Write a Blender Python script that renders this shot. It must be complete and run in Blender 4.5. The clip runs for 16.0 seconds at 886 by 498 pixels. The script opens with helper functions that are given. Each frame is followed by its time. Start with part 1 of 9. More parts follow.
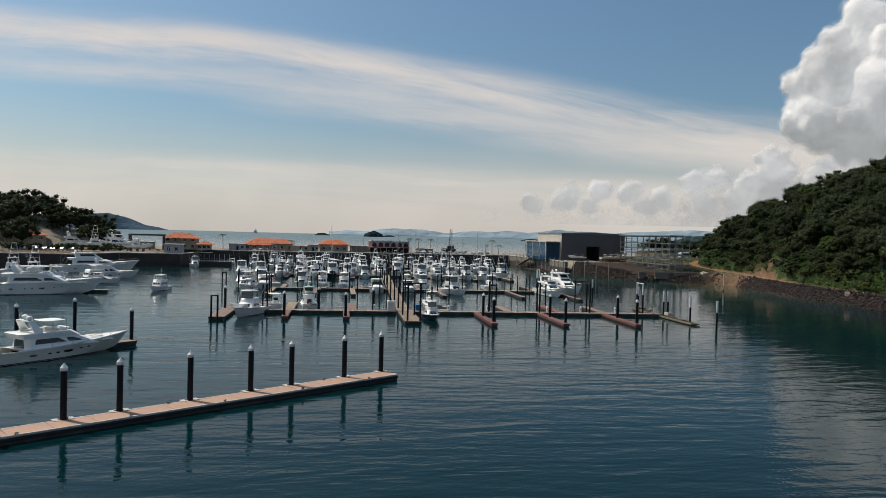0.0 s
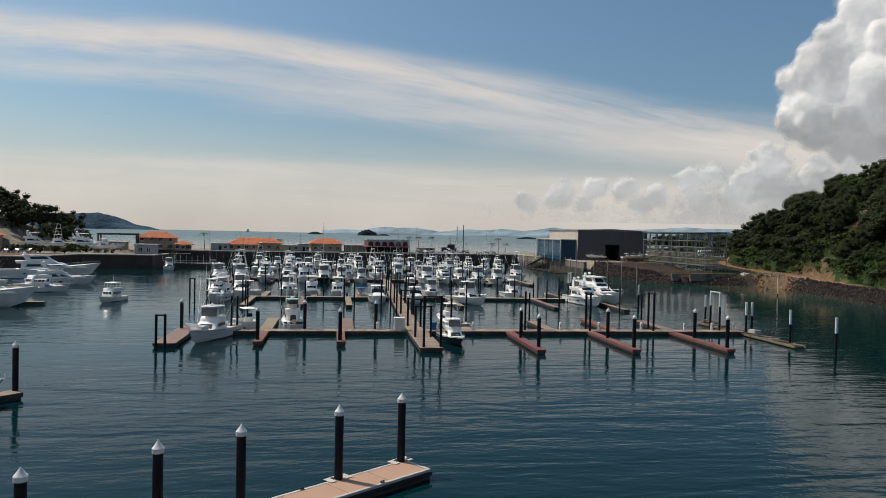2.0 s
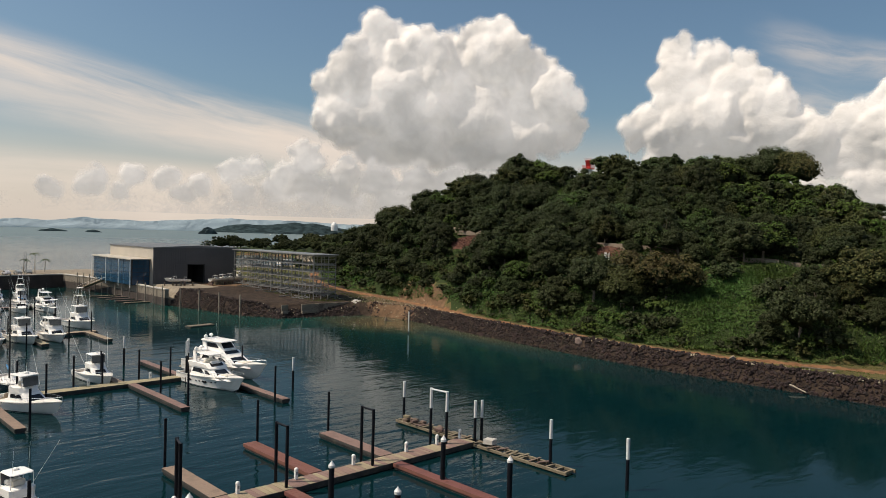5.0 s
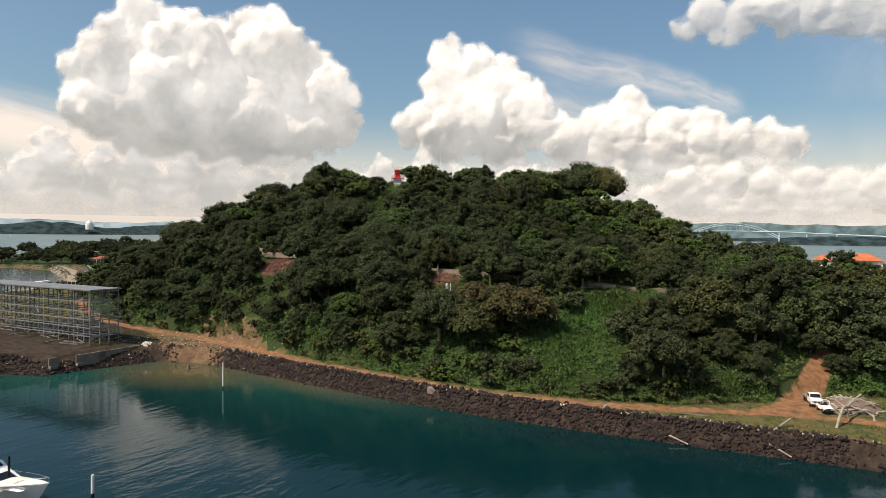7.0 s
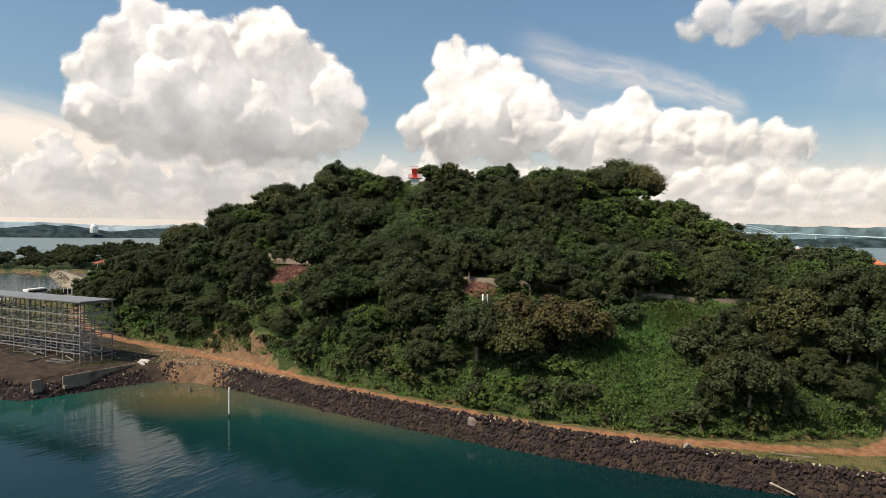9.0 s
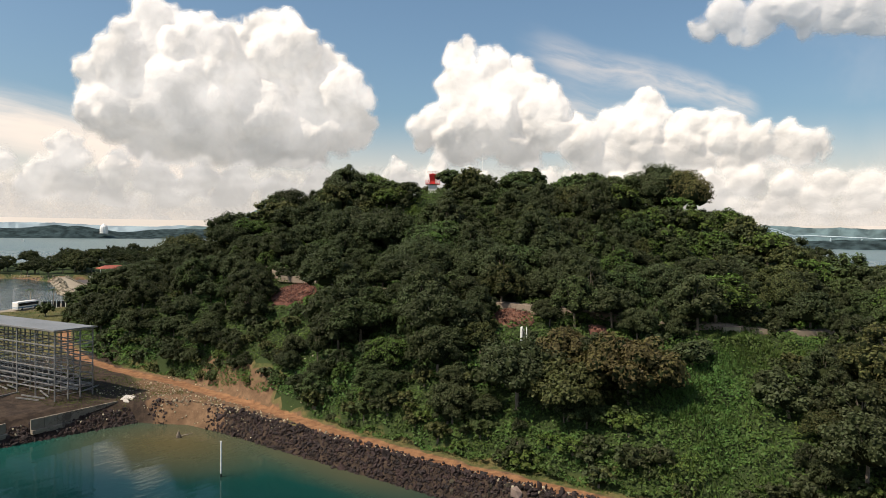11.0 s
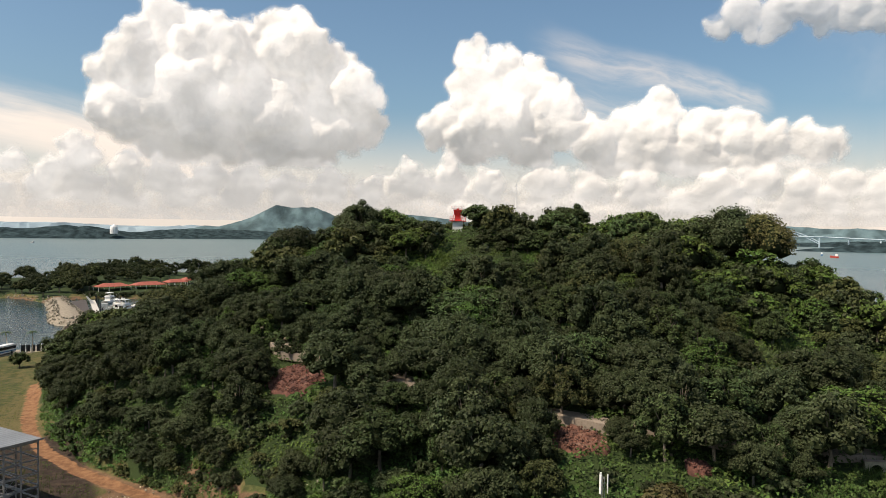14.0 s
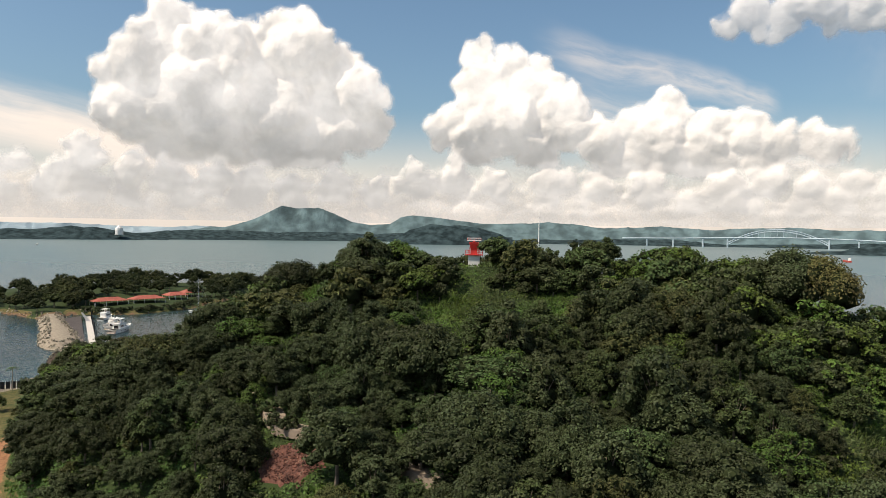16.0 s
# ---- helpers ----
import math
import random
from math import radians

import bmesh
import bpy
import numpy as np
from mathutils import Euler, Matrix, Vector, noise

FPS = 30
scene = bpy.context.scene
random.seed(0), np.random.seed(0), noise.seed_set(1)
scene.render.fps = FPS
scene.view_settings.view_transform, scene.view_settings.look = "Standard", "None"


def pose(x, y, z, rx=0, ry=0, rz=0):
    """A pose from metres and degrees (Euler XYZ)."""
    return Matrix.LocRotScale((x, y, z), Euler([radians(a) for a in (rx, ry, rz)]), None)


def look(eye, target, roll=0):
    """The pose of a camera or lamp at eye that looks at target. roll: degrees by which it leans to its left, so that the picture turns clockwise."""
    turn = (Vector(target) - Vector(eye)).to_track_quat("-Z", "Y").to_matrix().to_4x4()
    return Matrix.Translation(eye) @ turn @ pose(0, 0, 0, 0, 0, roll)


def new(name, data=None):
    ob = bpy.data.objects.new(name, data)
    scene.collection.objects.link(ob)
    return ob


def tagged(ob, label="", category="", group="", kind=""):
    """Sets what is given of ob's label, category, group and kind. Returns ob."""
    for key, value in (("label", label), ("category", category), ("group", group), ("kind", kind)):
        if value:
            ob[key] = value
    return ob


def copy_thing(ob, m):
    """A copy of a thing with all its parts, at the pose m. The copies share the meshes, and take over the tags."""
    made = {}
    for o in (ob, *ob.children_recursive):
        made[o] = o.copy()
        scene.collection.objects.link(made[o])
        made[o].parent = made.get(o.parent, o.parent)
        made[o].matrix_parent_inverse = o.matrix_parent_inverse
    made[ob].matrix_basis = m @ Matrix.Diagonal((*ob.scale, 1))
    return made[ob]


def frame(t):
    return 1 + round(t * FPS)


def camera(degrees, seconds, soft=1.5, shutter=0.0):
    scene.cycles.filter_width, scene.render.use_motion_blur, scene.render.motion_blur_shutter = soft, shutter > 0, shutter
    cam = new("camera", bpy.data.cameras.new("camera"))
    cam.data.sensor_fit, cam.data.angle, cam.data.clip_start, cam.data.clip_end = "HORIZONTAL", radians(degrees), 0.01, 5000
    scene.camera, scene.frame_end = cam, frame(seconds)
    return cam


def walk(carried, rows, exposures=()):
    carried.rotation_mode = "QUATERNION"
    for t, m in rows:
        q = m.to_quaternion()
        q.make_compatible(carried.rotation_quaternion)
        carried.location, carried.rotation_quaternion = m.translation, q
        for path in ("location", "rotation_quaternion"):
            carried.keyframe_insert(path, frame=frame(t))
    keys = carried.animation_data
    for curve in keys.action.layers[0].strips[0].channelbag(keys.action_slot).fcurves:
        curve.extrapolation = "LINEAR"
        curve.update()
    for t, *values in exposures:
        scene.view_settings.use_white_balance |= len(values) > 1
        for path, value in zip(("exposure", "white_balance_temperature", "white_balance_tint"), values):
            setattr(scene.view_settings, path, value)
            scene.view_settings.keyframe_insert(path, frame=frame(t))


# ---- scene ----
cam = camera(62.6, 16.0, 0.55)
METRES, EYE, TILT, LEAN, TURN = 205.0, 15.0, 0.2, 0.1, -8.0
ROWS = [
    (0.0, 0.0, 0.0, 0.0, 0.04, -1.32, -1.59),
    (0.5, -0.0045, 0.0379, -0.0005, -0.04, -1.34, -1.52),
    (1.0, -0.0098, 0.0769, -0.0011, -0.12, -1.36, -1.45),
    (1.5, -0.0151, 0.1149, -0.0018, -0.17, -1.39, -1.39),
    (2.0, -0.0207, 0.1531, -0.0025, -0.46, -1.43, -1.33),
    (2.5, -0.0265, 0.1912, -0.003, -1.55, -1.41, -1.28),
    (3.0, -0.0316, 0.2298, -0.0036, -4.35, -1.36, -1.3),
    (3.5, -0.036, 0.2674, 0.0038, -7.39, -1.18, -1.33),
    (4.0, -0.0392, 0.3061, 0.0169, -14.67, -1.29, -1.5),
    (4.5, -0.0414, 0.3424, 0.0301, -23.69, -1.32, -1.59),
    (5.0, -0.0412, 0.3769, 0.0434, -35.46, -1.34, -1.66),
    (7.5, -0.0021, 0.5178, 0.0822, -53.15, -1.37, -0.82),
    (8.0, 0.012, 0.5375, 0.0819, -52.97, -1.31, -0.75),
    (8.5, 0.0272, 0.557, 0.0816, -52.79, -1.25, -0.72),
    (9.0, 0.0428, 0.5754, 0.0813, -52.61, -1.22, -0.72),
    (11.5, 0.1327, 0.6723, 0.1075, -51.74, -1.22, -0.84),
    (12.0, 0.1512, 0.6922, 0.1188, -51.61, -1.26, -0.86),
    (12.5, 0.1687, 0.7111, 0.13, -51.47, -1.32, -0.86),
    (13.0, 0.1864, 0.7307, 0.1415, -51.34, -1.34, -0.89),
    (13.5, 0.2038, 0.7494, 0.1529, -51.21, -1.34, -0.91),
    (14.0, 0.2207, 0.7673, 0.1642, -51.09, -1.38, -0.9),
    (14.5, 0.2382, 0.7856, 0.1759, -50.98, -1.4, -0.92),
    (15.0, 0.2556, 0.8039, 0.1874, -50.88, -1.41, -0.94),
    (15.5, 0.2725, 0.8216, 0.1986, -50.79, -1.43, -0.96),
    (16.0, 0.2901, 0.8398, 0.2101, -50.66, -1.44, -0.97),
]
walk(cam, [(t, pose(0, 0, EYE, TILT, LEAN, TURN) @ pose(METRES * x, METRES * y, METRES * z, 90 + pitch, roll, yaw)) for t, x, y, z, yaw, pitch, roll in ROWS],
     exposures=((0.0, -0.18, 6350, 10), (3.0, -0.18, 6450, 10), (5.0, -0.05, 7000, 13), (7.5, 0.35, 7000, 13), (16.0, 0.35, 6950, 13)))

# ---- sun, sky ----
SUN_AZ, SUN_EL = -55.0, 54.0   # degrees from +y towards +x, degrees over the horizon


def sun_way():
    a, e = radians(SUN_AZ), radians(SUN_EL)
    return Vector((math.sin(a) * math.cos(e), math.cos(a) * math.cos(e), math.sin(e)))


sun_lamp = bpy.data.lights.new("sun", "SUN")
sun_lamp.energy, sun_lamp.angle, sun_lamp.color = 4.7, radians(0.6), (1.0, 0.91, 0.78)
sun = new("sun", sun_lamp)
sun.matrix_world = look(sun_way() * 100, (0, 0, 0))

world = bpy.data.worlds.new("sky")
scene.world = world
world.use_nodes = True


class Net:
    """Short calls for node trees."""

    def __init__(self, tree):
        self.t = tree
        tree.nodes.clear()

    def n(self, kind, ins=None):
        node = self.t.nodes.new(kind)
        for k, v in (ins or {}).items():
            self.put(node.inputs[k], v)
        return node

    def put(self, socket, v):
        if isinstance(v, bpy.types.Node):
            v = v.outputs[0]
        if isinstance(v, bpy.types.NodeSocket):
            self.t.links.new(v, socket)
        else:
            socket.default_value = v

    def m(self, op, a, b=None, c=None, clamp=False):
        ins = {i: v for i, v in enumerate((a, b, c)) if v is not None}
        node = self.n("ShaderNodeMath", ins)
        node.operation, node.use_clamp = op, clamp
        return node.outputs[0]

    def v(self, op, a, b=None):
        node = self.n("ShaderNodeVectorMath", {i: v for i, v in enumerate((a, b)) if v is not None})
        node.operation = op
        return node.outputs["Value" if op in ("DOT_PRODUCT", "LENGTH") else "Vector"]

    def noise(self, vec, scale, detail=4.0, rough=0.55, dist=0.0):
        return self.n("ShaderNodeTexNoise", {"Vector": vec, "Scale": scale, "Detail": detail, "Roughness": rough, "Distortion": dist}).outputs["Fac"]

    def ramp(self, x, a, b, lo=0.0, hi=1.0):
        node = self.n("ShaderNodeMapRange", {"Value": x, "From Min": a, "From Max": b, "To Min": lo, "To Max": hi})
        node.interpolation_type = "SMOOTHSTEP"
        return node.outputs[0]

    def attr(self, name):
        node = self.n("ShaderNodeAttribute")
        node.attribute_name = name
        return node.outputs["Fac"]

    def mix(self, f, a, b, kind="MIX"):
        node = self.n("ShaderNodeMix")
        node.data_type, node.blend_type = "RGBA", kind
        for s, v in ((node.inputs[0], f), (node.inputs[6], a), (node.inputs[7], b)):
            self.put(s, v)
        return node.outputs[2]


def build_sky():
    g = Net(world.node_tree)
    sky = g.n("ShaderNodeTexSky")
    sky.sky_type, sky.sun_disc, sky.sun_elevation, sky.sun_rotation = "NISHITA", False, radians(SUN_EL), radians(SUN_AZ)
    sky.air_density, sky.dust_density, sky.ozone_density = 1.0, 2.2, 1.6
    d = g.n("ShaderNodeTexCoord").outputs["Generated"]
    # direction seen on a flat sheet to the north-east: u to the side, v upwards, in tangents
    ca, sa = math.cos(radians(14.7)), math.sin(radians(14.7))
    ahead = g.v("DOT_PRODUCT", d, (sa, ca, 0.0))
    side = g.v("DOT_PRODUCT", d, (ca, -sa, 0.0))
    sep = g.n("ShaderNodeSeparateXYZ", {0: d})
    a = g.m("MAXIMUM", ahead, 0.15)
    u, v = g.m("DIVIDE", side, a), g.m("DIVIDE", sep.outputs[2], a)
    front = g.ramp(ahead, 0.1, 0.35)
    uv = g.n("ShaderNodeCombineXYZ", {0: u, 1: v, 2: 0.3})
    fine = g.noise(uv, 9.0, 6.0, 0.6)
    wide = g.noise(uv, 2.2, 3.0, 0.5)

    def streak(u0, v0, slope, bend, width, length0, length1, gain, stretch=14.0):
        """A long wisp of cirrus: v = v0 + slope (u - u0) + bend (u - u0)^2."""
        du = g.m("SUBTRACT", u, u0)
        line = g.m("ADD", g.m("MULTIPLY", du, slope), g.m("MULTIPLY", g.m("MULTIPLY", du, du), bend))
        off = g.m("SUBTRACT", g.m("SUBTRACT", v, v0), line)
        off = g.m("ADD", off, g.m("MULTIPLY", g.m("SUBTRACT", wide, 0.5), width * 1.1))
        fade = g.ramp(g.m("ABSOLUTE", off), 0.0, width, 1.0, 0.0)
        ends = g.m("MULTIPLY", g.ramp(u, length0, length0 + 0.25), g.ramp(u, length1 - 0.2, length1, 1.0, 0.0))
        grain_at = g.n("ShaderNodeCombineXYZ", {0: g.m("MULTIPLY", du, 1.6), 1: g.m("MULTIPLY", off, stretch), 2: u0})
        grain = g.noise(grain_at, 2.6, 6.0, 0.62, 0.3)
        return g.m("MULTIPLY", g.m("MULTIPLY", fade, ends), g.ramp(grain, 0.22, 0.72, 0.12, gain))

    parts = [
        streak(-0.05, 0.195, -0.17, -0.06, 0.050, -1.3, 0.62, 0.85),
        streak(-0.05, 0.165, -0.13, -0.05, 0.030, -1.0, 0.60, 0.55),
        streak(-0.40, 0.258, -0.13, -0.05, 0.030, -1.4, 0.10, 0.62),
        streak(0.10, 0.128, -0.12, -0.02, 0.030, -0.5, 0.70, 0.55),
        streak(0.30, 0.112, -0.06, 0.0, 0.034, -0.1, 0.80, 0.60),
        streak(-0.30, 0.078, -0.03, 0.0, 0.030, -1.3, 0.35, 0.60, 20.0),
        streak(-0.50, 0.050, -0.01, 0.0, 0.040, -1.4, 0.4, 0.45, 20.0),
        streak(1.9, 0.42, 0.02, 0.0, 0.07, 1.2, 2.6, 0.5),
        streak(2.0, 0.27, -0.03, 0.0, 0.10, 1.2, 3.4, 0.6),
    ]
    total = parts[0]
    for p in parts[1:]:
        total = g.m("SUBTRACT", g.m("ADD", total, p), g.m("MULTIPLY", total, p))
    # thin veil near the horizon, all round
    veil = g.m("MULTIPLY", g.ramp(sep.outputs[2], 0.005, 0.17, 0.86, 0.0), g.ramp(wide, 0.25, 0.7, 0.75, 1.0))
    total = g.m("MULTIPLY", total, front)
    total = g.m("SUBTRACT", g.m("ADD", total, veil), g.m("MULTIPLY", total, veil), clamp=True)
    # behind the camera: broken high cloud of the same kind
    rest = g.m("MULTIPLY", g.ramp(g.noise(d, 2.5, 6.0, 0.6), 0.48, 0.75, 0.0, 0.6), g.m("SUBTRACT", 1.0, front))
    total = g.m("MAXIMUM", total, rest)
    blue = g.mix(1.0, sky.outputs[0], (0.83, 1.02, 1.06, 1.0), "MULTIPLY")
    cloud = g.mix(fine, (8.2, 7.35, 6.6, 1.0), (9.2, 8.4, 7.6, 1.0))
    col = g.mix(total, blue, cloud)
    bg = g.n("ShaderNodeBackground", {"Color": col, "Strength": 0.095})
    g.n("ShaderNodeOutputWorld", {"Surface": bg})


build_sky()

# ---- materials ----
def material(name, color, rough=0.6, var=0.15, scale=1.0, fine=12.0, bump=0.0, metal=0.0, tint=None, tint_at=(0.5, 0.7), spread=0.0, spec=0.5, seen="Object"):
    """A surface with stains (scale) and grain (fine), both per metre; tint: a second colour in patches; spread: how far copies differ."""
    mt = bpy.data.materials.new(name)
    mt.use_nodes = True
    g = Net(mt.node_tree)
    at = g.n("ShaderNodeTexCoord").outputs[seen]
    big, small = g.noise(at, scale, 4.0), g.noise(at, fine, 3.0, 0.6)
    c = (*color, 1.0)
    col = g.mix(g.ramp(big, 0.3, 0.7), tuple(x * (1 - var) for x in color) + (1.0,), tuple(min(1, x * (1 + var)) for x in color) + (1.0,))
    if tint:
        col = g.mix(g.ramp(g.m("ADD", g.m("MULTIPLY", big, 0.7), g.m("MULTIPLY", small, 0.3)), *tint_at), col, (*tint, 1.0))
    col = g.mix(g.ramp(small, 0.25, 0.75, 0.0, 0.5), col, g.mix(1.0, col, (1 - var, 1 - var, 1 - var, 1.0), "MULTIPLY"))
    if spread:
        r = g.n("ShaderNodeObjectInfo").outputs["Random"]
        col = g.n("ShaderNodeHueSaturation", {"Hue": g.ramp(r, 0, 1, 0.5 - spread * 0.12, 0.5 + spread * 0.12), "Value": g.m("ADD", g.m("MULTIPLY", r, spread * 1.4), 1 - spread * 0.7), "Color": col}).outputs[0]
    p = g.n("ShaderNodeBsdfPrincipled", {"Base Color": col, "Roughness": g.ramp(small, 0.2, 0.8, max(0.02, rough - 0.08), min(1, rough + 0.08)), "Metallic": metal, "Specular IOR Level": spec})
    if bump:
        b = g.n("ShaderNodeBump", {"Strength": 0.6, "Distance": bump, "Height": g.m("ADD", small, big)})
        g.put(p.inputs["Normal"], b)
    g.n("ShaderNodeOutputMaterial", {"Surface": p})
    return mt


GELCOAT = material("white_gelcoat", (0.86, 0.845, 0.81), 0.22, 0.05, 0.6, 9, spread=0.06)
CREAM = material("cream_gelcoat", (0.70, 0.67, 0.60), 0.28, 0.06, 0.6, 9, spread=0.08)
NAVY = material("dark_hull_paint", (0.015, 0.02, 0.035), 0.2, 0.2, 0.6, 9)
GREYHULL = material("grey_hull_paint", (0.35, 0.36, 0.37), 0.25, 0.1, 0.6, 9)
BOOT = material("boot_stripe", (0.03, 0.03, 0.035), 0.4, 0.3, 2, 14)
GLASS = material("tinted_boat_glass", (0.012, 0.014, 0.018), 0.06, 0.2, 1, 8)
TEAK = material("weathered_teak", (0.42, 0.33, 0.24), 0.6, 0.2, 1.2, 20, bump=0.002)
NONSKID = material("nonskid_deck", (0.66, 0.64, 0.59), 0.7, 0.08, 1, 25, bump=0.002)
STEEL = material("polished_pipe", (0.62, 0.63, 0.64), 0.25, 0.08, 2, 20, metal=0.9)
WHITEPIPE = material("white_painted_pipe", (0.76, 0.76, 0.74), 0.35, 0.06, 2, 20)
CANVAS = material("white_canvas", (0.72, 0.71, 0.68), 0.85, 0.07, 1.5, 22, bump=0.004)
BLUECANVAS = material("blue_canvas", (0.02, 0.13, 0.28), 0.85, 0.15, 1.5, 22, bump=0.004)
TEALCANVAS = material("pale_teal_canvas", (0.30, 0.48, 0.46), 0.8, 0.15, 1.5, 22, bump=0.004)
CUSHION = material("cream_cushion", (0.62, 0.58, 0.50), 0.8, 0.1, 2, 20)
OUTBOARD = material("outboard_cowl", (0.02, 0.02, 0.022), 0.3, 0.2, 3, 20)
RUBBER = material("black_rubber", (0.012, 0.012, 0.013), 0.7, 0.3, 3, 20)
PILE = material("tarred_steel_pile", (0.007, 0.008, 0.012), 0.5, 0.35, 0.9, 9, bump=0.004, tint=(0.014, 0.012, 0.011), tint_at=(0.55, 0.75), spec=0.2)
CAP = material("white_pile_cap", (0.64, 0.64, 0.63), 0.45, 0.06, 2, 15)
COMPOSITE = material("tan_composite_deck", (0.38, 0.225, 0.15), 0.75, 0.10, 0.5, 16, bump=0.003, tint=(0.32, 0.20, 0.14), tint_at=(0.5, 0.75))
CONCRETE = material("pale_concrete", (0.47, 0.44, 0.40), 0.85, 0.14, 0.7, 14, bump=0.004, tint=(0.33, 0.31, 0.28))
FLOATBODY = material("dark_float", (0.04, 0.038, 0.036), 0.7, 0.3, 1, 10, bump=0.005, tint=(0.09, 0.075, 0.055))
WOOD = material("grey_brown_planks", (0.245, 0.18, 0.13), 0.8, 0.2, 0.8, 18, bump=0.004, tint=(0.17, 0.125, 0.095), spread=0.35)
REDDECK = material("red_brown_deck", (0.16, 0.058, 0.047), 0.7, 0.15, 0.8, 18, bump=0.003, tint=(0.14, 0.06, 0.05), spread=0.12)
OLDWOOD = material("rotten_dock_wood", (0.165, 0.122, 0.09), 0.9, 0.3, 1.2, 14, bump=0.01, tint=(0.08, 0.062, 0.05), spread=0.3)
WHITEPLASTIC = material("white_plastic", (0.78, 0.77, 0.74), 0.4, 0.05, 2, 18)
QUAYSTONE = material("dark_wet_quay_stone", (0.055, 0.042, 0.036), 0.8, 0.3, 0.35, 3.0, bump=0.04, tint=(0.03, 0.026, 0.024))
QUAYLIGHT = material("stained_quay_concrete", (0.22, 0.19, 0.15), 0.85, 0.25, 0.25, 4, bump=0.01, tint=(0.10, 0.085, 0.07), tint_at=(0.52, 0.62))
PAVING = material("sandy_paving", (0.24, 0.19, 0.145), 0.9, 0.15, 0.12, 3, bump=0.01, tint=(0.16, 0.13, 0.10))
TILES = material("orange_roof_tiles", (0.48, 0.14, 0.055), 0.8, 0.2, 0.4, 6, bump=0.02, tint=(0.36, 0.12, 0.06))
FADEDRED = material("faded_red_roof_sheet", (0.30, 0.075, 0.048), 0.7, 0.2, 0.3, 4, tint=(0.22, 0.08, 0.06))
PLASTER = material("beige_plaster", (0.42, 0.34, 0.25), 0.9, 0.12, 0.5, 8, bump=0.003, tint=(0.32, 0.26, 0.20))
GREYPLASTER = material("grey_plaster", (0.36, 0.36, 0.37), 0.9, 0.12, 0.5, 8, bump=0.003)
DARKIN = material("dark_interior", (0.02, 0.018, 0.016), 0.9, 0.3, 0.5, 5)
MAROON = material("maroon_arcade", (0.13, 0.035, 0.03), 0.8, 0.2, 0.5, 6)
CLADDING = material("charcoal_cladding", (0.085, 0.085, 0.09), 0.55, 0.08, 0.15, 3, bump=0.002)
TANCLAD = material("tan_cladding", (0.44, 0.40, 0.34), 0.6, 0.06, 0.15, 3)
CURTAIN = material("blue_curtain_glass", (0.02, 0.07, 0.13), 0.08, 0.15, 0.12, 2)
GALV = material("galvanised_steel", (0.26, 0.26, 0.255), 0.5, 0.14, 0.6, 12, metal=0.35, tint=(0.20, 0.19, 0.175))
ROOFSHEET = material("galvanised_roof_sheet", (0.17, 0.18, 0.19), 0.55, 0.12, 0.2, 5, metal=0.3)
RUSTRED = material("red_tower_paint", (0.50, 0.025, 0.02), 0.5, 0.12, 0.6, 9)
BARK = material("tree_bark", (0.16, 0.13, 0.10), 0.9, 0.3, 1, 9, bump=0.03)
PALEBARK = material("pale_bark", (0.30, 0.26, 0.21), 0.9, 0.25, 1, 9, bump=0.03)
TYRE = material("tyre_rubber", (0.015, 0.015, 0.015), 0.85, 0.2, 3, 20)
CARPAINT = material("car_paint", (0.35, 0.36, 0.38), 0.25, 0.05, 1, 9, spread=0.9)
HULLRED = material("rust_red_paint", (0.45, 0.05, 0.03), 0.5, 0.2, 1, 9)


def leaf_material(name, color, spread):
    mt = bpy.data.materials.new(name)
    mt.use_nodes = True
    g = Net(mt.node_tree)
    pos = g.n("ShaderNodeNewGeometry")
    isl = pos.outputs["Random Per Island"]
    r = g.n("ShaderNodeObjectInfo").outputs["Random"]
    patch = g.noise(pos.outputs["Position"], 0.045, 3.0)
    twig = g.ramp(g.noise(pos.outputs["Position"], 2.4, 3.0, 0.7), 0.32, 0.68, 0.68, 1.32)
    val = g.m("MULTIPLY", g.m("MULTIPLY", twig, g.ramp(isl, 0, 1, 0.78, 1.22)), g.m("MULTIPLY", g.ramp(r, 0, 1, 1 - spread, 1 + spread), g.ramp(patch, 0.3, 0.7, 0.85, 1.2)))
    hue = g.m("ADD", g.ramp(patch, 0.3, 0.7, 0.475, 0.515), g.m("MULTIPLY", g.m("SUBTRACT", isl, 0.5), 0.03))
    col = g.n("ShaderNodeHueSaturation", {"Hue": hue, "Saturation": 1.0, "Value": val, "Color": (*color, 1.0)}).outputs[0]
    p = g.n("ShaderNodeBsdfPrincipled", {"Base Color": col, "Roughness": 0.6, "Specular IOR Level": 0.12})
    tr = g.n("ShaderNodeBsdfTranslucent", {"Color": g.mix(1.0, col, (1.0, 1.15, 0.5, 1.0), "MULTIPLY")})
    g.n("ShaderNodeOutputMaterial", {"Surface": g.n("ShaderNodeMixShader", {0: 0.14, 1: p, 2: tr})})
    return mt


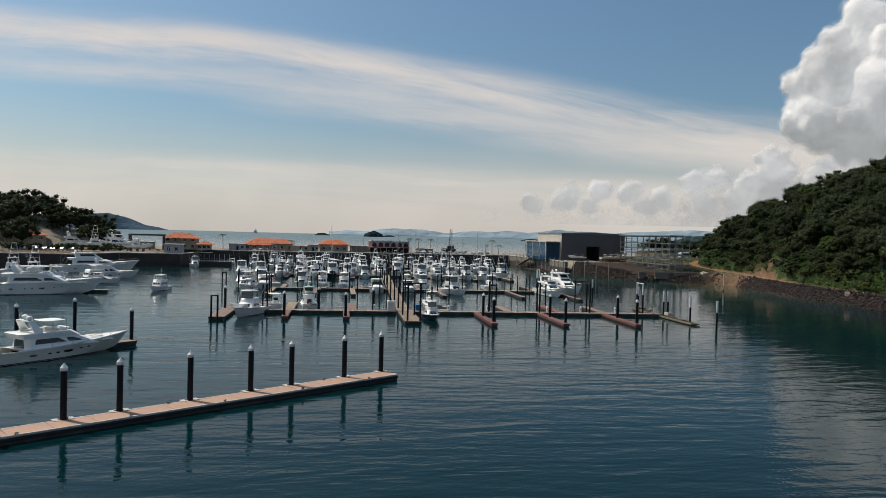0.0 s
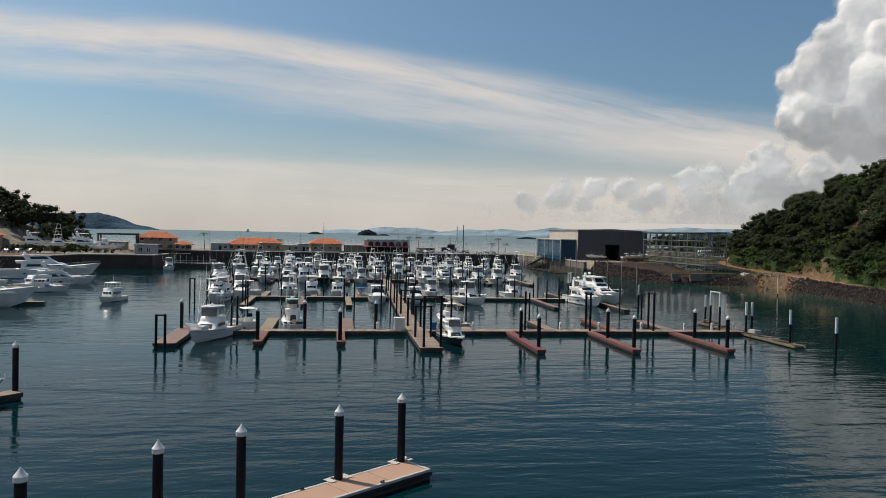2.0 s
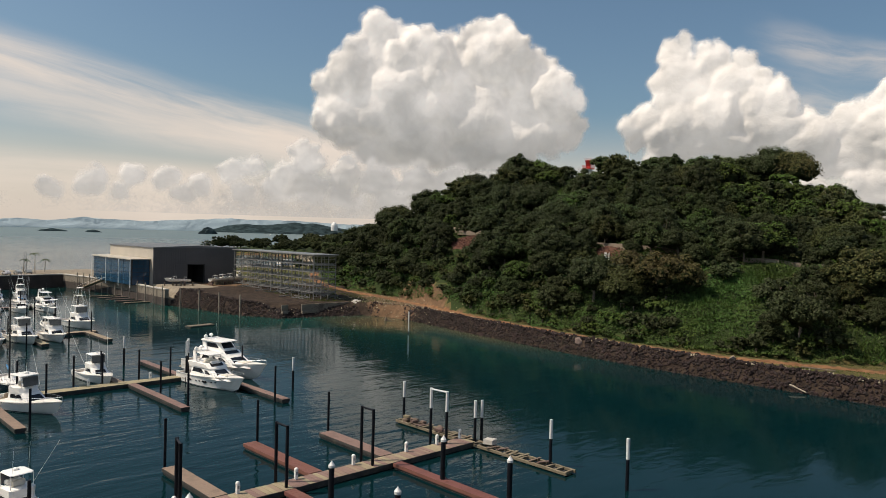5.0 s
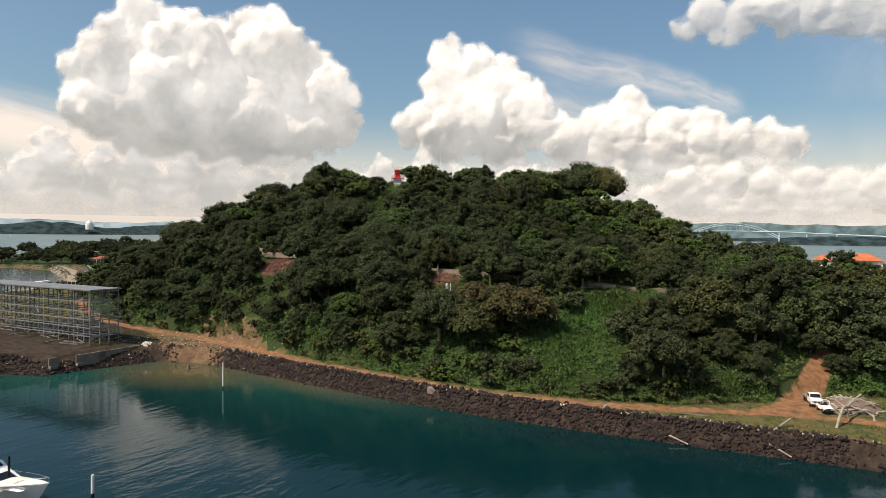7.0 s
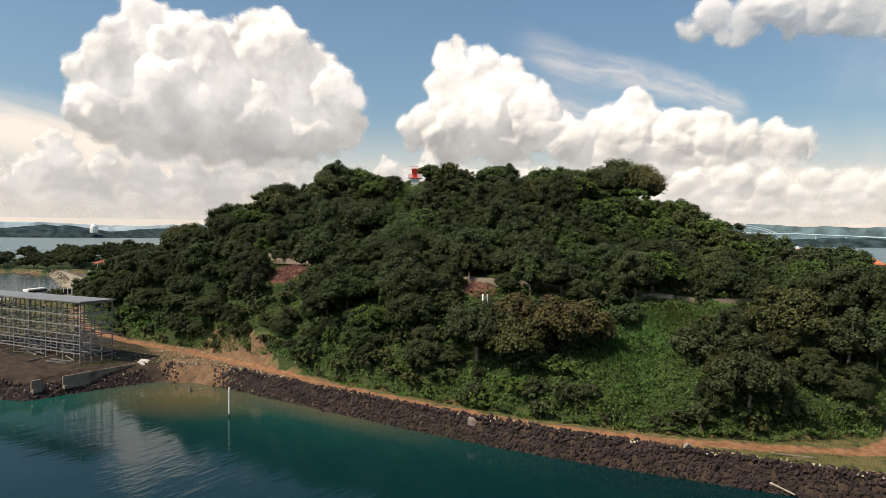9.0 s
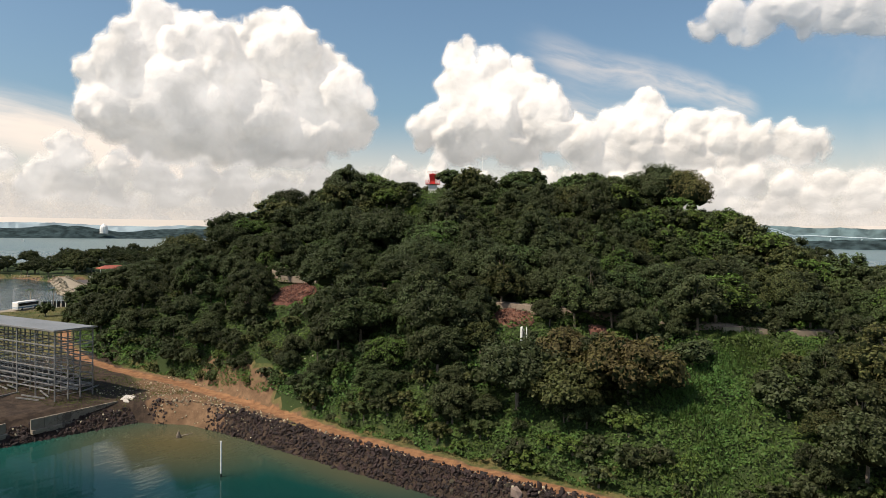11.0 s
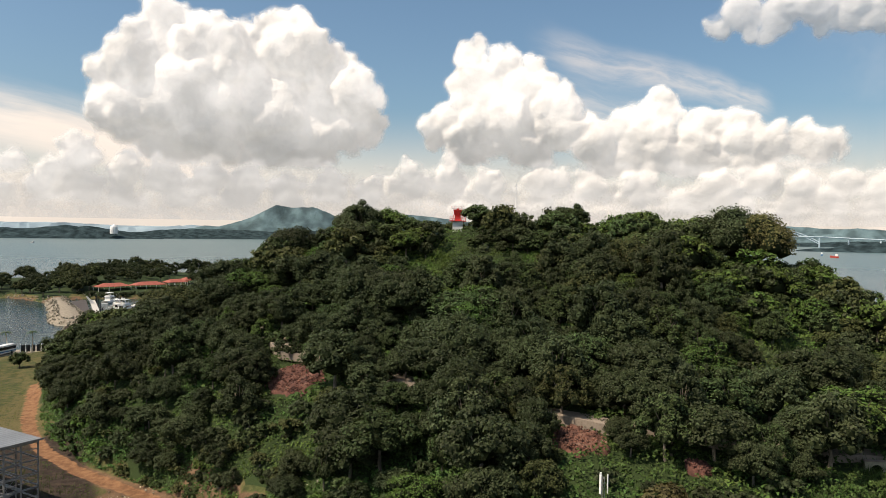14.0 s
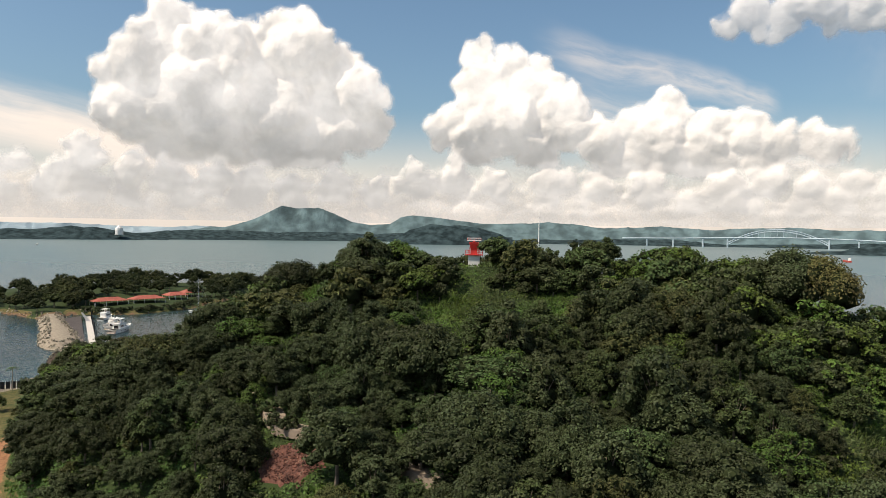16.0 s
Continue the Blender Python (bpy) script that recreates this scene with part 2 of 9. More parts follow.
LEAF = [leaf_material("dark_green_leaves", (0.039, 0.0490, 0.0215), 0.28), leaf_material("mid_green_leaves", (0.047, 0.068, 0.0240), 0.25),
        leaf_material("olive_leaves", (0.060, 0.067, 0.0235), 0.2), leaf_material("bright_green_leaves", (0.060, 0.097, 0.021), 0.2),
        leaf_material("russet_leaves", (0.074, 0.066, 0.025), 0.15)]
# darker than the leaves: the crown's inner shade is put into this colour
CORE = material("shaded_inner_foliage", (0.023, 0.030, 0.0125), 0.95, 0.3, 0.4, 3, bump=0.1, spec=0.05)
VINE = leaf_material("vine_leaves", (0.043, 0.078, 0.0195), 0.2)
GRASSLEAF = leaf_material("grass_blades", (0.060, 0.085, 0.018), 0.15)


def water_material():
    mt = bpy.data.materials.new("harbour_water")
    mt.use_nodes = True
    g = Net(mt.node_tree)
    at = g.n("ShaderNodeTexCoord").outputs["Object"]
    shallow = g.attr("shallow")
    sandy = g.attr("sandy")
    drift = g.noise(at, 0.02, 3.0)
    deep = g.mix(drift, (0.0010, 0.0126, 0.0155, 1), (0.0014, 0.0170, 0.0200, 1))
    col = g.mix(shallow, deep, (0.006, 0.050, 0.042, 1))
    col = g.mix(sandy, col, (0.095, 0.072, 0.032, 1))
    # sky reflected by the far rough sea is put into a paler base colour
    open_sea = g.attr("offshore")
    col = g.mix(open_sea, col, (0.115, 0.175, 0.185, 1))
    # heights in metres: long low crests, wavelets across them, fine ripples
    crest = g.v("MULTIPLY", at, (0.30, 1.0, 1.0))
    long_wave, wavelet, ripple = g.noise(crest, 0.30, 2.0, 0.5, 0.4), g.noise(g.v("MULTIPLY", at, (0.45, 1.0, 1.0)), 0.95, 2.0, 0.5), g.noise(at, 3.2, 2.0)
    calm = g.ramp(g.noise(crest, 0.018, 3.0), 0.38, 0.62, 0.45, 1.0)
    h = g.m("ADD", g.m("ADD", g.m("MULTIPLY", long_wave, 0.15), g.m("MULTIPLY", wavelet, 0.055)), g.m("MULTIPLY", ripple, 0.012))
    b = g.n("ShaderNodeBump", {"Strength": g.m("MULTIPLY", g.m("ADD", calm, g.attr("breeze")), g.m("SUBTRACT", 1.0, g.m("MULTIPLY", g.attr("sheltered"), 0.45))), "Distance": 1.0, "Height": h})
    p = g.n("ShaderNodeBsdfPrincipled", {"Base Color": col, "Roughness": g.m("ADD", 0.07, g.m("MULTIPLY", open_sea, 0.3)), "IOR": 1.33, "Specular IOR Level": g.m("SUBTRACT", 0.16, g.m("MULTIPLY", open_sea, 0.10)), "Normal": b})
    g.n("ShaderNodeOutputMaterial", {"Surface": p})
    return mt


WATER = water_material()


def ground_material():
    """Bare soil, grass, dirt track and dark gravel, laid out by the ground's own layers."""
    mt = bpy.data.materials.new("island_ground")
    mt.use_nodes = True
    g = Net(mt.node_tree)
    at = g.n("ShaderNodeTexCoord").outputs["Object"]
    layer = {k: g.attr(k) for k in ("track", "grass", "gravel", "paved")}
    big, mid, small = g.noise(at, 0.08, 4.0), g.noise(at, 0.7, 4.0, 0.6), g.noise(at, 5.0, 3.0, 0.65)
    soil = g.mix(g.ramp(mid, 0.3, 0.7), (0.105, 0.062, 0.036, 1), (0.18, 0.112, 0.066, 1))
    grass = g.mix(g.ramp(mid, 0.3, 0.7), (0.030, 0.045, 0.013, 1), (0.058, 0.075, 0.021, 1))
    grass = g.mix(g.ramp(g.m("ADD", g.m("MULTIPLY", big, 0.5), g.m("MULTIPLY", mid, 0.5)), 0.40, 0.56, 0.1, 0.8), grass, (0.135, 0.105, 0.045, 1))
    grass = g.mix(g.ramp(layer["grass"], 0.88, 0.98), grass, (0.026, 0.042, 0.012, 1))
    track = g.mix(g.ramp(mid, 0.3, 0.7), (0.15, 0.072, 0.036, 1), (0.27, 0.142, 0.072, 1))
    gravel = g.mix(g.ramp(mid, 0.35, 0.7), (0.022, 0.015, 0.0115, 1), (0.060, 0.042, 0.030, 1))
    paved = g.mix(g.ramp(mid, 0.3, 0.7), (0.20, 0.17, 0.13, 1), (0.29, 0.25, 0.195, 1))
    edge = lambda k: g.ramp(g.m("ADD", layer[k], g.m("MULTIPLY", g.m("SUBTRACT", mid, 0.5), 0.55)), 0.4, 0.6)
    col = g.mix(edge("grass"), soil, grass)
    col = g.mix(edge("gravel"), col, gravel)
    col = g.mix(edge("paved"), col, paved)
    col = g.mix(edge("track"), col, track)
    col = g.mix(g.ramp(small, 0.3, 0.75, 0.0, 0.5), col, g.mix(1.0, col, (0.6, 0.58, 0.55, 1), "MULTIPLY"))
    b = g.n("ShaderNodeBump", {"Strength": 0.8, "Distance": 0.12, "Height": g.m("ADD", small, mid)})
    p = g.n("ShaderNodeBsdfPrincipled", {"Base Color": col, "Roughness": 0.95, "Normal": b, "Specular IOR Level": 0.2})
    g.n("ShaderNodeOutputMaterial", {"Surface": p})
    return mt


GROUND = ground_material()
ROCK = material("dark_basalt_boulder", (0.0195, 0.0112, 0.0085), 0.85, 0.35, 0.7, 6, bump=0.04, tint=(0.056, 0.033, 0.023), tint_at=(0.55, 0.85), spread=0.6, seen="Object")
PALEROCK = material("pale_boulder", (0.24, 0.195, 0.15), 0.9, 0.2, 0.5, 5, bump=0.03, tint=(0.22, 0.18, 0.14), spread=0.3)
JETTYROCK = material("jetty_boulder", (0.155, 0.125, 0.10), 0.9, 0.2, 0.5, 5, bump=0.03, tint=(0.10, 0.08, 0.065), spread=0.3)
REDROCK = material("red_rubble", (0.105, 0.041, 0.027), 0.95, 0.45, 0.6, 3, bump=0.12, tint=(0.19, 0.12, 0.085), tint_at=(0.54, 0.66), spread=0.05)

# ---- mesh helpers ----
class MB:
    """Collects points and faces of one mesh."""

    def __init__(self):
        self.v, self.f, self.k = [], [], []

    def add(self, verts, faces, slot=0):
        o = len(self.v)
        self.v.extend(tuple(p) for p in verts)
        self.f.extend(tuple(i + o for i in q) for q in faces)
        self.k.extend([slot] * len(faces))
        return self

    def box(self, x0, x1, y0, y1, z0, z1, c=0.0, slot=0):
        """A box; c: the width of its chamfered edges."""
        if c <= 0:
            p = [(x, y, z) for z in (z0, z1) for y in (y0, y1) for x in (x0, x1)]
            return self.add(p, [(0, 2, 3, 1), (4, 5, 7, 6), (0, 1, 5, 4), (2, 6, 7, 3), (0, 4, 6, 2), (1, 3, 7, 5)], slot)
        rings = []
        for z, s in ((z0, c), (z0 + c, 0), (z1 - c, 0), (z1, c)):
            a0, a1, b0, b1 = x0 + s, x1 - s, y0 + s, y1 - s
            rings.append([(a0 + c, b0, z), (a1 - c, b0, z), (a1, b0 + c, z), (a1, b1 - c, z), (a1 - c, b1, z), (a0 + c, b1, z), (a0, b1 - c, z), (a0, b0 + c, z)])
        return self.loft(rings, True, True, slot)

    def loft(self, rings, cap0=True, cap1=True, slot=0, closed=True):
        n = len(rings[0])
        f = []
        for r in range(len(rings) - 1):
            for i in range(n if closed else n - 1):
                j = (i + 1) % n
                f.append((r * n + i, r * n + j, (r + 1) * n + j, (r + 1) * n + i))
        if cap0:
            f.append(tuple(range(n - 1, -1, -1)))
        if cap1:
            f.append(tuple(range((len(rings) - 1) * n, len(rings) * n)))
        return self.add([p for r in rings for p in r], f, slot)

    def tube(self, a, b, r0, r1=None, n=8, slot=0, caps=True):
        a, b = Vector(a), Vector(b)
        r1 = r0 if r1 is None else r1
        w = (b - a).normalized()
        u = w.orthogonal().normalized()
        v = w.cross(u)
        ring = lambda c, r: [c + (u * math.cos(t) + v * math.sin(t)) * r for t in (2 * math.pi * i / n for i in range(n))]
        return self.loft([ring(a, r0), ring(b, r1)], caps, caps, slot)

    def path(self, pts, r, n=6, slot=0):
        pts = [Vector(p) for p in pts]
        rings = []
        for i, p in enumerate(pts):
            w = (pts[min(i + 1, len(pts) - 1)] - pts[max(i - 1, 0)]).normalized()
            u = w.cross(Vector((0, 0, 1)))
            u = u.normalized() if u.length > 1e-4 else w.orthogonal().normalized()
            v = w.cross(u)
            rings.append([p + (u * math.cos(t) + v * math.sin(t)) * r for t in (2 * math.pi * k / n for k in range(n))])
        return self.loft(rings, True, True, slot)

    def lathe(self, profile, n=12, at=(0, 0, 0), slot=0):
        """profile: (radius, z) from below upwards."""
        rings = [[(at[0] + max(r, 1e-3) * math.cos(2 * math.pi * i / n), at[1] + max(r, 1e-3) * math.sin(2 * math.pi * i / n), at[2] + z) for i in range(n)] for r, z in profile]
        return self.loft(rings, True, True, slot)

    def mesh(self, name, *mats, smooth=False):
        me = bpy.data.meshes.new(name)
        me.from_pydata(self.v, [], self.f)
        for m in mats:
            me.materials.append(m)
        if any(self.k):
            me.polygons.foreach_set("material_index", self.k)
        if smooth:
            me.polygons.foreach_set("use_smooth", [True] * len(self.f))
            me.set_sharp_from_angle(angle=radians(38))
        me.update()
        return me


def part(name, mb, mat, parent=None, label="", smooth=False, m=None):
    """Links one mesh object, under a thing or a part."""
    me = mb if isinstance(mb, bpy.types.Mesh) else mb.mesh(name, *(mat if isinstance(mat, tuple) else (mat,)), smooth=smooth)
    ob = new(name, me)
    if m is not None:
        ob.matrix_basis = m
    ob.parent = parent
    if label:
        tagged(ob, label)
    return ob


def thing(name, label, category, group="", kind="", m=None):
    e = tagged(new(name), label, category, group, kind)
    e.empty_display_size = 0.5
    if m is not None:
        e.matrix_basis = m
    return e


def array_mesh(name, verts, faces, mats, slots=None, smooth=False):
    """A mesh from numpy arrays of points and of equal-sided faces."""
    me = bpy.data.meshes.new(name)
    k = faces.shape[1]
    me.vertices.add(len(verts))
    me.vertices.foreach_set("co", np.asarray(verts, np.float32).ravel())
    me.loops.add(faces.size)
    me.loops.foreach_set("vertex_index", faces.astype(np.int32).ravel())
    me.polygons.add(len(faces))
    me.polygons.foreach_set("loop_start", np.arange(0, faces.size, k, dtype=np.int32))
    for m in mats:
        me.materials.append(m)
    if slots is not None:
        me.polygons.foreach_set("material_index", np.asarray(slots, np.int32))
    me.polygons.foreach_set("use_smooth", np.full(len(faces), smooth))
    me.update(calc_edges=True)
    return me


# ---- shape of the land ----
ISLAND = [(114, -160), (121, 20), (124.3, 100), (123.4, 118), (122.9, 135), (122.6, 152), (123.7, 170), (126.4, 190), (129.4, 210), (131.9, 226), (132.4, 236), (129, 243), (116, 246.3), (104, 248.5),
          (98.5, 263), (93.5, 296), (94, 340), (88.6, 379), (30, 370.5), (-27, 361.5), (-66, 356), (-88, 335), (-60, 312), (-62, 297), (-84, 295), (-92, 270), (-120, 270), (-150, 150),
          (-420, 120), (-420, 560), (-140, 440), (-60, 408), (60, 412), (120, 414), (165, 416), (213, 420), (238, 430), (250, 446), (257, 464), (265, 478), (274, 472), (270, 448), (282, 434), (310, 430), (372, 380), (385, 260), (372, 120), (330, 0), (260, -160)]
ISLET = [(343, 665), (339, 616), (312, 566), (282, 516), (278, 500), (282, 489), (302, 503), (317, 532), (350, 600), (364, 622), (378, 606), (392, 590), (436, 588), (470, 606), (560, 640), (640, 700), (560, 800), (420, 830), (330, 790), (300, 720)]


def signed_distance(px, py, poly):
    """Metres inside (+) or outside (-) a closed outline."""
    best = np.full(px.shape, 1e9)
    inside = np.zeros(px.shape, bool)
    for (x0, y0), (x1, y1) in zip(poly, poly[1:] + poly[:1]):
        dx, dy = x1 - x0, y1 - y0
        t = np.clip(((px - x0) * dx + (py - y0) * dy) / (dx * dx + dy * dy), 0, 1)
        best = np.minimum(best, np.hypot(px - x0 - t * dx, py - y0 - t * dy))
        if y0 != y1:
            inside ^= ((y0 > py) != (y1 > py)) & (px < x0 + dx * (py - y0) / dy)
    return np.where(inside, best, -best)


def wobble(x, y, s, seed=0.0):
    """Smooth unevenness between about -1 and 1."""
    x, y = x / s + seed, y / s - seed * 0.7
    return (np.sin(x * 1.7 + 1.3 * np.sin(y * 1.1)) + np.sin(y * 1.9 + 1.2 * np.sin(x * 0.9 + 2.0)) + 0.5 * np.sin(x * 3.9 + y * 2.7) + 0.4 * np.sin(y * 5.1 - x * 3.3)) / 2.9


def steps(x, pts):
    return np.interp(x, [p[0] for p in pts], [p[1] for p in pts])


CREST_Z = [(-120, 8), (0, 14), (60, 18), (108, 20.5), (137, 26.5), (156, 32.5), (170, 37), (185, 43.4), (208, 46.8), (256, 47.6), (288, 44.0), (303, 37), (317, 29), (333, 22.5), (350, 16), (369, 12), (391, 6), (410, 5), (430, 3)]
CREST_X = [(-120, 215), (60, 230), (140, 247), (181, 254), (208, 266), (256, 250), (280, 236), (317, 238), (370, 250), (440, 262)]
FOOT_X = [(-120, 140), (60, 168), (92, 165), (104, 159), (112, 150), (119, 143), (125, 139), (136, 135), (152, 132.6), (172, 134), (199, 138.5), (220, 141.5), (238, 145.5), (253, 150), (265, 150.5), (277, 150.8), (287, 152.5), (300, 158), (338, 175), (356, 187), (389, 210), (414, 226), (440, 250)]
TRACK = [(140, -60), (140, 60), (141, 100), (139.3, 112), (135, 122), (130.5, 136), (128.6, 152), (129.8, 172), (134.3, 200), (139.5, 219), (143.2, 238), (146.5, 256), (147.2, 275), (150, 292), (155.5, 306), (161.5, 317.5), (167, 326), (182, 350)]


def ground_z(x, y):
    x, y = np.asarray(x, float), np.asarray(y, float)
    d = signed_distance(x, y, ISLAND)
    base = steps(y, [(200, 3.1), (240, 3.4), (262, 3.6), (305, 5.0)])
    base = np.where(x < 118, np.maximum(base, np.where(y > 285, 5.0, 3.4)), base)
    flat = np.clip((264 - y) / 8, 0, 1) * ((x > 97) & (x < 131) & (y > 238))   # the yard runs out gently to its rocks
    z = np.where(d > 0, np.minimum(base, -1.6 + d * (1.3 - 0.62 * flat)), -1.6 + d * 0.5)
    fx, cx, cz = steps(y, FOOT_X), steps(y, CREST_X), steps(y, CREST_Z)
    s = np.clip((x - fx) / np.maximum(cx - fx, 5), 0, 3)
    up = np.where(s < 1, np.clip(s, 1e-6, 1) ** 0.58, 1.0)
    back = np.clip((x - cx - 1) / 85, 0, 1)
    up = up * (1 - back * back * (3 - 2 * back))
    hill = (cz - 3) * up + wobble(x, y, 22, 1.0) * 1.6 * np.clip(s * 3, 0, 1) * (1 - back)
    z = z + np.where((x > 120) & (d > 4), hill, 0)
    # wooded hill over the western yard
    r = np.hypot((x + 171) / 66, (y - 350) / 60)
    z = z + np.where(d > 0, 23 * np.clip(1 - r, 0, 1) ** 0.75, 0)
    return np.maximum(z, -6)


def line_distance(x, y, pts):
    best = np.full(np.shape(x), 1e9)
    for (x0, y0), (x1, y1) in zip(pts, pts[1:]):
        dx, dy = x1 - x0, y1 - y0
        t = np.clip(((x - x0) * dx + (y - y0) * dy) / (dx * dx + dy * dy), 0, 1)
        best = np.minimum(best, np.hypot(x - x0 - t * dx, y - y0 - t * dy))
    return best


def grid_mesh(name, xs, ys, zfun, mats):
    gx, gy = np.meshgrid(xs, ys)
    gz = zfun(gx, gy)
    w, h = len(xs), len(ys)
    i = np.arange(w * h).reshape(h, w)
    f = np.stack([i[:-1, :-1], i[:-1, 1:], i[1:, 1:], i[1:, :-1]], -1).reshape(-1, 4)
    return array_mesh(name, np.stack([gx, gy, gz], -1).reshape(-1, 3), f, mats, smooth=True), gx.ravel(), gy.ravel(), gz.ravel()


def layer(me, name, values):
    me.attributes.new(name, "FLOAT", "POINT").data.foreach_set("value", np.asarray(values, np.float32))


BRANCH = [(141, 112), (146, 109.5), (152, 107), (159, 106), (170, 104)]   # side track into the woods


# ---- water ----
def build_water():
    far = [-5200, -3000, -1500, -800, -420]
    xs = np.array(far + list(range(-300, 60, 24)) + list(np.arange(60, 150, 3.0)) + list(range(150, 420, 24)) + [520, 800, 1500, 3000, 5200])
    ys = np.array([-5200, -2500, -900, -300, -100] + list(range(-40, 90, 12)) + list(np.arange(90, 262, 3.0)) + list(range(262, 520, 16)) + [560, 640, 760, 1000, 1700, 3000, 5200])
    me, x, y, z = grid_mesh("water", xs, ys, lambda a, b: a * 0.0, (WATER,))
    d = -signed_distance(x, y, ISLAND)
    near = (x > 60) & (y < 300)
    layer(me, "shallow", np.where(near, np.clip(1 - d / 34, 0, 1) ** 1.3 * np.clip((y - 140) / 70, 0.02, 1), np.clip(1 - d / 25, 0, 1) * 0.3))
    layer(me, "sheltered", np.where(near, np.clip(1.3 - d / 65, 0, 1), 0))   # calmer in the lee of the hill
    layer(me, "breeze", np.clip((np.hypot(x, y - 100) - 340) / 120, 0, 1) * 1.6)   # rougher outside the harbour
    layer(me, "sandy", np.maximum(0.55 * np.clip(1 - d / 7, 0, 1) * np.clip((y - 168) / 25, 0, 1) * np.clip((246 - y) / 8, 0, 1) * (x > 112), np.clip(1.0 - np.hypot((x - 125) / 18, (y - 229) / 25), 0, 1) ** 0.8 * 0.85))
    # how far the painted sky reflection of the open sea takes over
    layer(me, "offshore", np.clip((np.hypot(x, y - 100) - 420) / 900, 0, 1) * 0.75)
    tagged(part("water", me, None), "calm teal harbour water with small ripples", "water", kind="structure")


build_water()


# ---- ground ----
def build_ground():
    xs = np.concatenate([np.arange(-420, 90, 8.0), np.arange(90, 170, 1.25), np.arange(170, 300, 3.0), np.arange(300, 392, 7.0)])
    ys = np.concatenate([np.arange(-160, 60, 9.0), np.arange(60, 282, 1.6), np.arange(282, 460, 4.0), np.arange(460, 570, 12.0)])

    def z_of(x, y):
        z = ground_z(x, y)
        k = line_distance(x, y, TRACK)
        z = z + np.where(z > 2.2, wobble(x, y, 3.1, 2.0) * 0.14 + wobble(x, y, 1.3, 5.0) * 0.06, 0)
        z = z - np.where((k < 3.2) & (z > 2), 0.22 * (np.abs(np.abs(k) - 0.85) < 0.45), 0)
        # bank of spoil over the track
        return z + np.where((x > 118) & (y > 205) & (y < 275), 0.9 * np.exp(-((k - 4.5) / 1.8) ** 2) * np.clip(wobble(x, y, 9, 3) + 0.4, 0, 1) * (x > steps(y, [(p[1], p[0]) for p in TRACK])), 0)

    me, x, y, z = grid_mesh("ground", xs, ys, z_of, (GROUND,))
    k = line_distance(x, y, TRACK)
    d = signed_distance(x, y, ISLAND)
    dirt = np.clip(1.35 - np.hypot((x - 149) / 8.0, (y - 106.5) / 4.6), 0, 1)
    branch = np.clip(1.3 - line_distance(x, y, BRANCH) / 2.4, 0, 1)
    layer(me, "track", np.where(x > 118, np.maximum(np.maximum(np.clip(1.3 - k / 1.9, 0, 1), dirt), branch), 0))
    fx = steps(y, FOOT_X)
    verge = np.clip(1.1 - np.abs(k - 3.6) / 2.6, 0, 1) * np.where((y > 212) & (y < 262), 0.45, 0.85)
    meadow = np.where((y > 285) & (y < 412) & (x > 128) & (x < fx + 10), 0.85, 0)
    lawn = np.where((y > 60) & (y < 215) & (x > 120) & (x < fx) & (d > 5.2) & (k > 1.7), 0.85, 0)
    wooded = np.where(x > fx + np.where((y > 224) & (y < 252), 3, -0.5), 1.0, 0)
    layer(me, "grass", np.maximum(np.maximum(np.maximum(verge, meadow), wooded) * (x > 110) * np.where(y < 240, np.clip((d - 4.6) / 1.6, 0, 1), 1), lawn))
    yard = np.clip((118 + (y - 248) * 0.5 + 22 - x) / 10, 0, 1) * (y > 246) * (y < 300) * (x > 90)
    layer(me, "gravel", np.maximum(yard, np.clip(1 - (d - 3.9) / 1.2, 0, 1) * (x > 90) * (1 - np.exp(-((x - 134) / 6) ** 2 - ((y - 236) / 10) ** 2))))
    layer(me, "paved", np.where((x < 112) & (y > 296), 0.9, 0) + np.where((y > 402) & (y < 424) & (x < 236) & (x > 100), 0.9, 0))
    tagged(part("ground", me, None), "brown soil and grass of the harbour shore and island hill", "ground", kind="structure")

    xs, ys = np.arange(150, 640, 6.0), np.arange(460, 830, 6.0)

    def islet_z(x, y):
        d = signed_distance(x, y, ISLET)
        return np.where(d > 0, np.minimum(-1 + d * 0.75, 3.2 + np.clip(d - 20, 0, 60) * 0.09), -1 + d * 0.5)

    me, x, y, z = grid_mesh("islet_ground", xs, ys, islet_z, (GROUND,))
    d = signed_distance(x, y, ISLET)
    for key, val in (("track", 0 * x), ("grass", np.where((d > 2) & ((y > 616) | (x > 366)), 1.0, 0)), ("gravel", 0 * x), ("paved", np.where((y < 616) & (x < 366), 0.8, 0))):
        layer(me, key, val)
    tagged(part("islet_ground", me, None), "low wooded islet with a stone-edged jetty", "ground", kind="structure")


build_ground()

# ---- docks and piles ----
DECK = 0.6   # height of the floating decks over the water


def make_pile(height, radius=0.24, white=0.0, cap=True):
    """A mooring pile from below the water up to height; white: metres of white sleeve at its head."""
    p = thing("mooring_pile", "tall black steel mooring pile with a white cone cap" if cap else "tall dark steel mooring pile standing in the harbour", "pile", "mooring piles")
    top = height - (0.45 if cap else 0.0)
    part("shaft", MB().lathe([(radius, -4), (radius, 0.0), (radius * 1.0, top - white)], 12), PILE, p, smooth=True)
    if white:
        part("sleeve", MB().lathe([(radius * 1.03, top - white), (radius * 1.03, top)], 12), CAP, p, "white painted pile head", smooth=True)
    if cap:
        part("cap", MB().lathe([(radius * 1.16, top - 0.14), (radius * 1.18, top + 0.08), (radius * 0.9, top + 0.16), (radius * 0.12, top + 0.42), (radius * 0.05, top + 0.46)], 12), CAP, p, "white cone cap", smooth=True)
    return p


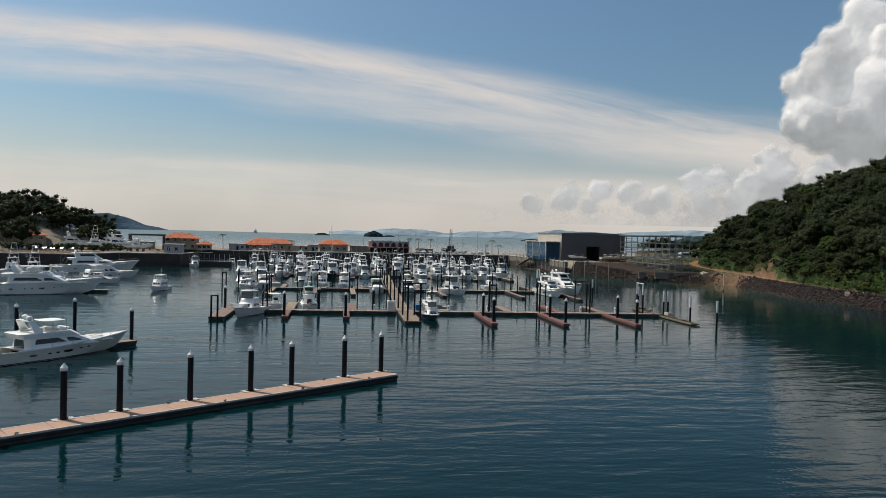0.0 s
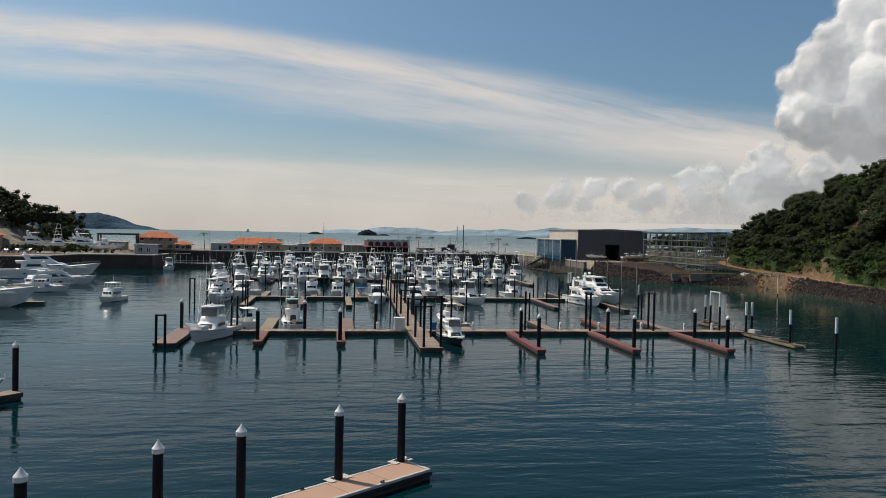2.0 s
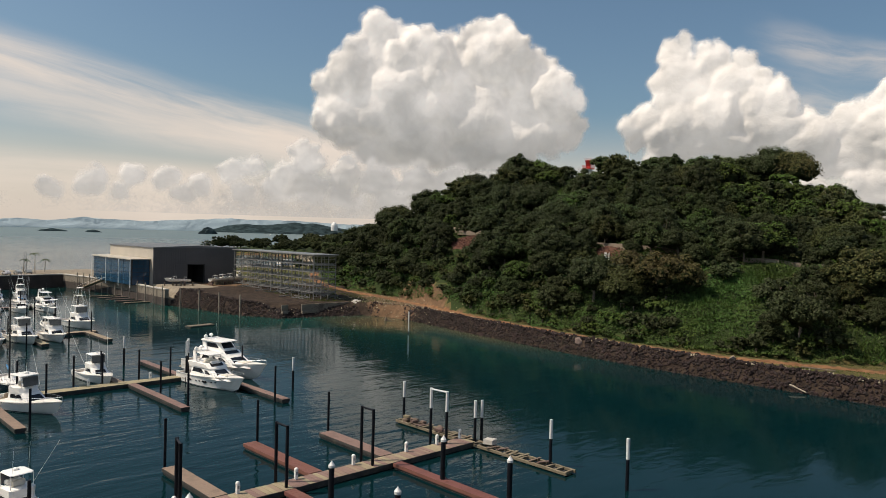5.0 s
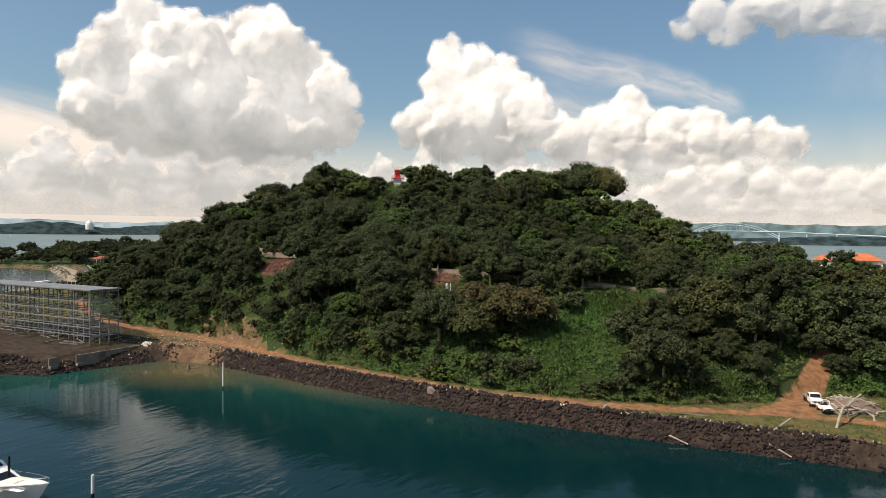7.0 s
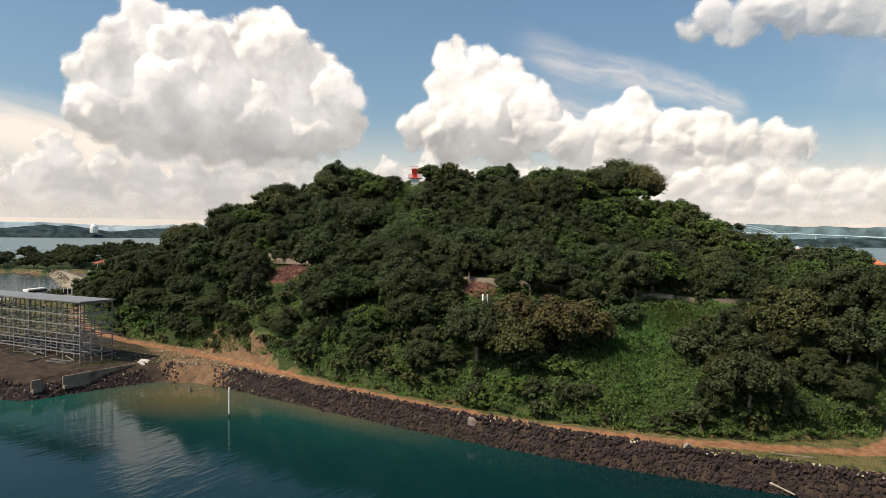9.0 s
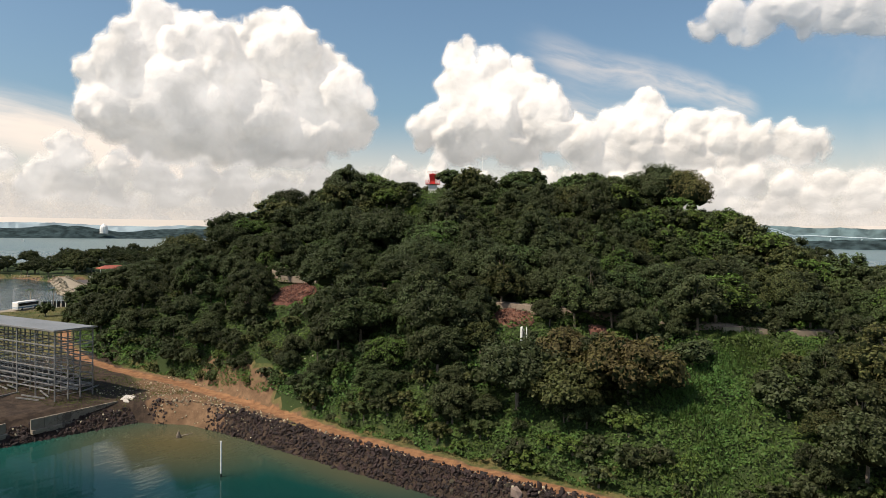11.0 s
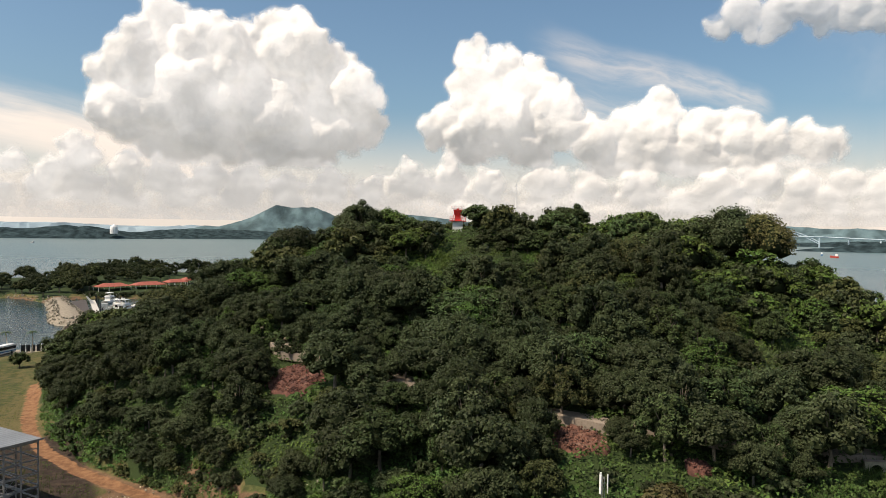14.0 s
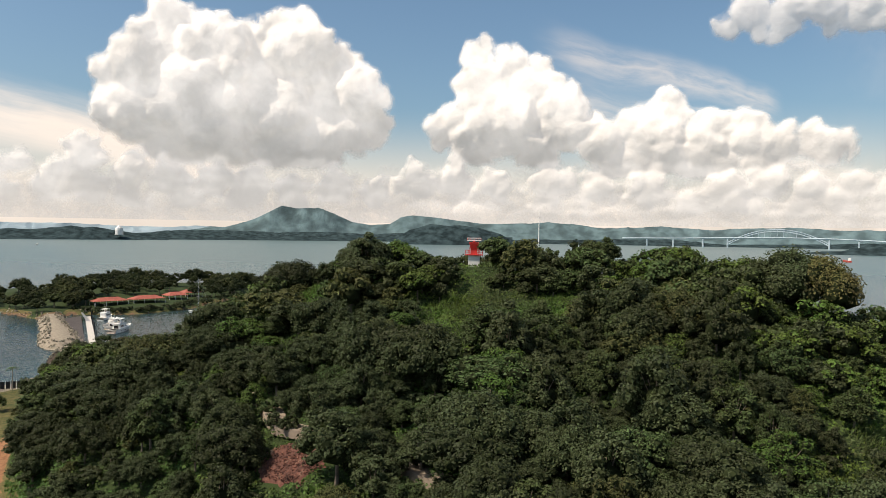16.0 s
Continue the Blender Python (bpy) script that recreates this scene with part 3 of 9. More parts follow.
def place(ob, spots):
    """Copies a thing to poses (x, y, z, turn) and keeps the first one as itself."""
    first = True
    for x, y, z, a in spots:
        if first:
            ob.matrix_basis, first = pose(x, y, z, 0, 0, a), False
        else:
            copy_thing(ob, pose(x, y, z, 0, 0, a))
    return ob


# the long composite pier in front
PIER_A, PIER_TURN, PIER_L, PIER_W = (-46.6, 36.6), 37.6, 64.7, 2.3


def front_pier():
    p = thing("composite_pier", "long floating pier with tan composite deck and pale concrete edges", "pier", m=pose(*PIER_A, 0, 0, 0, PIER_TURN))
    part("float", MB().box(0, PIER_L, -PIER_W, 0, -0.35, 0.46, 0.04), FLOATBODY, p, "dark wet float body")
    part("rim", MB().box(0, PIER_L, -PIER_W - 0.03, -PIER_W + 0.16, 0.46, DECK + 0.02, 0.02).box(0, PIER_L, -0.16, 0.03, 0.46, DECK + 0.02, 0.02).box(PIER_L - 0.16, PIER_L + 0.03, -PIER_W + 0.16, -0.16, 0.46, DECK + 0.02, 0.02), CONCRETE, p, "pale concrete edge")
    part("fender", MB().box(0, PIER_L + 0.06, -PIER_W - 0.12, -PIER_W - 0.03, 0.24, 0.44, 0.03), RUBBER, p)
    n = 22
    w = (PIER_L - 0.2) / n
    slab = MB().box(0, w - 0.035, -PIER_W + 0.17, -0.17, 0.46, DECK, 0.01).mesh("panel", COMPOSITE)
    for i in range(n):
        part("panel", slab, None, p, m=pose(0.02 + i * w, 0, 0))
    cleat = MB().box(-0.17, 0.17, -0.03, 0.03, 0.09, 0.13, 0.012).box(-0.08, -0.04, -0.03, 0.03, 0, 0.1).box(0.04, 0.08, -0.03, 0.03, 0, 0.1).box(-0.12, 0.12, -0.06, 0.06, -0.005, 0.02).mesh("cleat", OUTBOARD)
    for i in range(17):
        part("cleat", cleat, None, p, m=pose(2.5 + i * 3.9, -PIER_W + 0.1 if i % 2 else -0.1, DECK + 0.02))
    collar = MB().box(-0.75, -0.36, -0.32, 0.42, 0, 0.03, 0.008).box(0.36, 0.75, -0.32, 0.42, 0, 0.03, 0.008).box(-0.36, 0.36, 0.36, 0.46, -0.1, 0.03, 0.008).mesh("pile_collar", CONCRETE)
    return p, collar


front, pile_collar = front_pier()
capped = make_pile(4.82)
spots = []
for s in (33.5, 37.6, 43.4, 49.1, 53.4, 59.6, 64.4, 28.0, 22.3, 16.5):
    q = pose(*PIER_A, 0, 0, 0, PIER_TURN) @ Vector((s, -0.02, 0))
    spots.append((q.x, q.y, 0.0, 0.0))
    part("pile_collar", pile_collar, None, front, m=pose(s, -0.02, DECK + 0.022))
# capped piles of the far berths
spots += [(-26.2, 97.4, 0, 0), (-37.0, 109.0, 0, 0), (-41.2, 100.5, 0, 0), (-20.7, 137.3, 0, 0),
          (-9.3, 126.6, 0, 0), (-3.8, 137.0, 0, 0), (1.1, 126.0, 0, 0), (6.3, 136.9, 0, 0), (25.6, 128.3, 0, 0), (25.8, 120.2, 0, 0), (37.9, 128.0, 0, 0), (38.2, 119.7, 0, 0),
          (50.6, 127.7, 0, 0), (50.8, 119.4, 0, 0)]
place(capped, spots)

plank_unit = {}


def boards(owner, x0, x1, y0, y1, mat, pitch=0.5, z=DECK, single=False):
    """Cross boards of a deck that runs along its longer side; single: each board an object of its own."""
    along_x = x1 - x0 > y1 - y0
    length, wide = (x1 - x0, y1 - y0) if along_x else (y1 - y0, x1 - x0)
    n = max(1, round(length / pitch))
    w = length / n
    if single:
        key = (round(w, 3), round(wide, 3), along_x, mat.name)
        if key not in plank_unit:
            plank_unit[key] = (MB().box(0, w - 0.03, 0, wide, -0.07, 0, 0.012) if along_x else MB().box(0, wide, 0, w - 0.03, -0.07, 0, 0.012)).mesh("plank", mat)
        rnd = random.Random(int(x0 * 31 + y0 * 17))
        for i in range(n):
            part("plank", plank_unit[key], None, owner, m=pose(x0 + (i * w if along_x else rnd.uniform(-0.02, 0.02)), y0 + (rnd.uniform(-0.02, 0.02) if along_x else i * w), z + rnd.uniform(-0.012, 0.012)))
        return
    mb = MB()
    for i in range(n):
        if along_x:
            mb.box(x0 + i * w, x0 + (i + 1) * w - 0.03, y0, y1, z - 0.07, z)
        else:
            mb.box(x0, x1, y0 + i * w, y0 + (i + 1) * w - 0.03, z - 0.07, z)
    tagged(part("planking", mb, mat, owner), kind="stuff")


def walkway(name, label, x0, x1, y0, y1, mat, single=False, pitch=0.5):
    p = thing(name, label, "dock", "floating docks")
    part("float", MB().box(x0 + 0.08, x1 - 0.08, y0 + 0.08, y1 - 0.08, -0.3, 0.3, 0.05), FLOATBODY, p, "dark wet float body")
    part("fascia", MB().box(x0 - 0.02, x0 + 0.1, y0, y1, 0.22, DECK - 0.02, 0.01).box(x1 - 0.1, x1 + 0.02, y0, y1, 0.22, DECK - 0.02, 0.01)
         .box(x0 + 0.1, x1 - 0.1, y0 - 0.02, y0 + 0.1, 0.22, DECK - 0.02, 0.01).box(x0 + 0.1, x1 - 0.1, y1 - 0.1, y1 + 0.02, 0.22, DECK - 0.02, 0.01), FLOATBODY if mat is not REDDECK else REDDECK, p)
    boards(p, x0, x1, y0, y1, mat, pitch, single=single)
    return p


walkway("floating_walkway", "long plank walkway between the berths, weathered grey-brown", -18.6, 10.5, 134.5, 136.8, WOOD, True, 0.55)
walkway("floating_walkway", "long plank walkway between the berths, weathered grey-brown", 13.6, 62.2, 134.5, 136.8, WOOD, True, 0.55)
walkway("main_pier", "broad wooden main pier of weathered planks down the marina", 10.75, 13.6, 119.6, 137.0, WOOD, True, 0.6)
for y0, y1, single in ((137.05, 187.9, True), (188.0, 312.0, False)):   # beyond the first walkway the pier bears a little east
    w = walkway("main_pier", "broad wooden main pier of weathered planks down the marina", 10.75, 13.2, y0, y1, WOOD, single, 0.6)
    w.matrix_basis = pose(12.0, 137, 0, 0, 0, -1.7) @ pose(-12.0, -137, 0)
walkway("finger_dock", "short plank finger dock at the end of the walkway", -21.3, -18.7, 123.5, 140.0, WOOD)
for x0, x1, y0, y1, mat in ((-9.7, -8.6, 124.9, 134.4, REDDECK), (0.7, 1.8, 124.8, 134.4, REDDECK), (25.0, 26.1, 117.9, 134.4, REDDECK), (37.3, 38.4, 117.9, 134.4, REDDECK), (50.0, 51.1, 117.9, 134.4, REDDECK),
                            (41.6, 43.1, 137.0, 150.0, REDDECK), (-10.1, -8.3, 137.0, 150.2, WOOD), (1.4, 3.2, 137.0, 149.8, WOOD), (31.5, 33.1, 137.0, 147.4, WOOD), (50.4, 52.1, 137.0, 148.4, WOOD), (16.5, 20.5, 137.0, 139.5, WOOD)):
    walkway("finger_dock", "narrow floating finger dock with %s boards" % ("red-brown" if mat is REDDECK else "weathered grey-brown"), x0, x1, y0, y1, mat)
# second and further walkways
for x0, x1 in ((-17.6, 12.0), (14.8, 52.6)):
    walkway("floating_walkway", "plank walkway between rows of moored boats", x0, x1, 187.8, 189.9, WOOD)
for x, y0, y1 in ((-16.4, 170.5, 187.7), (-6.0, 172.0, 187.7), (3.2, 171.0, 187.7), (24.8, 170.8, 187.7), (43.6, 169.2, 187.7), (56.4, 165.5, 189.0), (-14.5, 190.0, 201.2), (-4.0, 190.0, 201.2), (5.5, 190.0, 201.2), (20.5, 190.0, 201.0), (31.0, 190.0, 201.2), (42.5, 190.0, 203.0), (52.0, 189.0, 206.0)):
    walkway("finger_dock", "narrow floating finger dock with weathered grey-brown boards", x - 0.6, x + 0.6, y0, y1, WOOD)
for y, xa, xb in ((246.5, -34.0, 58.0), (306.0, -36.0, 66.0)):
    for x0, x1 in ((xa, 13.8 + (y - 246) * 0.03), (16.8 + (y - 246) * 0.03, xb)):
        walkway("floating_walkway", "plank walkway between rows of moored boats", x0, x1, y, y + 2.1, WOOD, pitch=0.7)
for x in (-28, -17, -6, 4, 22, 33, 44, 56):
    walkway("finger_dock", "narrow floating finger dock with weathered grey-brown boards", x - 0.7, x + 0.7, 233.5, 246.4, WOOD, pitch=0.7)
# fingers beside the left-hand yachts
for x, y, a in ((-26.8, 96.1, 49.0), (-53.5, 174.0, 8.0)):
    w = walkway("finger_dock", "short dark floating finger dock beside a motor yacht", -14.0, 1.4, -0.8, 0.8, WOOD)
    w.matrix_basis = pose(x, y, 0, 0, 0, a)


# broken outer dock
def broken_dock():
    p = thing("derelict_dock", "derelict floating dock, its boards broken and its frame bare", "dock")
    rnd = random.Random(5)
    frame_mb = MB()
    for x in (61.9, 63.4):
        frame_mb.box(x - 0.12, x + 0.12, 121.5, 148.2, 0.1, 0.42, 0.03)
    for i in range(23):
        frame_mb.box(62.0, 63.3, 121.7 + i * 1.18, 121.95 + i * 1.18, 0.14, 0.4, 0.02)
    part("frame", frame_mb, OLDWOOD, p, "bare rotten timber frame")
    part("float", MB().box(62.0, 63.3, 134, 148, -0.3, 0.12, 0.05).box(62.1, 63.2, 122, 126, -0.3, 0.12, 0.05), FLOATBODY, p)
    board = MB().box(-0.9, 0.9, -0.17, 0.17, -0.03, 0.03, 0.01).mesh("plank", OLDWOOD)
    for i in range(46):
        y = 121.6 + i * 0.58
        if rnd.random() < (0.85 if y > 136 else 0.32):
            part("plank", board, None, p, m=pose(62.65 + rnd.uniform(-0.2, 0.2), y, 0.47 + rnd.uniform(0, 0.06), rnd.uniform(-4, 4), rnd.uniform(-5, 5), rnd.uniform(-9, 9)))
    for i in range(9):
        part("debris", MB().box(-0.5, 0.5, -0.25, 0.25, 0, 0.35, 0.05), OLDWOOD, p, m=pose(62.6 + rnd.uniform(-0.6, 0.6), 139 + rnd.uniform(0, 9), 0.5, 0, rnd.uniform(-20, 20), rnd.uniform(0, 180)))
    part("crate", MB().box(-0.7, 0.7, -0.6, 0.6, 0, 0.6, 0.06), CONCRETE, p, "grey concrete block", m=pose(63.0, 133.0, 0.5, 0, 6, 20))


broken_dock()

# plain dark piles along the walkways, higher than the capped ones
plain = make_pile(5.1, 0.14, 0.0, False)
rnd = random.Random(3)
spots = [(-14.0, 137.5, 0, 0), (-13.2, 137.5, 0, 0), (17.4, 137.4, 0, 0), (9.6, 176.5, 0, 0), (-23.1, 172.1, 0, 0), (-16.0, 171.1, 0, 0),
         (31.5, 186, 0, 0), (40.2, 190.2, 0, 0), (40.8, 192.6, 0, 0), (55.4, 166.8, 0, 0), (44.1, 169.6, 0, 0), (44.4, 179.2, 0, 0), (43.4, 150.2, 0, 0), (52.0, 148.9, 0, 0), (32.3, 148.6, 0, 0),
         (50.5, 190.3, 0, 0), (60.5, 185.8, 0, 0)]
for x, y0, y1 in ((-16.4, 169.5, 186), (-6.0, 171, 186), (3.2, 170, 186), (24.8, 170, 186)):
    spots += [(x + 0.9, y0 + 0.6, 0, 0), (x - 0.9, y0 + 8.0, 0, 0)]
for x in (-25, -21, -10, -1.5, 8.5, 17, 29, 37, 46):
    spots += [(x + rnd.uniform(-0.8, 0.8), 190.5, 0, 0), (x + 3 + rnd.uniform(-0.8, 0.8), 232 + rnd.uniform(-2, 2), 0, 0)]
for x in range(-32, 60, 8):
    spots += [(x + rnd.uniform(-1, 1), 245.9, 0, 0), (x + rnd.uniform(-1, 1), 266 + rnd.uniform(-4, 4), 0, 0)]
for x in range(-34, 66, 9):
    spots += [(x + rnd.uniform(-1, 1), 305.5, 0, 0), (x + rnd.uniform(-2, 2), 282 + rnd.uniform(-4, 4), 0, 0)]
spots += [(10.4 + k * 0.62, 150 + k * 21, 0, 0) for k in range(7)] + [(14.3 + k * 0.62, 160 + k * 21, 0, 0) for k in range(7)]
place(plain, spots)

white_headed = make_pile(5.0, 0.17, 2.0, False)
tagged(white_headed, "slender mooring pile, its upper end painted white")
place(white_headed, [(63.3, 115.4, 0, 0), (63.1, 124.5, 0, 0), (63.4, 148.5, 0, 0), (63.1, 135.5, 0, 0), (63.8, 135.1, 0, 0), (49.0, 206.0, 0, 0), (61.5, 172.0, 0, 0)])


lone = make_pile(5.2, 0.13, 4.7, False)
tagged(lone, "slender white-painted channel pile standing alone in the cove")
place(lone, [(116.6, 209.3, 0, 0)])


# pairs of piles joined by a bar
def pile_gate(wide, height, white=0.0):
    p = thing("pile_gate", "pair of tall dark piles joined by a steel bar", "pile gate", "pile gates")
    for s in (-1, 1):
        part("shaft", MB().lathe([(0.16, -4), (0.16, height - white)], 10, (s * wide / 2, 0, 0)), PILE, p, smooth=True)
        if white:
            part("sleeve", MB().lathe([(0.17, height - white), (0.17, height)], 10, (s * wide / 2, 0, 0)), CAP, p, "white painted pile head", smooth=True)
    part("bar", MB().tube((-wide / 2, 0, height - 0.12), (wide / 2, 0, height - 0.12), 0.1, 0.1, 8), CAP if white else PILE, p, smooth=True)
    return p


place(pile_gate(2.1, 6.9), [(12.3, 120.2, 0, 0)])
place(pile_gate(2.1, 4.8), [(12.2, 128.8, 0, 0), (12.2, 140.0, 0, -30), (12.6, 156.0, 0, -30), (13.2, 176.0, 0, 0), (14.1, 205.0, 0, 0)])
place(pile_gate(1.9, 6.3), [(37.9, 136.0, 0, 90), (47.9, 136.1, 0, 90), (28.4, 136.6, 0, 75)])
place(pile_gate(1.0, 4.3), [(-20.05, 121.9, 0, 20), (-28.6, 187.5, 0, 30)])
place(pile_gate(2.4, 6.5, 2.3), [(58.9, 137.2, 0, 95), (52.0, 187.5, 0, 60)])


# power pedestals along the first walkway
def pedestal():
    p = thing("power_pedestal", "small white power and water pedestal on the walkway", "pedestal", "power pedestals")
    part("post", MB().box(-0.16, 0.16, -0.14, 0.14, DECK, DECK + 0.85, 0.03), WHITEPLASTIC, p)
    part("cap", MB().lathe([(0.2, DECK + 0.85), (0.21, DECK + 0.95), (0.13, DECK + 1.08), (0.03, DECK + 1.12)], 10), WHITEPLASTIC, p, smooth=True)
    part("socket_panel", MB().box(-0.1, 0.1, -0.16, -0.14, DECK + 0.45, DECK + 0.72, 0.01), GREYHULL, p)
    return p


place(pedestal(), [(x, 136.45, 0, 0) for x in (-14.5, -6.0, 6.5, 20.5, 28.0, 33.8, 39.8, 46.5, 53.5, 58.0, 61.6)] + [(x, 189.5, 0, 0) for x in (-20, -8, 2, 18, 28, 38, 47)])


def dock_box():
    p = thing("dock_locker", "tall white dock locker standing on the main pier", "locker")
    part("body", MB().box(-0.75, 0.75, -0.5, 0.5, 0, 1.7, 0.05), WHITEPLASTIC, p)
    part("lid", MB().box(-0.8, 0.8, -0.55, 0.55, 1.7, 1.8, 0.03), WHITEPLASTIC, p)
    part("door", MB().box(-0.6, 0.6, -0.53, -0.5, 0.15, 1.55, 0.01), CREAM, p)
    return p


place(dock_box(), [(9.6, 136.0, DECK, 0)])
bin_thing = thing("dock_bin", "dark blue wheeled bin standing on the walkway", "bin", m=pose(14.6, 136.2, DECK))
part("body", MB().loft([[(-0.35, -0.4, 0.08), (0.35, -0.4, 0.08), (0.35, 0.4, 0.08), (-0.35, 0.4, 0.08)], [(-0.42, -0.48, 1.05), (0.42, -0.48, 1.05), (0.42, 0.48, 1.05), (-0.42, 0.48, 1.05)]]), BLUECANVAS, bin_thing)
part("lid", MB().box(-0.45, 0.45, -0.52, 0.5, 1.05, 1.13, 0.03), BLUECANVAS, bin_thing)
for sx in (-0.3, 0.3):
    part("wheel", MB().tube((sx - 0.04, 0.42, 0.1), (sx + 0.04, 0.42, 0.1), 0.1, 0.1, 10), TYRE, bin_thing)


# loose rafts near the quay
def raft(x, y, a, l=7.0, w=2.2):
    p = thing("wooden_raft", "old low wooden raft adrift near the quay", "raft", m=pose(x, y, 0, 0, 0, a))
    part("float", MB().box(-l / 2, l / 2, -w / 2, w / 2, -0.2, 0.18, 0.05), FLOATBODY, p)
    boards(p, -l / 2, l / 2, -w / 2, w / 2, OLDWOOD, 0.6, 0.3)


raft(82.0, 247.0, 10)
for k in range(5):
    raft(89.5 + k * 0.4, 334 - k * 6.5, 4, 11, 1.4)

# ---- boats: bow along +y, water line at z = 0 ----
def hull_rings(L, B, F, flare=1.0, rake=0.12, draft=0.6, n=15):
    """Stations of a planing hull from the stern to the bow: half sections of keel, chine, mid side and rail."""
    out = []
    for i in range(n):
        s = i / (n - 1)
        t = max(0.0, (s - 0.38) / 0.62)
        half = B / 2 * (0.94 + 0.06 * min(1, s / 0.38)) * max(0.012, 1 - t ** 2.3) ** 0.85
        chine = B / 2 * 0.86 * max(0.008, 1 - t ** 1.55) ** 1.0
        sheer = F * (1 + 0.62 * s ** 2.2)
        zc = -0.05 + 0.55 * F * t ** 2.6
        zk = -draft * (1 - t ** 5) + t ** 5 * zc * 0.7
        y = -L / 2 + L * s * (1 - rake)
        push = lambda z: L * rake * s ** 3 * max(0.0, min(1.0, (z + draft) / (sheer + draft)))
        mid = chine + (half - chine) * (0.38 / flare)
        zm = zc + (sheer - zc) * 0.52
        out.append(((y + push(zk), zk, 0.004), (y + push(zc), zc, chine), (y + push(zm), zm, mid), (y + push(sheer), sheer, half), (y + push(sheer), sheer, max(0.004, half - 0.09))))
    return out


def hull_mesh(L, B, F, mat, **kw):
    rs = hull_rings(L, B, F, **kw)
    rings = []
    for st in rs:
        left = [(-x, y, z) for y, z, x in st]
        right = [(x, y, z) for y, z, x in st]
        rings.append(left[::-1] + right)
    mb = MB().loft(rings, False, False, 0, closed=False)
    n = len(rings[0])
    o = len(rings) * n
    mb.add(rings[0], [tuple(range(n))], 0)
    return mb, rs


def deck_strip(rs, i0, i1, drop, name_mat=None, inset=0.085):
    """A deck between two stations, drop metres under the rail."""
    mb = MB()
    rings = []
    for st in rs[i0:i1 + 1]:
        y, z, x = st[3]
        w = max(0.004, x - inset)
        rings.append([(-w, y, z - drop), (-w * 0.5, y, z - drop + 0.04 * w), (0, y, z - drop + 0.055 * w), (w * 0.5, y, z - drop + 0.04 * w), (w, y, z - drop)])
    return mb.loft(rings, False, False, 0, closed=False)


def house(y0, y1, w, z0, z1, front=0.5, back=0.1, side=0.12, r=0.3, crown=0.06):
    """A cabin: rounded corners, raked front and back, sides that lean in. Returns the mesh and its four main faces."""
    h = z1 - z0
    def ring(a, b, hw, z, c):
        return [(-hw + c, a, z), (hw - c, a, z), (hw, a + c, z), (hw, b - c, z), (hw - c, b, z), (-hw + c, b, z), (-hw, b - c, z), (-hw, a + c, z)]
    ya, yb, hw = y0 + back * h, y1 - front * h, w / 2 - side * h
    rings = [ring(y0, y1, w / 2, z0, r), ring(ya, yb, hw, z1 - 0.05, r), ring(ya + 0.07, yb - 0.07, hw - 0.07, z1, r), ring(ya + (yb - ya) * 0.2, yb - (yb - ya) * 0.2, hw * 0.55, z1 + crown, r * 0.5)]
    lo, hi = rings[0], rings[1]
    faces = {"front": (lo[5], lo[4], hi[4], hi[5]), "back": (lo[0], lo[1], hi[1], hi[0]), "right": (lo[2], lo[3], hi[3], hi[2]), "left": (lo[7], lo[6], hi[6], hi[7])}
    return MB().loft(rings, False, True), faces


def pane(face, u0, u1, v0, v1, out=0.02, lean=0.0):
    """A window set on a face (its corners run along the foot and back along the top)."""
    a, b, c, d = (Vector(p) for p in face)
    at = lambda u, v: (a + (b - a) * u) * (1 - v) + (d + (c - d) * u) * v
    q = [at(u0, v0), at(u1, v0), at(u1 - lean, v1), at(u0 + lean, v1)]
    nrm = (q[1] - q[0]).cross(q[3] - q[0]).normalized()
    mid = (a + b + c + d) / 4
    if nrm.dot(Vector((mid.x, mid.y - 0.0, 0.01))) < 0 and abs(mid.x) > 0.2:
        nrm = -nrm
    elif abs(mid.x) <= 0.2 and nrm.y * (1 if face[0][1] == max(p[1] for p in face) else -1) < 0:
        nrm = -nrm
    return MB().loft([[p - nrm * 0.01 for p in q], [p + nrm * out for p in q]])


def windows(owner, faces, spec):
    for key, u0, u1, v0, v1, lean in spec:
        part("windscreen" if key == "front" else "side_window" if key in ("left", "right") else "rear_window", pane(faces[key], u0, u1, v0, v1, 0.02, lean), GLASS, owner)


def rail(owner, rs, i0, i1, h=0.55, mat=None):
    """A pipe rail round the bow."""
    for s in (-1, 1):
        pts = [Vector((s * max(0.02, st[3][2] - 0.06), st[3][0], st[3][1] + h)) for st in rs[i0:i1 + 1]]
        mb = MB().path(pts, 0.02, 5)
        for p, st in list(zip(pts, rs[i0:i1 + 1]))[::2]:
            mb.tube((p.x, p.y, st[3][1] - 0.02), p, 0.016, 0.016, 5)
        part("rail", mb, mat or STEEL, owner)


def posts(owner, spots, z0, z1, r=0.03, lean=(0, 0), mat=None, name="post"):
    for x, y in spots:
        part(name, MB().tube((x, y, z0), (x * (1 - lean[0]), y + lean[1], z1), r, r, 6), mat or WHITEPIPE, owner)


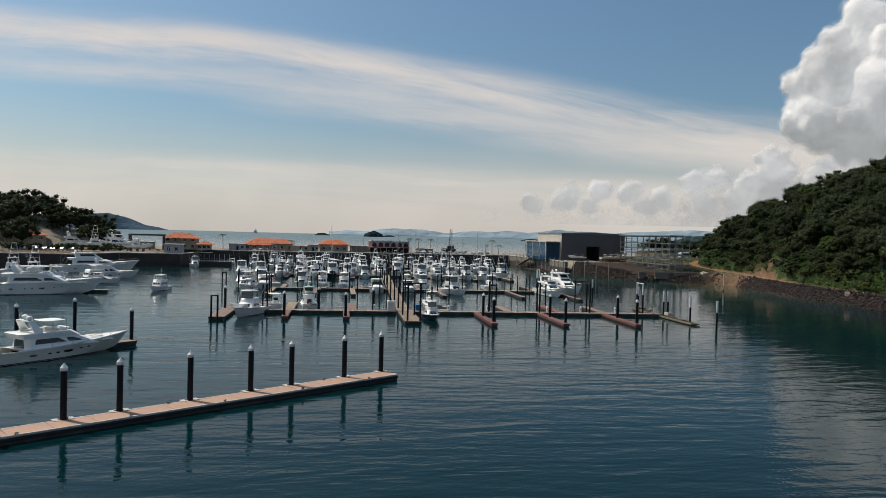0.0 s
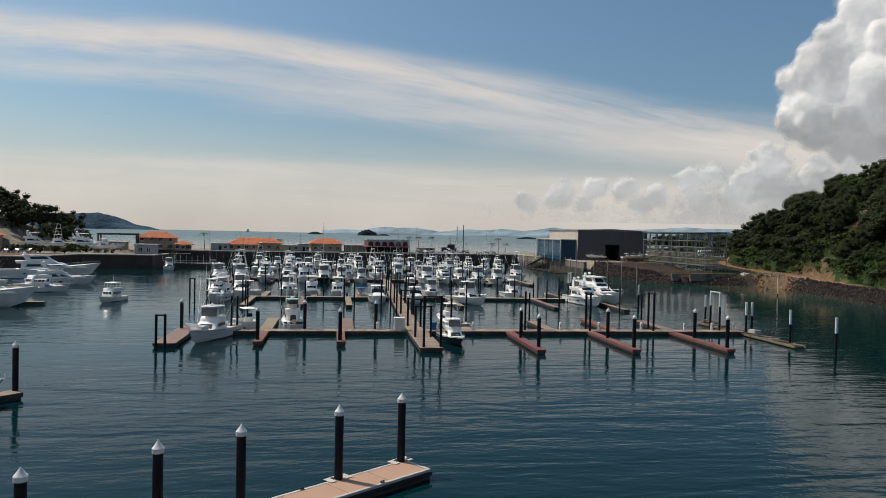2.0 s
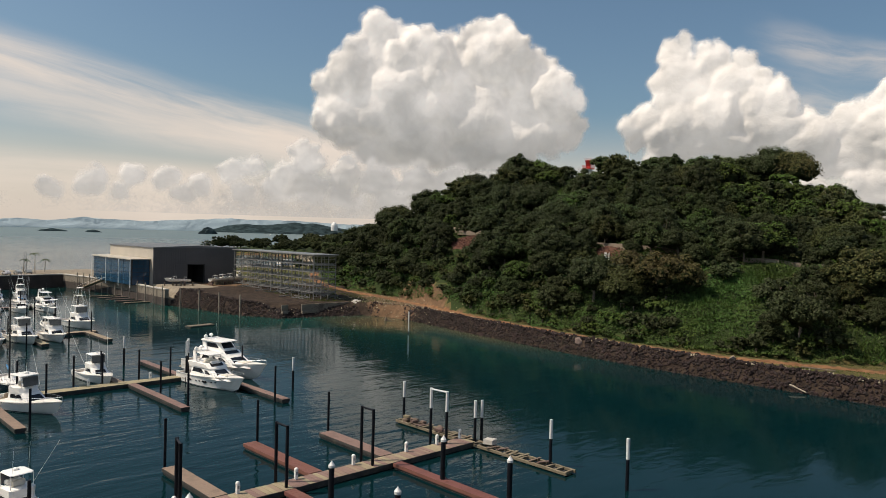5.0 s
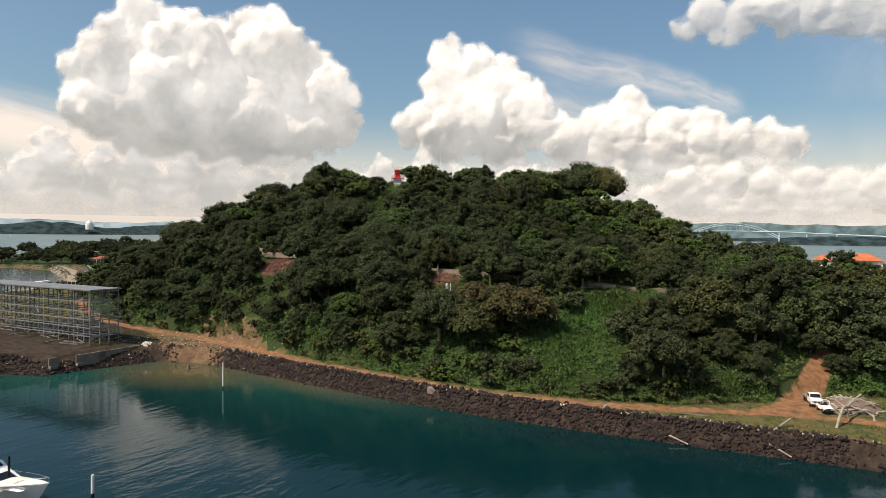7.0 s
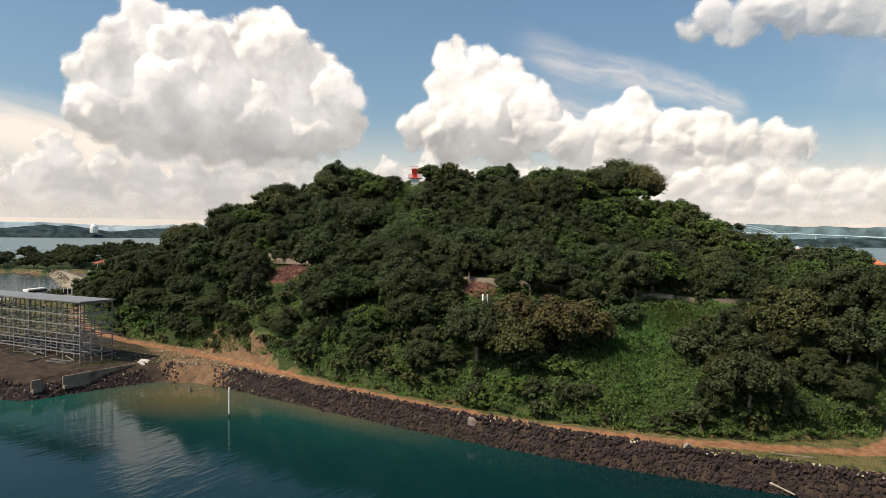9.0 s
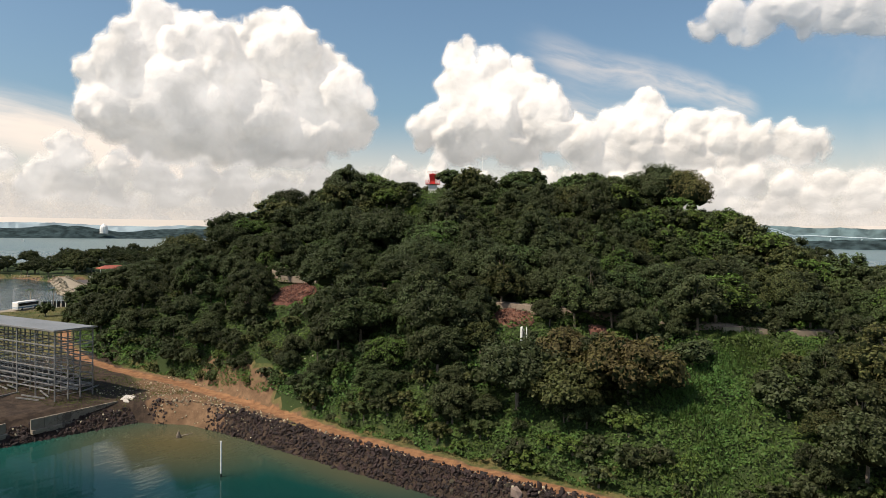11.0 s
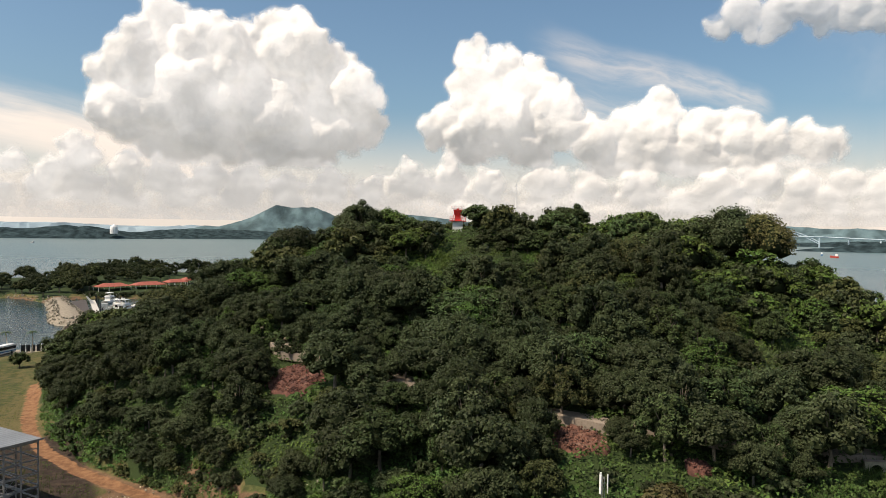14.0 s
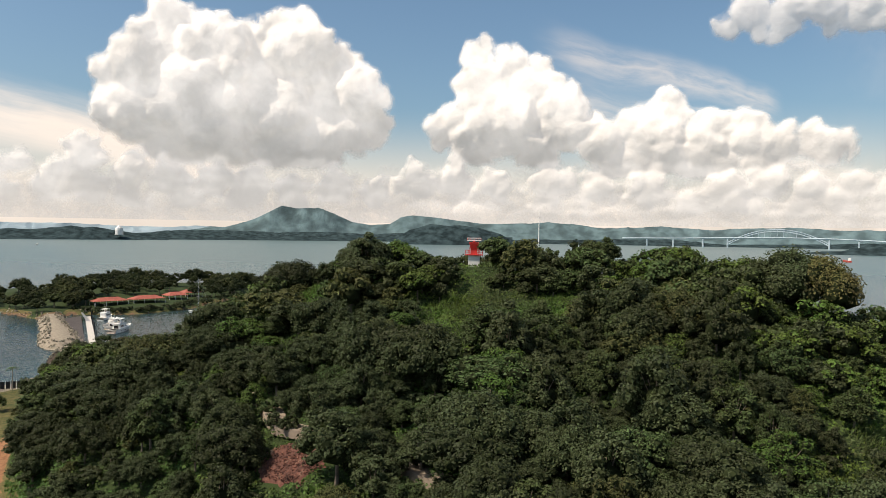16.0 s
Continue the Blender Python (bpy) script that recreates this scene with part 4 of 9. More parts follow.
def slab(name, owner, y0, y1, w, z, th=0.09, mat=None, r=0.35, arch=0.06):
    rg = lambda e, zz: [(-w / 2 + r - e, y0 + e, zz), (w / 2 - r + e, y0 + e, zz), (w / 2 - e, y0 + r, zz), (w / 2 - e, y1 - r, zz), (w / 2 - r, y1 - e, zz), (-w / 2 + r, y1 - e, zz), (-w / 2 + e, y1 - r, zz), (-w / 2 + e, y0 + r, zz)]
    return part(name, MB().loft([rg(0.06, z), rg(0.0, z + th * 0.4), rg(0.05, z + th), [(x * 0.5, (y0 + y1) / 2 + (y - (y0 + y1) / 2) * 0.6, z + th + arch) for x, y, _ in rg(0.05, 0)]]), mat or GELCOAT, owner, smooth=True)


def hull_set(b, L, B, F, mat=None, stripe=True, cockpit=4, drop=0.35, n=15, **kw):
    mb, rs = hull_mesh(L, B, F, mat, n=n, **kw)
    part("hull", mb, mat or GELCOAT, b, smooth=True)
    part("foredeck", deck_strip(rs, cockpit, n - 1, 0.03), NONSKID if mat is None else GELCOAT, b, smooth=True)
    part("cockpit_floor", deck_strip(rs, 0, cockpit, F * 0.55), TEAK, b)
    part("transom_coaming", MB().box(-rs[0][3][2] + 0.06, rs[0][3][2] - 0.06, rs[0][3][0], rs[0][3][0] + 0.25, F * 0.35, rs[0][3][1], 0.04), GELCOAT, b)
    around = [(-(st[3][2] + 0.01), st[3][0], st[3][1] - 0.12) for st in rs] + [(st[3][2] + 0.01, st[3][0], st[3][1] - 0.12) for st in rs[::-1]]
    part("rub_rail", MB().path(around, 0.035, 5), STEEL if mat is None else WHITEPIPE, b)
    if stripe:
        st = MB()
        for s in (-1, 1):
            rows = []
            for k in rs[:-2]:
                (y1, z1, x1), (y2, z2, x2) = k[1], k[2]
                f = lambda z: (s * (x1 + (x2 - x1) * max(0, (z - z1)) / (z2 - z1) + 0.012), y1 + (y2 - y1) * max(0, (z - z1)) / (z2 - z1), max(z, z1))
                rows.append([f(0.02), f(0.14)])
            st.loft(rows, False, False, 0, closed=False)
        part("boot_stripe", st, BOOT, b)
    return rs


def sportfisher(L=14.0, tower=True, mat=None, canvas=None):
    B, F = L * 0.315, L * 0.088
    b = thing("sportfishing_boat", "white sportfishing boat with flybridge%s moored in its berth" % (" and tall tuna tower" if tower else ""), "boat", "moored boats")
    rs = hull_set(b, L, B, F, mat, cockpit=4)
    zs = F * 1.06
    mb, fc = house(-L * 0.17, L * 0.19, B * 0.70, zs - 0.08, zs + 1.12, 1.15, 0.05, 0.16, 0.35)
    cab = part("cabin", mb, GELCOAT, b, smooth=True)
    windows(cab, fc, [("front", 0.05, 0.95, 0.30, 0.80, 0.02), ("left", 0.12, 0.86, 0.45, 0.85, 0.03), ("right", 0.12, 0.86, 0.45, 0.85, 0.03), ("back", 0.2, 0.8, 0.1, 0.85, 0.0)])
    zf = zs + 1.16
    mb, fc = house(-L * 0.16, L * 0.06, B * 0.64, zf - 0.1, zf + 0.62, 0.5, 0.0, -0.05, 0.35, 0.0)
    part("flybridge", mb, GELCOAT, b, smooth=True)
    part("helm_console", MB().box(-0.75, 0.75, L * 0.0, L * 0.045, zf + 0.7, zf + 1.15, 0.08), GELCOAT, b)
    part("helm_seat", MB().box(-0.7, 0.7, -L * 0.075, -L * 0.04, zf + 0.65, zf + 1.25, 0.1), CUSHION, b)
    zt = zf + 1.98
    slab("hardtop", b, -L * 0.15, L * 0.06, B * 0.60, zt, 0.1, canvas)
    posts(b, [(sx * B * 0.28, sy * L) for sx in (-1, 1) for sy in (-0.13, 0.04)], zf + 0.5, zt + 0.05, 0.035)
    part("enclosure", pane(((-B * 0.25, L * 0.052, zf + 0.62), (B * 0.25, L * 0.052, zf + 0.62), (B * 0.26, L * 0.042, zt), (-B * 0.26, L * 0.042, zt)), 0, 1, 0.05, 0.9, 0.01), material_clear(), b, "clear vinyl screen")
    if tower:
        z2 = zt + 2.3
        mb = MB()
        for sx in (-1, 1):
            for sy, ty in ((-0.13, -0.075), (0.06, 0.02)):
                mb.tube((sx * B * 0.36, sy * L, zf + 0.5), (sx * B * 0.14, ty * L, z2 + 0.9), 0.03, 0.03, 5)
            mb.tube((sx * B * 0.25, -0.10 * L, zt + 1.1), (sx * B * 0.25, 0.042 * L, zt + 1.1), 0.02, 0.02, 5)
            mb.tube((sx * B * 0.36, 0.06 * L, zf + 0.7), (sx * B * 0.2, -0.09 * L, zt + 1.9), 0.02, 0.02, 5)
        for k in range(7):
            mb.tube((-B * 0.33 + k * 0.09, -L * 0.12 + k * 0.08, zf + 0.9 + k * 0.5), (-B * 0.33 + k * 0.09 + 0.4, -L * 0.12 + k * 0.08, zf + 0.9 + k * 0.5), 0.016, 0.016, 5)
        part("tuna_tower", mb, WHITEPIPE, b, "white pipe tower frame")
        slab("tower_platform", b, -L * 0.085, L * 0.03, B * 0.34, z2, 0.06, CANVAS, 0.2, 0.0)
        slab("tower_sunshade", b, -L * 0.08, L * 0.025, B * 0.32, z2 + 1.6, 0.05, CANVAS, 0.2, 0.05)
        posts(b, [(sx * B * 0.13, sy * L) for sx in (-1, 1) for sy in (-0.07, 0.015)], z2, z2 + 1.62, 0.02)
    for s in (-1, 1):
        part("outrigger", MB().tube((s * B * 0.42, L * 0.02, zs + 0.9), (s * B * 0.72, -L * 0.26, zs + L * 0.50), 0.035, 0.012, 5), WHITEPIPE, b)
    part("antenna", MB().tube((B * 0.2, -L * 0.1, zt), (B * 0.2, -L * 0.12, zt + 3.2), 0.015, 0.008, 4).tube((-B * 0.2, -L * 0.1, zt), (-B * 0.2, -L * 0.12, zt + 2.6), 0.015, 0.008, 4), WHITEPIPE, b)
    part("radar_dome", MB().lathe([(0.28, zt + 0.16), (0.31, zt + 0.25), (0.26, zt + 0.36), (0.08, zt + 0.42)], 12, (0, -L * 0.02, 0)), GELCOAT, b, smooth=True)
    part("fighting_chair", MB().tube((0, -L * 0.33, F * 0.5), (0, -L * 0.33, F * 0.95), 0.08, 0.08, 8).box(-0.28, 0.28, -L * 0.33 - 0.25, -L * 0.33 + 0.25, F * 0.95, F * 1.03, 0.03).box(-0.28, 0.28, -L * 0.33 + 0.2, -L * 0.33 + 0.27, F * 1.0, F * 1.5, 0.03), TEAK, b)
    rail(b, rs, 8, 14, 0.5)
    return b


_clear = []


def material_clear():
    if not _clear:
        _clear.append(material("hazy_clear_vinyl", (0.10, 0.11, 0.115), 0.12, 0.2, 1, 8))
    return _clear[0]


def motor_yacht(L=19.0, decks=1, top="hardtop", mat=None, label="white flybridge motor yacht with dark swept windows moored in its berth"):
    B, F = L * 0.255, L * 0.095
    b = thing("motor_yacht", label, "yacht", "moored yachts")
    rs = hull_set(b, L, B, F, mat, cockpit=3, rake=0.14)
    zs = F * 1.1
    for s in (-1, 1):
        for k, (u, w, h) in enumerate(((0.30, 0.9, 0.30), (0.42, 0.45, 0.2), (0.48, 0.45, 0.2), (0.56, 1.2, 0.42), (0.66, 0.4, 0.18), (0.72, 0.4, 0.18))):
            i = int(u * 14)
            f = u * 14 - i
            (ya, za, xa), (yb, zb, xb) = rs[i][2], rs[i + 1][2]
            x, y, z = xa + (xb - xa) * f, ya + (yb - ya) * f, za + (zb - za) * f
            slope = math.atan2(xb - xa, yb - ya)
            port = MB().lathe([(1.0, -0.03), (1.0, 0.035), (0.9, 0.045)], 12)
            part("porthole", port, GLASS, b, m=Matrix.Translation((s * (x + 0.01), y, z)) @ Matrix.Rotation(-s * slope, 4, "Z") @ Matrix.Rotation(radians(s * 84), 4, "Y") @ Matrix.Diagonal((h / 2, w / 2, 1, 1)))
    mb, fc = house(-L * 0.27, L * 0.23, B * 0.84, zs - 0.1, zs + 1.35, 1.75, 0.0, 0.16, 0.4)
    cab = part("saloon", mb, GELCOAT, b, smooth=True)
    windows(cab, fc, [("front", 0.06, 0.94, 0.15, 0.88, 0.02), ("left", 0.06, 0.60, 0.40, 0.86, 0.05), ("right", 0.06, 0.60, 0.40, 0.86, 0.05), ("left", 0.64, 0.90, 0.42, 0.80, 0.06), ("right", 0.64, 0.90, 0.42, 0.80, 0.06), ("back", 0.12, 0.88, 0.05, 0.85, 0.0)])
    part("coachroof", house(L * 0.08, L * 0.36, B * 0.60, zs + 0.02, zs + 0.55, 2.2, 0.0, 0.4, 0.4)[0], GELCOAT, b, smooth=True)
    part("sunpad", MB().box(-B * 0.2, B * 0.2, L * 0.2, L * 0.28, zs + 0.5, zs + 0.66, 0.06), CUSHION, b)
    zf = zs + 1.38
    mb, fc = house(-L * 0.31, L * 0.09, B * 0.80, zf - 0.06, zf + 0.62, 1.4, -0.3, -0.08, 0.4, 0.0)
    part("flybridge", mb, GELCOAT, b, smooth=True)
    part("flybridge_screen", pane(fc["front"], 0.08, 0.92, 0.5, 1.25, 0.02, 0.03), GLASS, b)
    part("helm_console", MB().box(-B * 0.2, B * 0.2, L * 0.0, L * 0.035, zf + 0.55, zf + 1.0, 0.1), GELCOAT, b)
    part("seating", MB().box(-B * 0.3, B * 0.3, -L * 0.09, -L * 0.045, zf + 0.55, zf + 1.0, 0.12).box(-B * 0.3, -B * 0.16, -L * 0.22, -L * 0.09, zf + 0.55, zf + 0.9, 0.1), CUSHION, b)
    if decks > 1:
        mb, fc = house(-L * 0.22, L * 0.04, B * 0.66, zf + 0.55, zf + 2.0, 1.0, 0.1, 0.12, 0.35)
        up = part("upper_saloon", mb, GELCOAT, b, smooth=True)
        windows(up, fc, [("front", 0.05, 0.95, 0.35, 0.9, 0.02), ("left", 0.05, 0.93, 0.4, 0.88, 0.03), ("right", 0.05, 0.93, 0.4, 0.88, 0.03)])
        zt = zf + 2.05
        slab("hardtop", b, -L * 0.27, L * 0.02, B * 0.74, zt, 0.12)
    else:
        zt = zf + 2.0
        if top == "hardtop":
            slab("hardtop", b, -L * 0.19, L * 0.045, B * 0.66, zt, 0.12)
        else:
            slab("bimini", b, -L * 0.15, L * 0.0, B * 0.6, zt, 0.05, CANVAS)
        posts(b, [(sx * B * 0.27, sy * L) for sx in (-1, 1) for sy in (-0.15, 0.0)], zf + 0.5, zt + 0.05, 0.035, mat=STEEL)
    arch = MB()
    for s in (-1, 1):
        arch.loft([[(s * B * 0.38, -L * 0.21, zf + 0.3), (s * B * 0.34, -L * 0.21, zf + 0.3), (s * B * 0.34, -L * 0.15, zf + 0.3), (s * B * 0.38, -L * 0.15, zf + 0.3)],
                   [(s * B * 0.31, -L * 0.255, zt + 0.15), (s * B * 0.27, -L * 0.255, zt + 0.15), (s * B * 0.27, -L * 0.215, zt + 0.15), (s * B * 0.31, -L * 0.215, zt + 0.15)]])
    arch.box(-B * 0.31, B * 0.31, -L * 0.255, -L * 0.215, zt + 0.1, zt + 0.25, 0.04)
    part("radar_arch", arch, GELCOAT, b)
    part("radar_dome", MB().lathe([(0.05, zt + 0.2), (0.1, zt + 0.55), (0.34, zt + 0.6), (0.36, zt + 0.78), (0.25, zt + 0.95), (0.06, zt + 1.02)], 12, (0, -L * 0.235, 0)), GELCOAT, b, smooth=True)
    part("satellite_dome", MB().lathe([(0.08, zt + 0.2), (0.3, zt + 0.35), (0.33, zt + 0.6), (0.2, zt + 0.82), (0.04, zt + 0.88)], 12, (B * 0.22, -L * 0.235, 0)), GELCOAT, b, smooth=True)
    part("antenna", MB().tube((-B * 0.25, -L * 0.23, zt + 0.2), (-B * 0.27, -L * 0.26, zt + 3.0), 0.016, 0.008, 4), WHITEPIPE, b)
    part("swim_platform", MB().box(-B * 0.43, B * 0.43, -L * 0.5 - 0.9, -L * 0.5 + 0.05, 0.28, 0.42, 0.05), TEAK, b)
    for s in (-1, 1):
        st = MB()
        for k in range(4):
            st.box(s * B * 0.36 - 0.3, s * B * 0.36 + 0.3, -L * 0.5 - 0.05 + k * 0.22, -L * 0.5 + 0.18 + k * 0.22, 0.42, 0.62 + k * 0.25, 0.02)
        part("boarding_steps", st, TEAK, b)
    rail(b, rs, 6, 14, 0.6)
    return b


def trawler(L=12.0):
    B, F = L * 0.33, L * 0.10
    b = thing("trawler_yacht", "white pilothouse motor boat with an upper deck canopy, moored", "boat", "moored boats")
    rs = hull_set(b, L, B, F, None, cockpit=3)
    zs = F * 1.08
    mb, fc = house(-L * 0.26, L * 0.2, B * 0.8, zs - 0.08, zs + 1.75, 0.3, 0.02, 0.05, 0.25)
    cab = part("pilothouse", mb, GELCOAT, b, smooth=True)
    for key in ("left", "right"):
        windows(cab, fc, [(key, 0.06 + 0.225 * i, 0.24 + 0.225 * i, 0.48, 0.86, 0.0) for i in range(4)])
    windows(cab, fc, [("front", 0.03 + 0.325 * i, 0.31 + 0.325 * i, 0.5, 0.88, 0.0) for i in range(3)])
    zf = zs + 1.8
    part("upper_deck", house(-L * 0.28, L * 0.14, B * 0.82, zf, zf + 0.6, 0.4, 0.0, -0.05, 0.3, 0.0)[0], GELCOAT, b, smooth=True)
    slab("canopy", b, -L * 0.24, L * 0.1, B * 0.78, zf + 2.0, 0.08, CANVAS)
    posts(b, [(sx * B * 0.34, sy * L) for sx in (-1, 1) for sy in (-0.2, -0.05, 0.07)], zf + 0.5, zf + 2.03, 0.03)
    part("helm_seat", MB().box(-0.6, 0.6, -L * 0.04, 0.1, zf + 0.55, zf + 1.2, 0.1), CUSHION, b)
    part("mast", MB().tube((0, -L * 0.1, zf + 2.05), (0, -L * 0.12, zf + 4.2), 0.05, 0.03, 6).tube((-0.5, -L * 0.115, zf + 3.4), (0.5, -L * 0.115, zf + 3.4), 0.02, 0.02, 4), WHITEPIPE, b)
    rail(b, rs, 6, 14, 0.7)
    return b


def express(L=10.5, mat=None):
    B, F = L * 0.32, L * 0.10
    b = thing("express_cruiser", "white express cruiser with a low cabin and radar arch, moored", "boat", "moored boats")
    rs = hull_set(b, L, B, F, mat, cockpit=5)
    zs = F * 1.15
    mb, fc = house(-L * 0.08, L * 0.28, B * 0.72, zs - 0.08, zs + 0.6, 2.0, 0.0, 0.3, 0.35)
    cab = part("cabin", mb, GELCOAT, b, smooth=True)
    windows(cab, fc, [("left", 0.1, 0.8, 0.3, 0.75, 0.08), ("right", 0.1, 0.8, 0.3, 0.75, 0.08)])
    part("windscreen", pane(((-B * 0.36, L * 0.08, zs + 0.4), (B * 0.36, L * 0.08, zs + 0.4), (B * 0.32, L * 0.0, zs + 1.15), (-B * 0.32, L * 0.0, zs + 1.15)), 0, 1, 0, 1, 0.02), GLASS, b)
    slab("hardtop", b, -L * 0.22, L * 0.02, B * 0.76, zs + 1.75, 0.09)
    posts(b, [(sx * B * 0.34, sy * L) for sx in (-1, 1) for sy in (-0.2, -0.01)], zs * 0.8, zs + 1.78, 0.04)
    part("helm_seat", MB().box(-0.9, 0.9, -L * 0.1, -L * 0.05, zs * 0.6, zs + 0.35, 0.1), CUSHION, b)
    part("lounge_seat", MB().box(-B * 0.36, B * 0.36, -L * 0.46, -L * 0.4, F * 0.45, F * 0.95, 0.1), CUSHION, b)
    part("antenna", MB().tube((0.5, -L * 0.15, zs + 1.8), (0.5, -L * 0.18, zs + 4.0), 0.014, 0.008, 4), WHITEPIPE, b)
    rail(b, rs, 7, 14, 0.5)
    return b


def console_boat(L=8.0, canvas=None, mat=None):
    B, F = L * 0.31, L * 0.095
    b = thing("centre_console_boat", "small open centre console boat with a T-top and outboards", "boat", "moored boats")
    rs = hull_set(b, L, B, F, mat, cockpit=12, stripe=True)
    part("console", MB().box(-0.45, 0.45, -0.3, 0.7, F * 0.4, F + 0.75, 0.1), GELCOAT, b)
    part("windscreen", pane(((-0.42, 0.72, F + 0.7), (0.42, 0.72, F + 0.7), (0.36, 0.5, F + 1.15), (-0.36, 0.5, F + 1.15)), 0, 1, 0, 1, 0.015), GLASS, b)
    part("leaning_post", MB().box(-0.45, 0.45, -1.2, -0.8, F * 0.4, F + 0.4, 0.08), CUSHION, b)
    slab("t_top", b, -1.5, 1.0, B * 0.72, F + 1.75, 0.07, canvas or CANVAS)
    posts(b, [(sx * 0.5, sy) for sx in (-1, 1) for sy in (-0.9, 0.5)], F * 0.5, F + 1.78, 0.03, mat=STEEL)
    for s in (-0.4, 0.4):
        part("outboard_motor", MB().box(s - 0.2, s + 0.2, -L / 2 - 0.6, -L / 2 - 0.05, F * 0.75, F * 0.75 + 0.65, 0.09).box(s - 0.09, s + 0.09, -L / 2 - 0.45, -L / 2 - 0.2, -0.5, F * 0.8, 0.03), OUTBOARD, b)
    part("bow_cushion", MB().box(-B * 0.22, B * 0.22, L * 0.18, L * 0.3, F * 0.6, F * 0.95, 0.08), CUSHION, b)
    return b


def sail_yacht(L=13.0, dark=False, h=None):
    B, F = L * 0.28, L * 0.085
    b = thing("sailing_yacht", "sailing yacht with a tall bare mast and furled sail, moored", "sailboat", "moored boats")
    rs = hull_set(b, L, B, F, NAVY if dark else None, cockpit=4, rake=0.09)
    zs = F * 1.05
    mb, fc = house(-L * 0.12, L * 0.2, B * 0.55, zs - 0.05, zs + 0.5, 1.2, 0.0, 0.3, 0.3)
    cab = part("coachroof", mb, GELCOAT, b, smooth=True)
    windows(cab, fc, [("left", 0.1, 0.85, 0.3, 0.7, 0.03), ("right", 0.1, 0.85, 0.3, 0.7, 0.03)])
    h = h or L * 1.3
    m_mat = OUTBOARD if dark else STEEL
    part("mast", MB().tube((0, L * 0.08, zs), (0, L * 0.07, zs + h), 0.13 if dark else 0.10, 0.08 if dark else 0.06, 8), m_mat, b)
    part("boom", MB().tube((0, L * 0.07, zs + 1.5), (0, -L * 0.3, zs + 1.6), 0.08, 0.07, 6), m_mat, b)
    part("furled_sail", MB().tube((0, L * 0.05, zs + 1.66), (0, -L * 0.28, zs + 1.74), 0.16, 0.12, 7), BLUECANVAS, b)
    rig = MB()
    for x, y in ((0, L * 0.5), (0, -L * 0.48), (B * 0.42, L * 0.06), (-B * 0.42, L * 0.06)):
        rig.tube((x, y, zs), (0, L * 0.07, zs + h * 0.97), 0.014, 0.014, 4)
    for z in (0.45, 0.72):
        rig.tube((-B * 0.28, L * 0.07, zs + h * z), (B * 0.28, L * 0.07, zs + h * z), 0.025, 0.025, 4)
    part("rigging", rig, m_mat, b)
    rail(b, rs, 2, 14, 0.6)
    return b


rnd = random.Random(11)
proto = {
    "tower": sportfisher(14.0, True), "sport": sportfisher(12.5, False), "teal": sportfisher(10.5, True, None, TEALCANVAS), "dark": sportfisher(13.0, False, NAVY),
    "yacht": motor_yacht(15.0), "trawl": trawler(11.5), "express": express(10.5), "skiff": console_boat(7.0, BLUECANVAS), "console": console_boat(8.5), "sail": sail_yacht(12.0),
}
used = set()


def moor(kind, x, y, a, s=1.0, label=""):
    """Puts a boat of one kind in its berth: a is the turn of its bow from +y, s its size."""
    y = float(steps(y, [(0, 0), (150, 150), (190, 191.3), (240, 243.5), (290, 297), (340, 354)]))
    m = pose(x, y, 0, 0, 0, a) @ Matrix.Diagonal((s, s, s, 1))
    ob = proto[kind]
    if kind not in used:
        used.add(kind)
        ob.matrix_basis = m
    else:
        ob = copy_thing(ob, pose(x, y, 0, 0, 0, a))
        ob.scale = (s, s, s)
    if label:
        tagged(ob, label)
    return ob


SOUTH = 180
# the first row
moor("tower", -15.9, 132.0, SOUTH - 14, 0.94, "large white sportfishing boat with tuna tower and dinghy on its bow")
dinghy = thing("dinghy", "small white dinghy stowed upright on a foredeck", "dinghy", m=pose(-17.2, 127.9, 1.75, 0, 0, 60))
part("hull", hull_mesh(3.2, 1.5, 0.42, None, draft=0.2)[0], GELCOAT, dinghy, smooth=True)
part("seat", MB().box(-0.6, 0.6, -0.3, 0.05, 0.22, 0.34, 0.03).box(-0.6, 0.6, -1.2, -0.9, 0.22, 0.34, 0.03), CREAM, dinghy)
moor("console", -12.3, 143.0, SOUTH + 20, 1.1)
moor("teal", -6.0, 144.6, 8, 1.0, "pale teal sportfishing boat with a tower, stern to the walkway")
moor("dark", 16.2, 127.8, SOUTH + 4, 0.72, "small workboat with dark hull and white cabin beside the main pier")
moor("sport", 18.3, 145.5, 12, 0.82)
# second row, either side of the walkway
for kind, x, y, a, s in (("yacht", -22.6, 183.0, SOUTH - 6, 0.95), ("sport", -25.5, 196.5, SOUTH - 5, 1.0), ("dark", -21.0, 203.0, SOUTH, 0.95), ("express", -18.9, 192.5, SOUTH - 14, 1.15), ("tower", -10.0, 198.5, SOUTH, 0.95),
                         ("trawl", -4.7, 197.6, SOUTH, 0.85), ("trawl", 1.1, 197.2, SOUTH, 0.82), ("skiff", 6.6, 193.5, SOUTH + 90, 0.9), ("express", 9.3, 183.0, SOUTH, 1.15), ("express", 17.2, 184.0, SOUTH, 1.05),
                         ("sport", 22.6, 198.3, SOUTH + 4, 0.9), ("sport", 28.3, 182.6, SOUTH + 22, 1.05), ("sport", 41.2, 195.5, SOUTH + 2, 0.95)):
    moor(kind, x, y - 1.3, a, s)
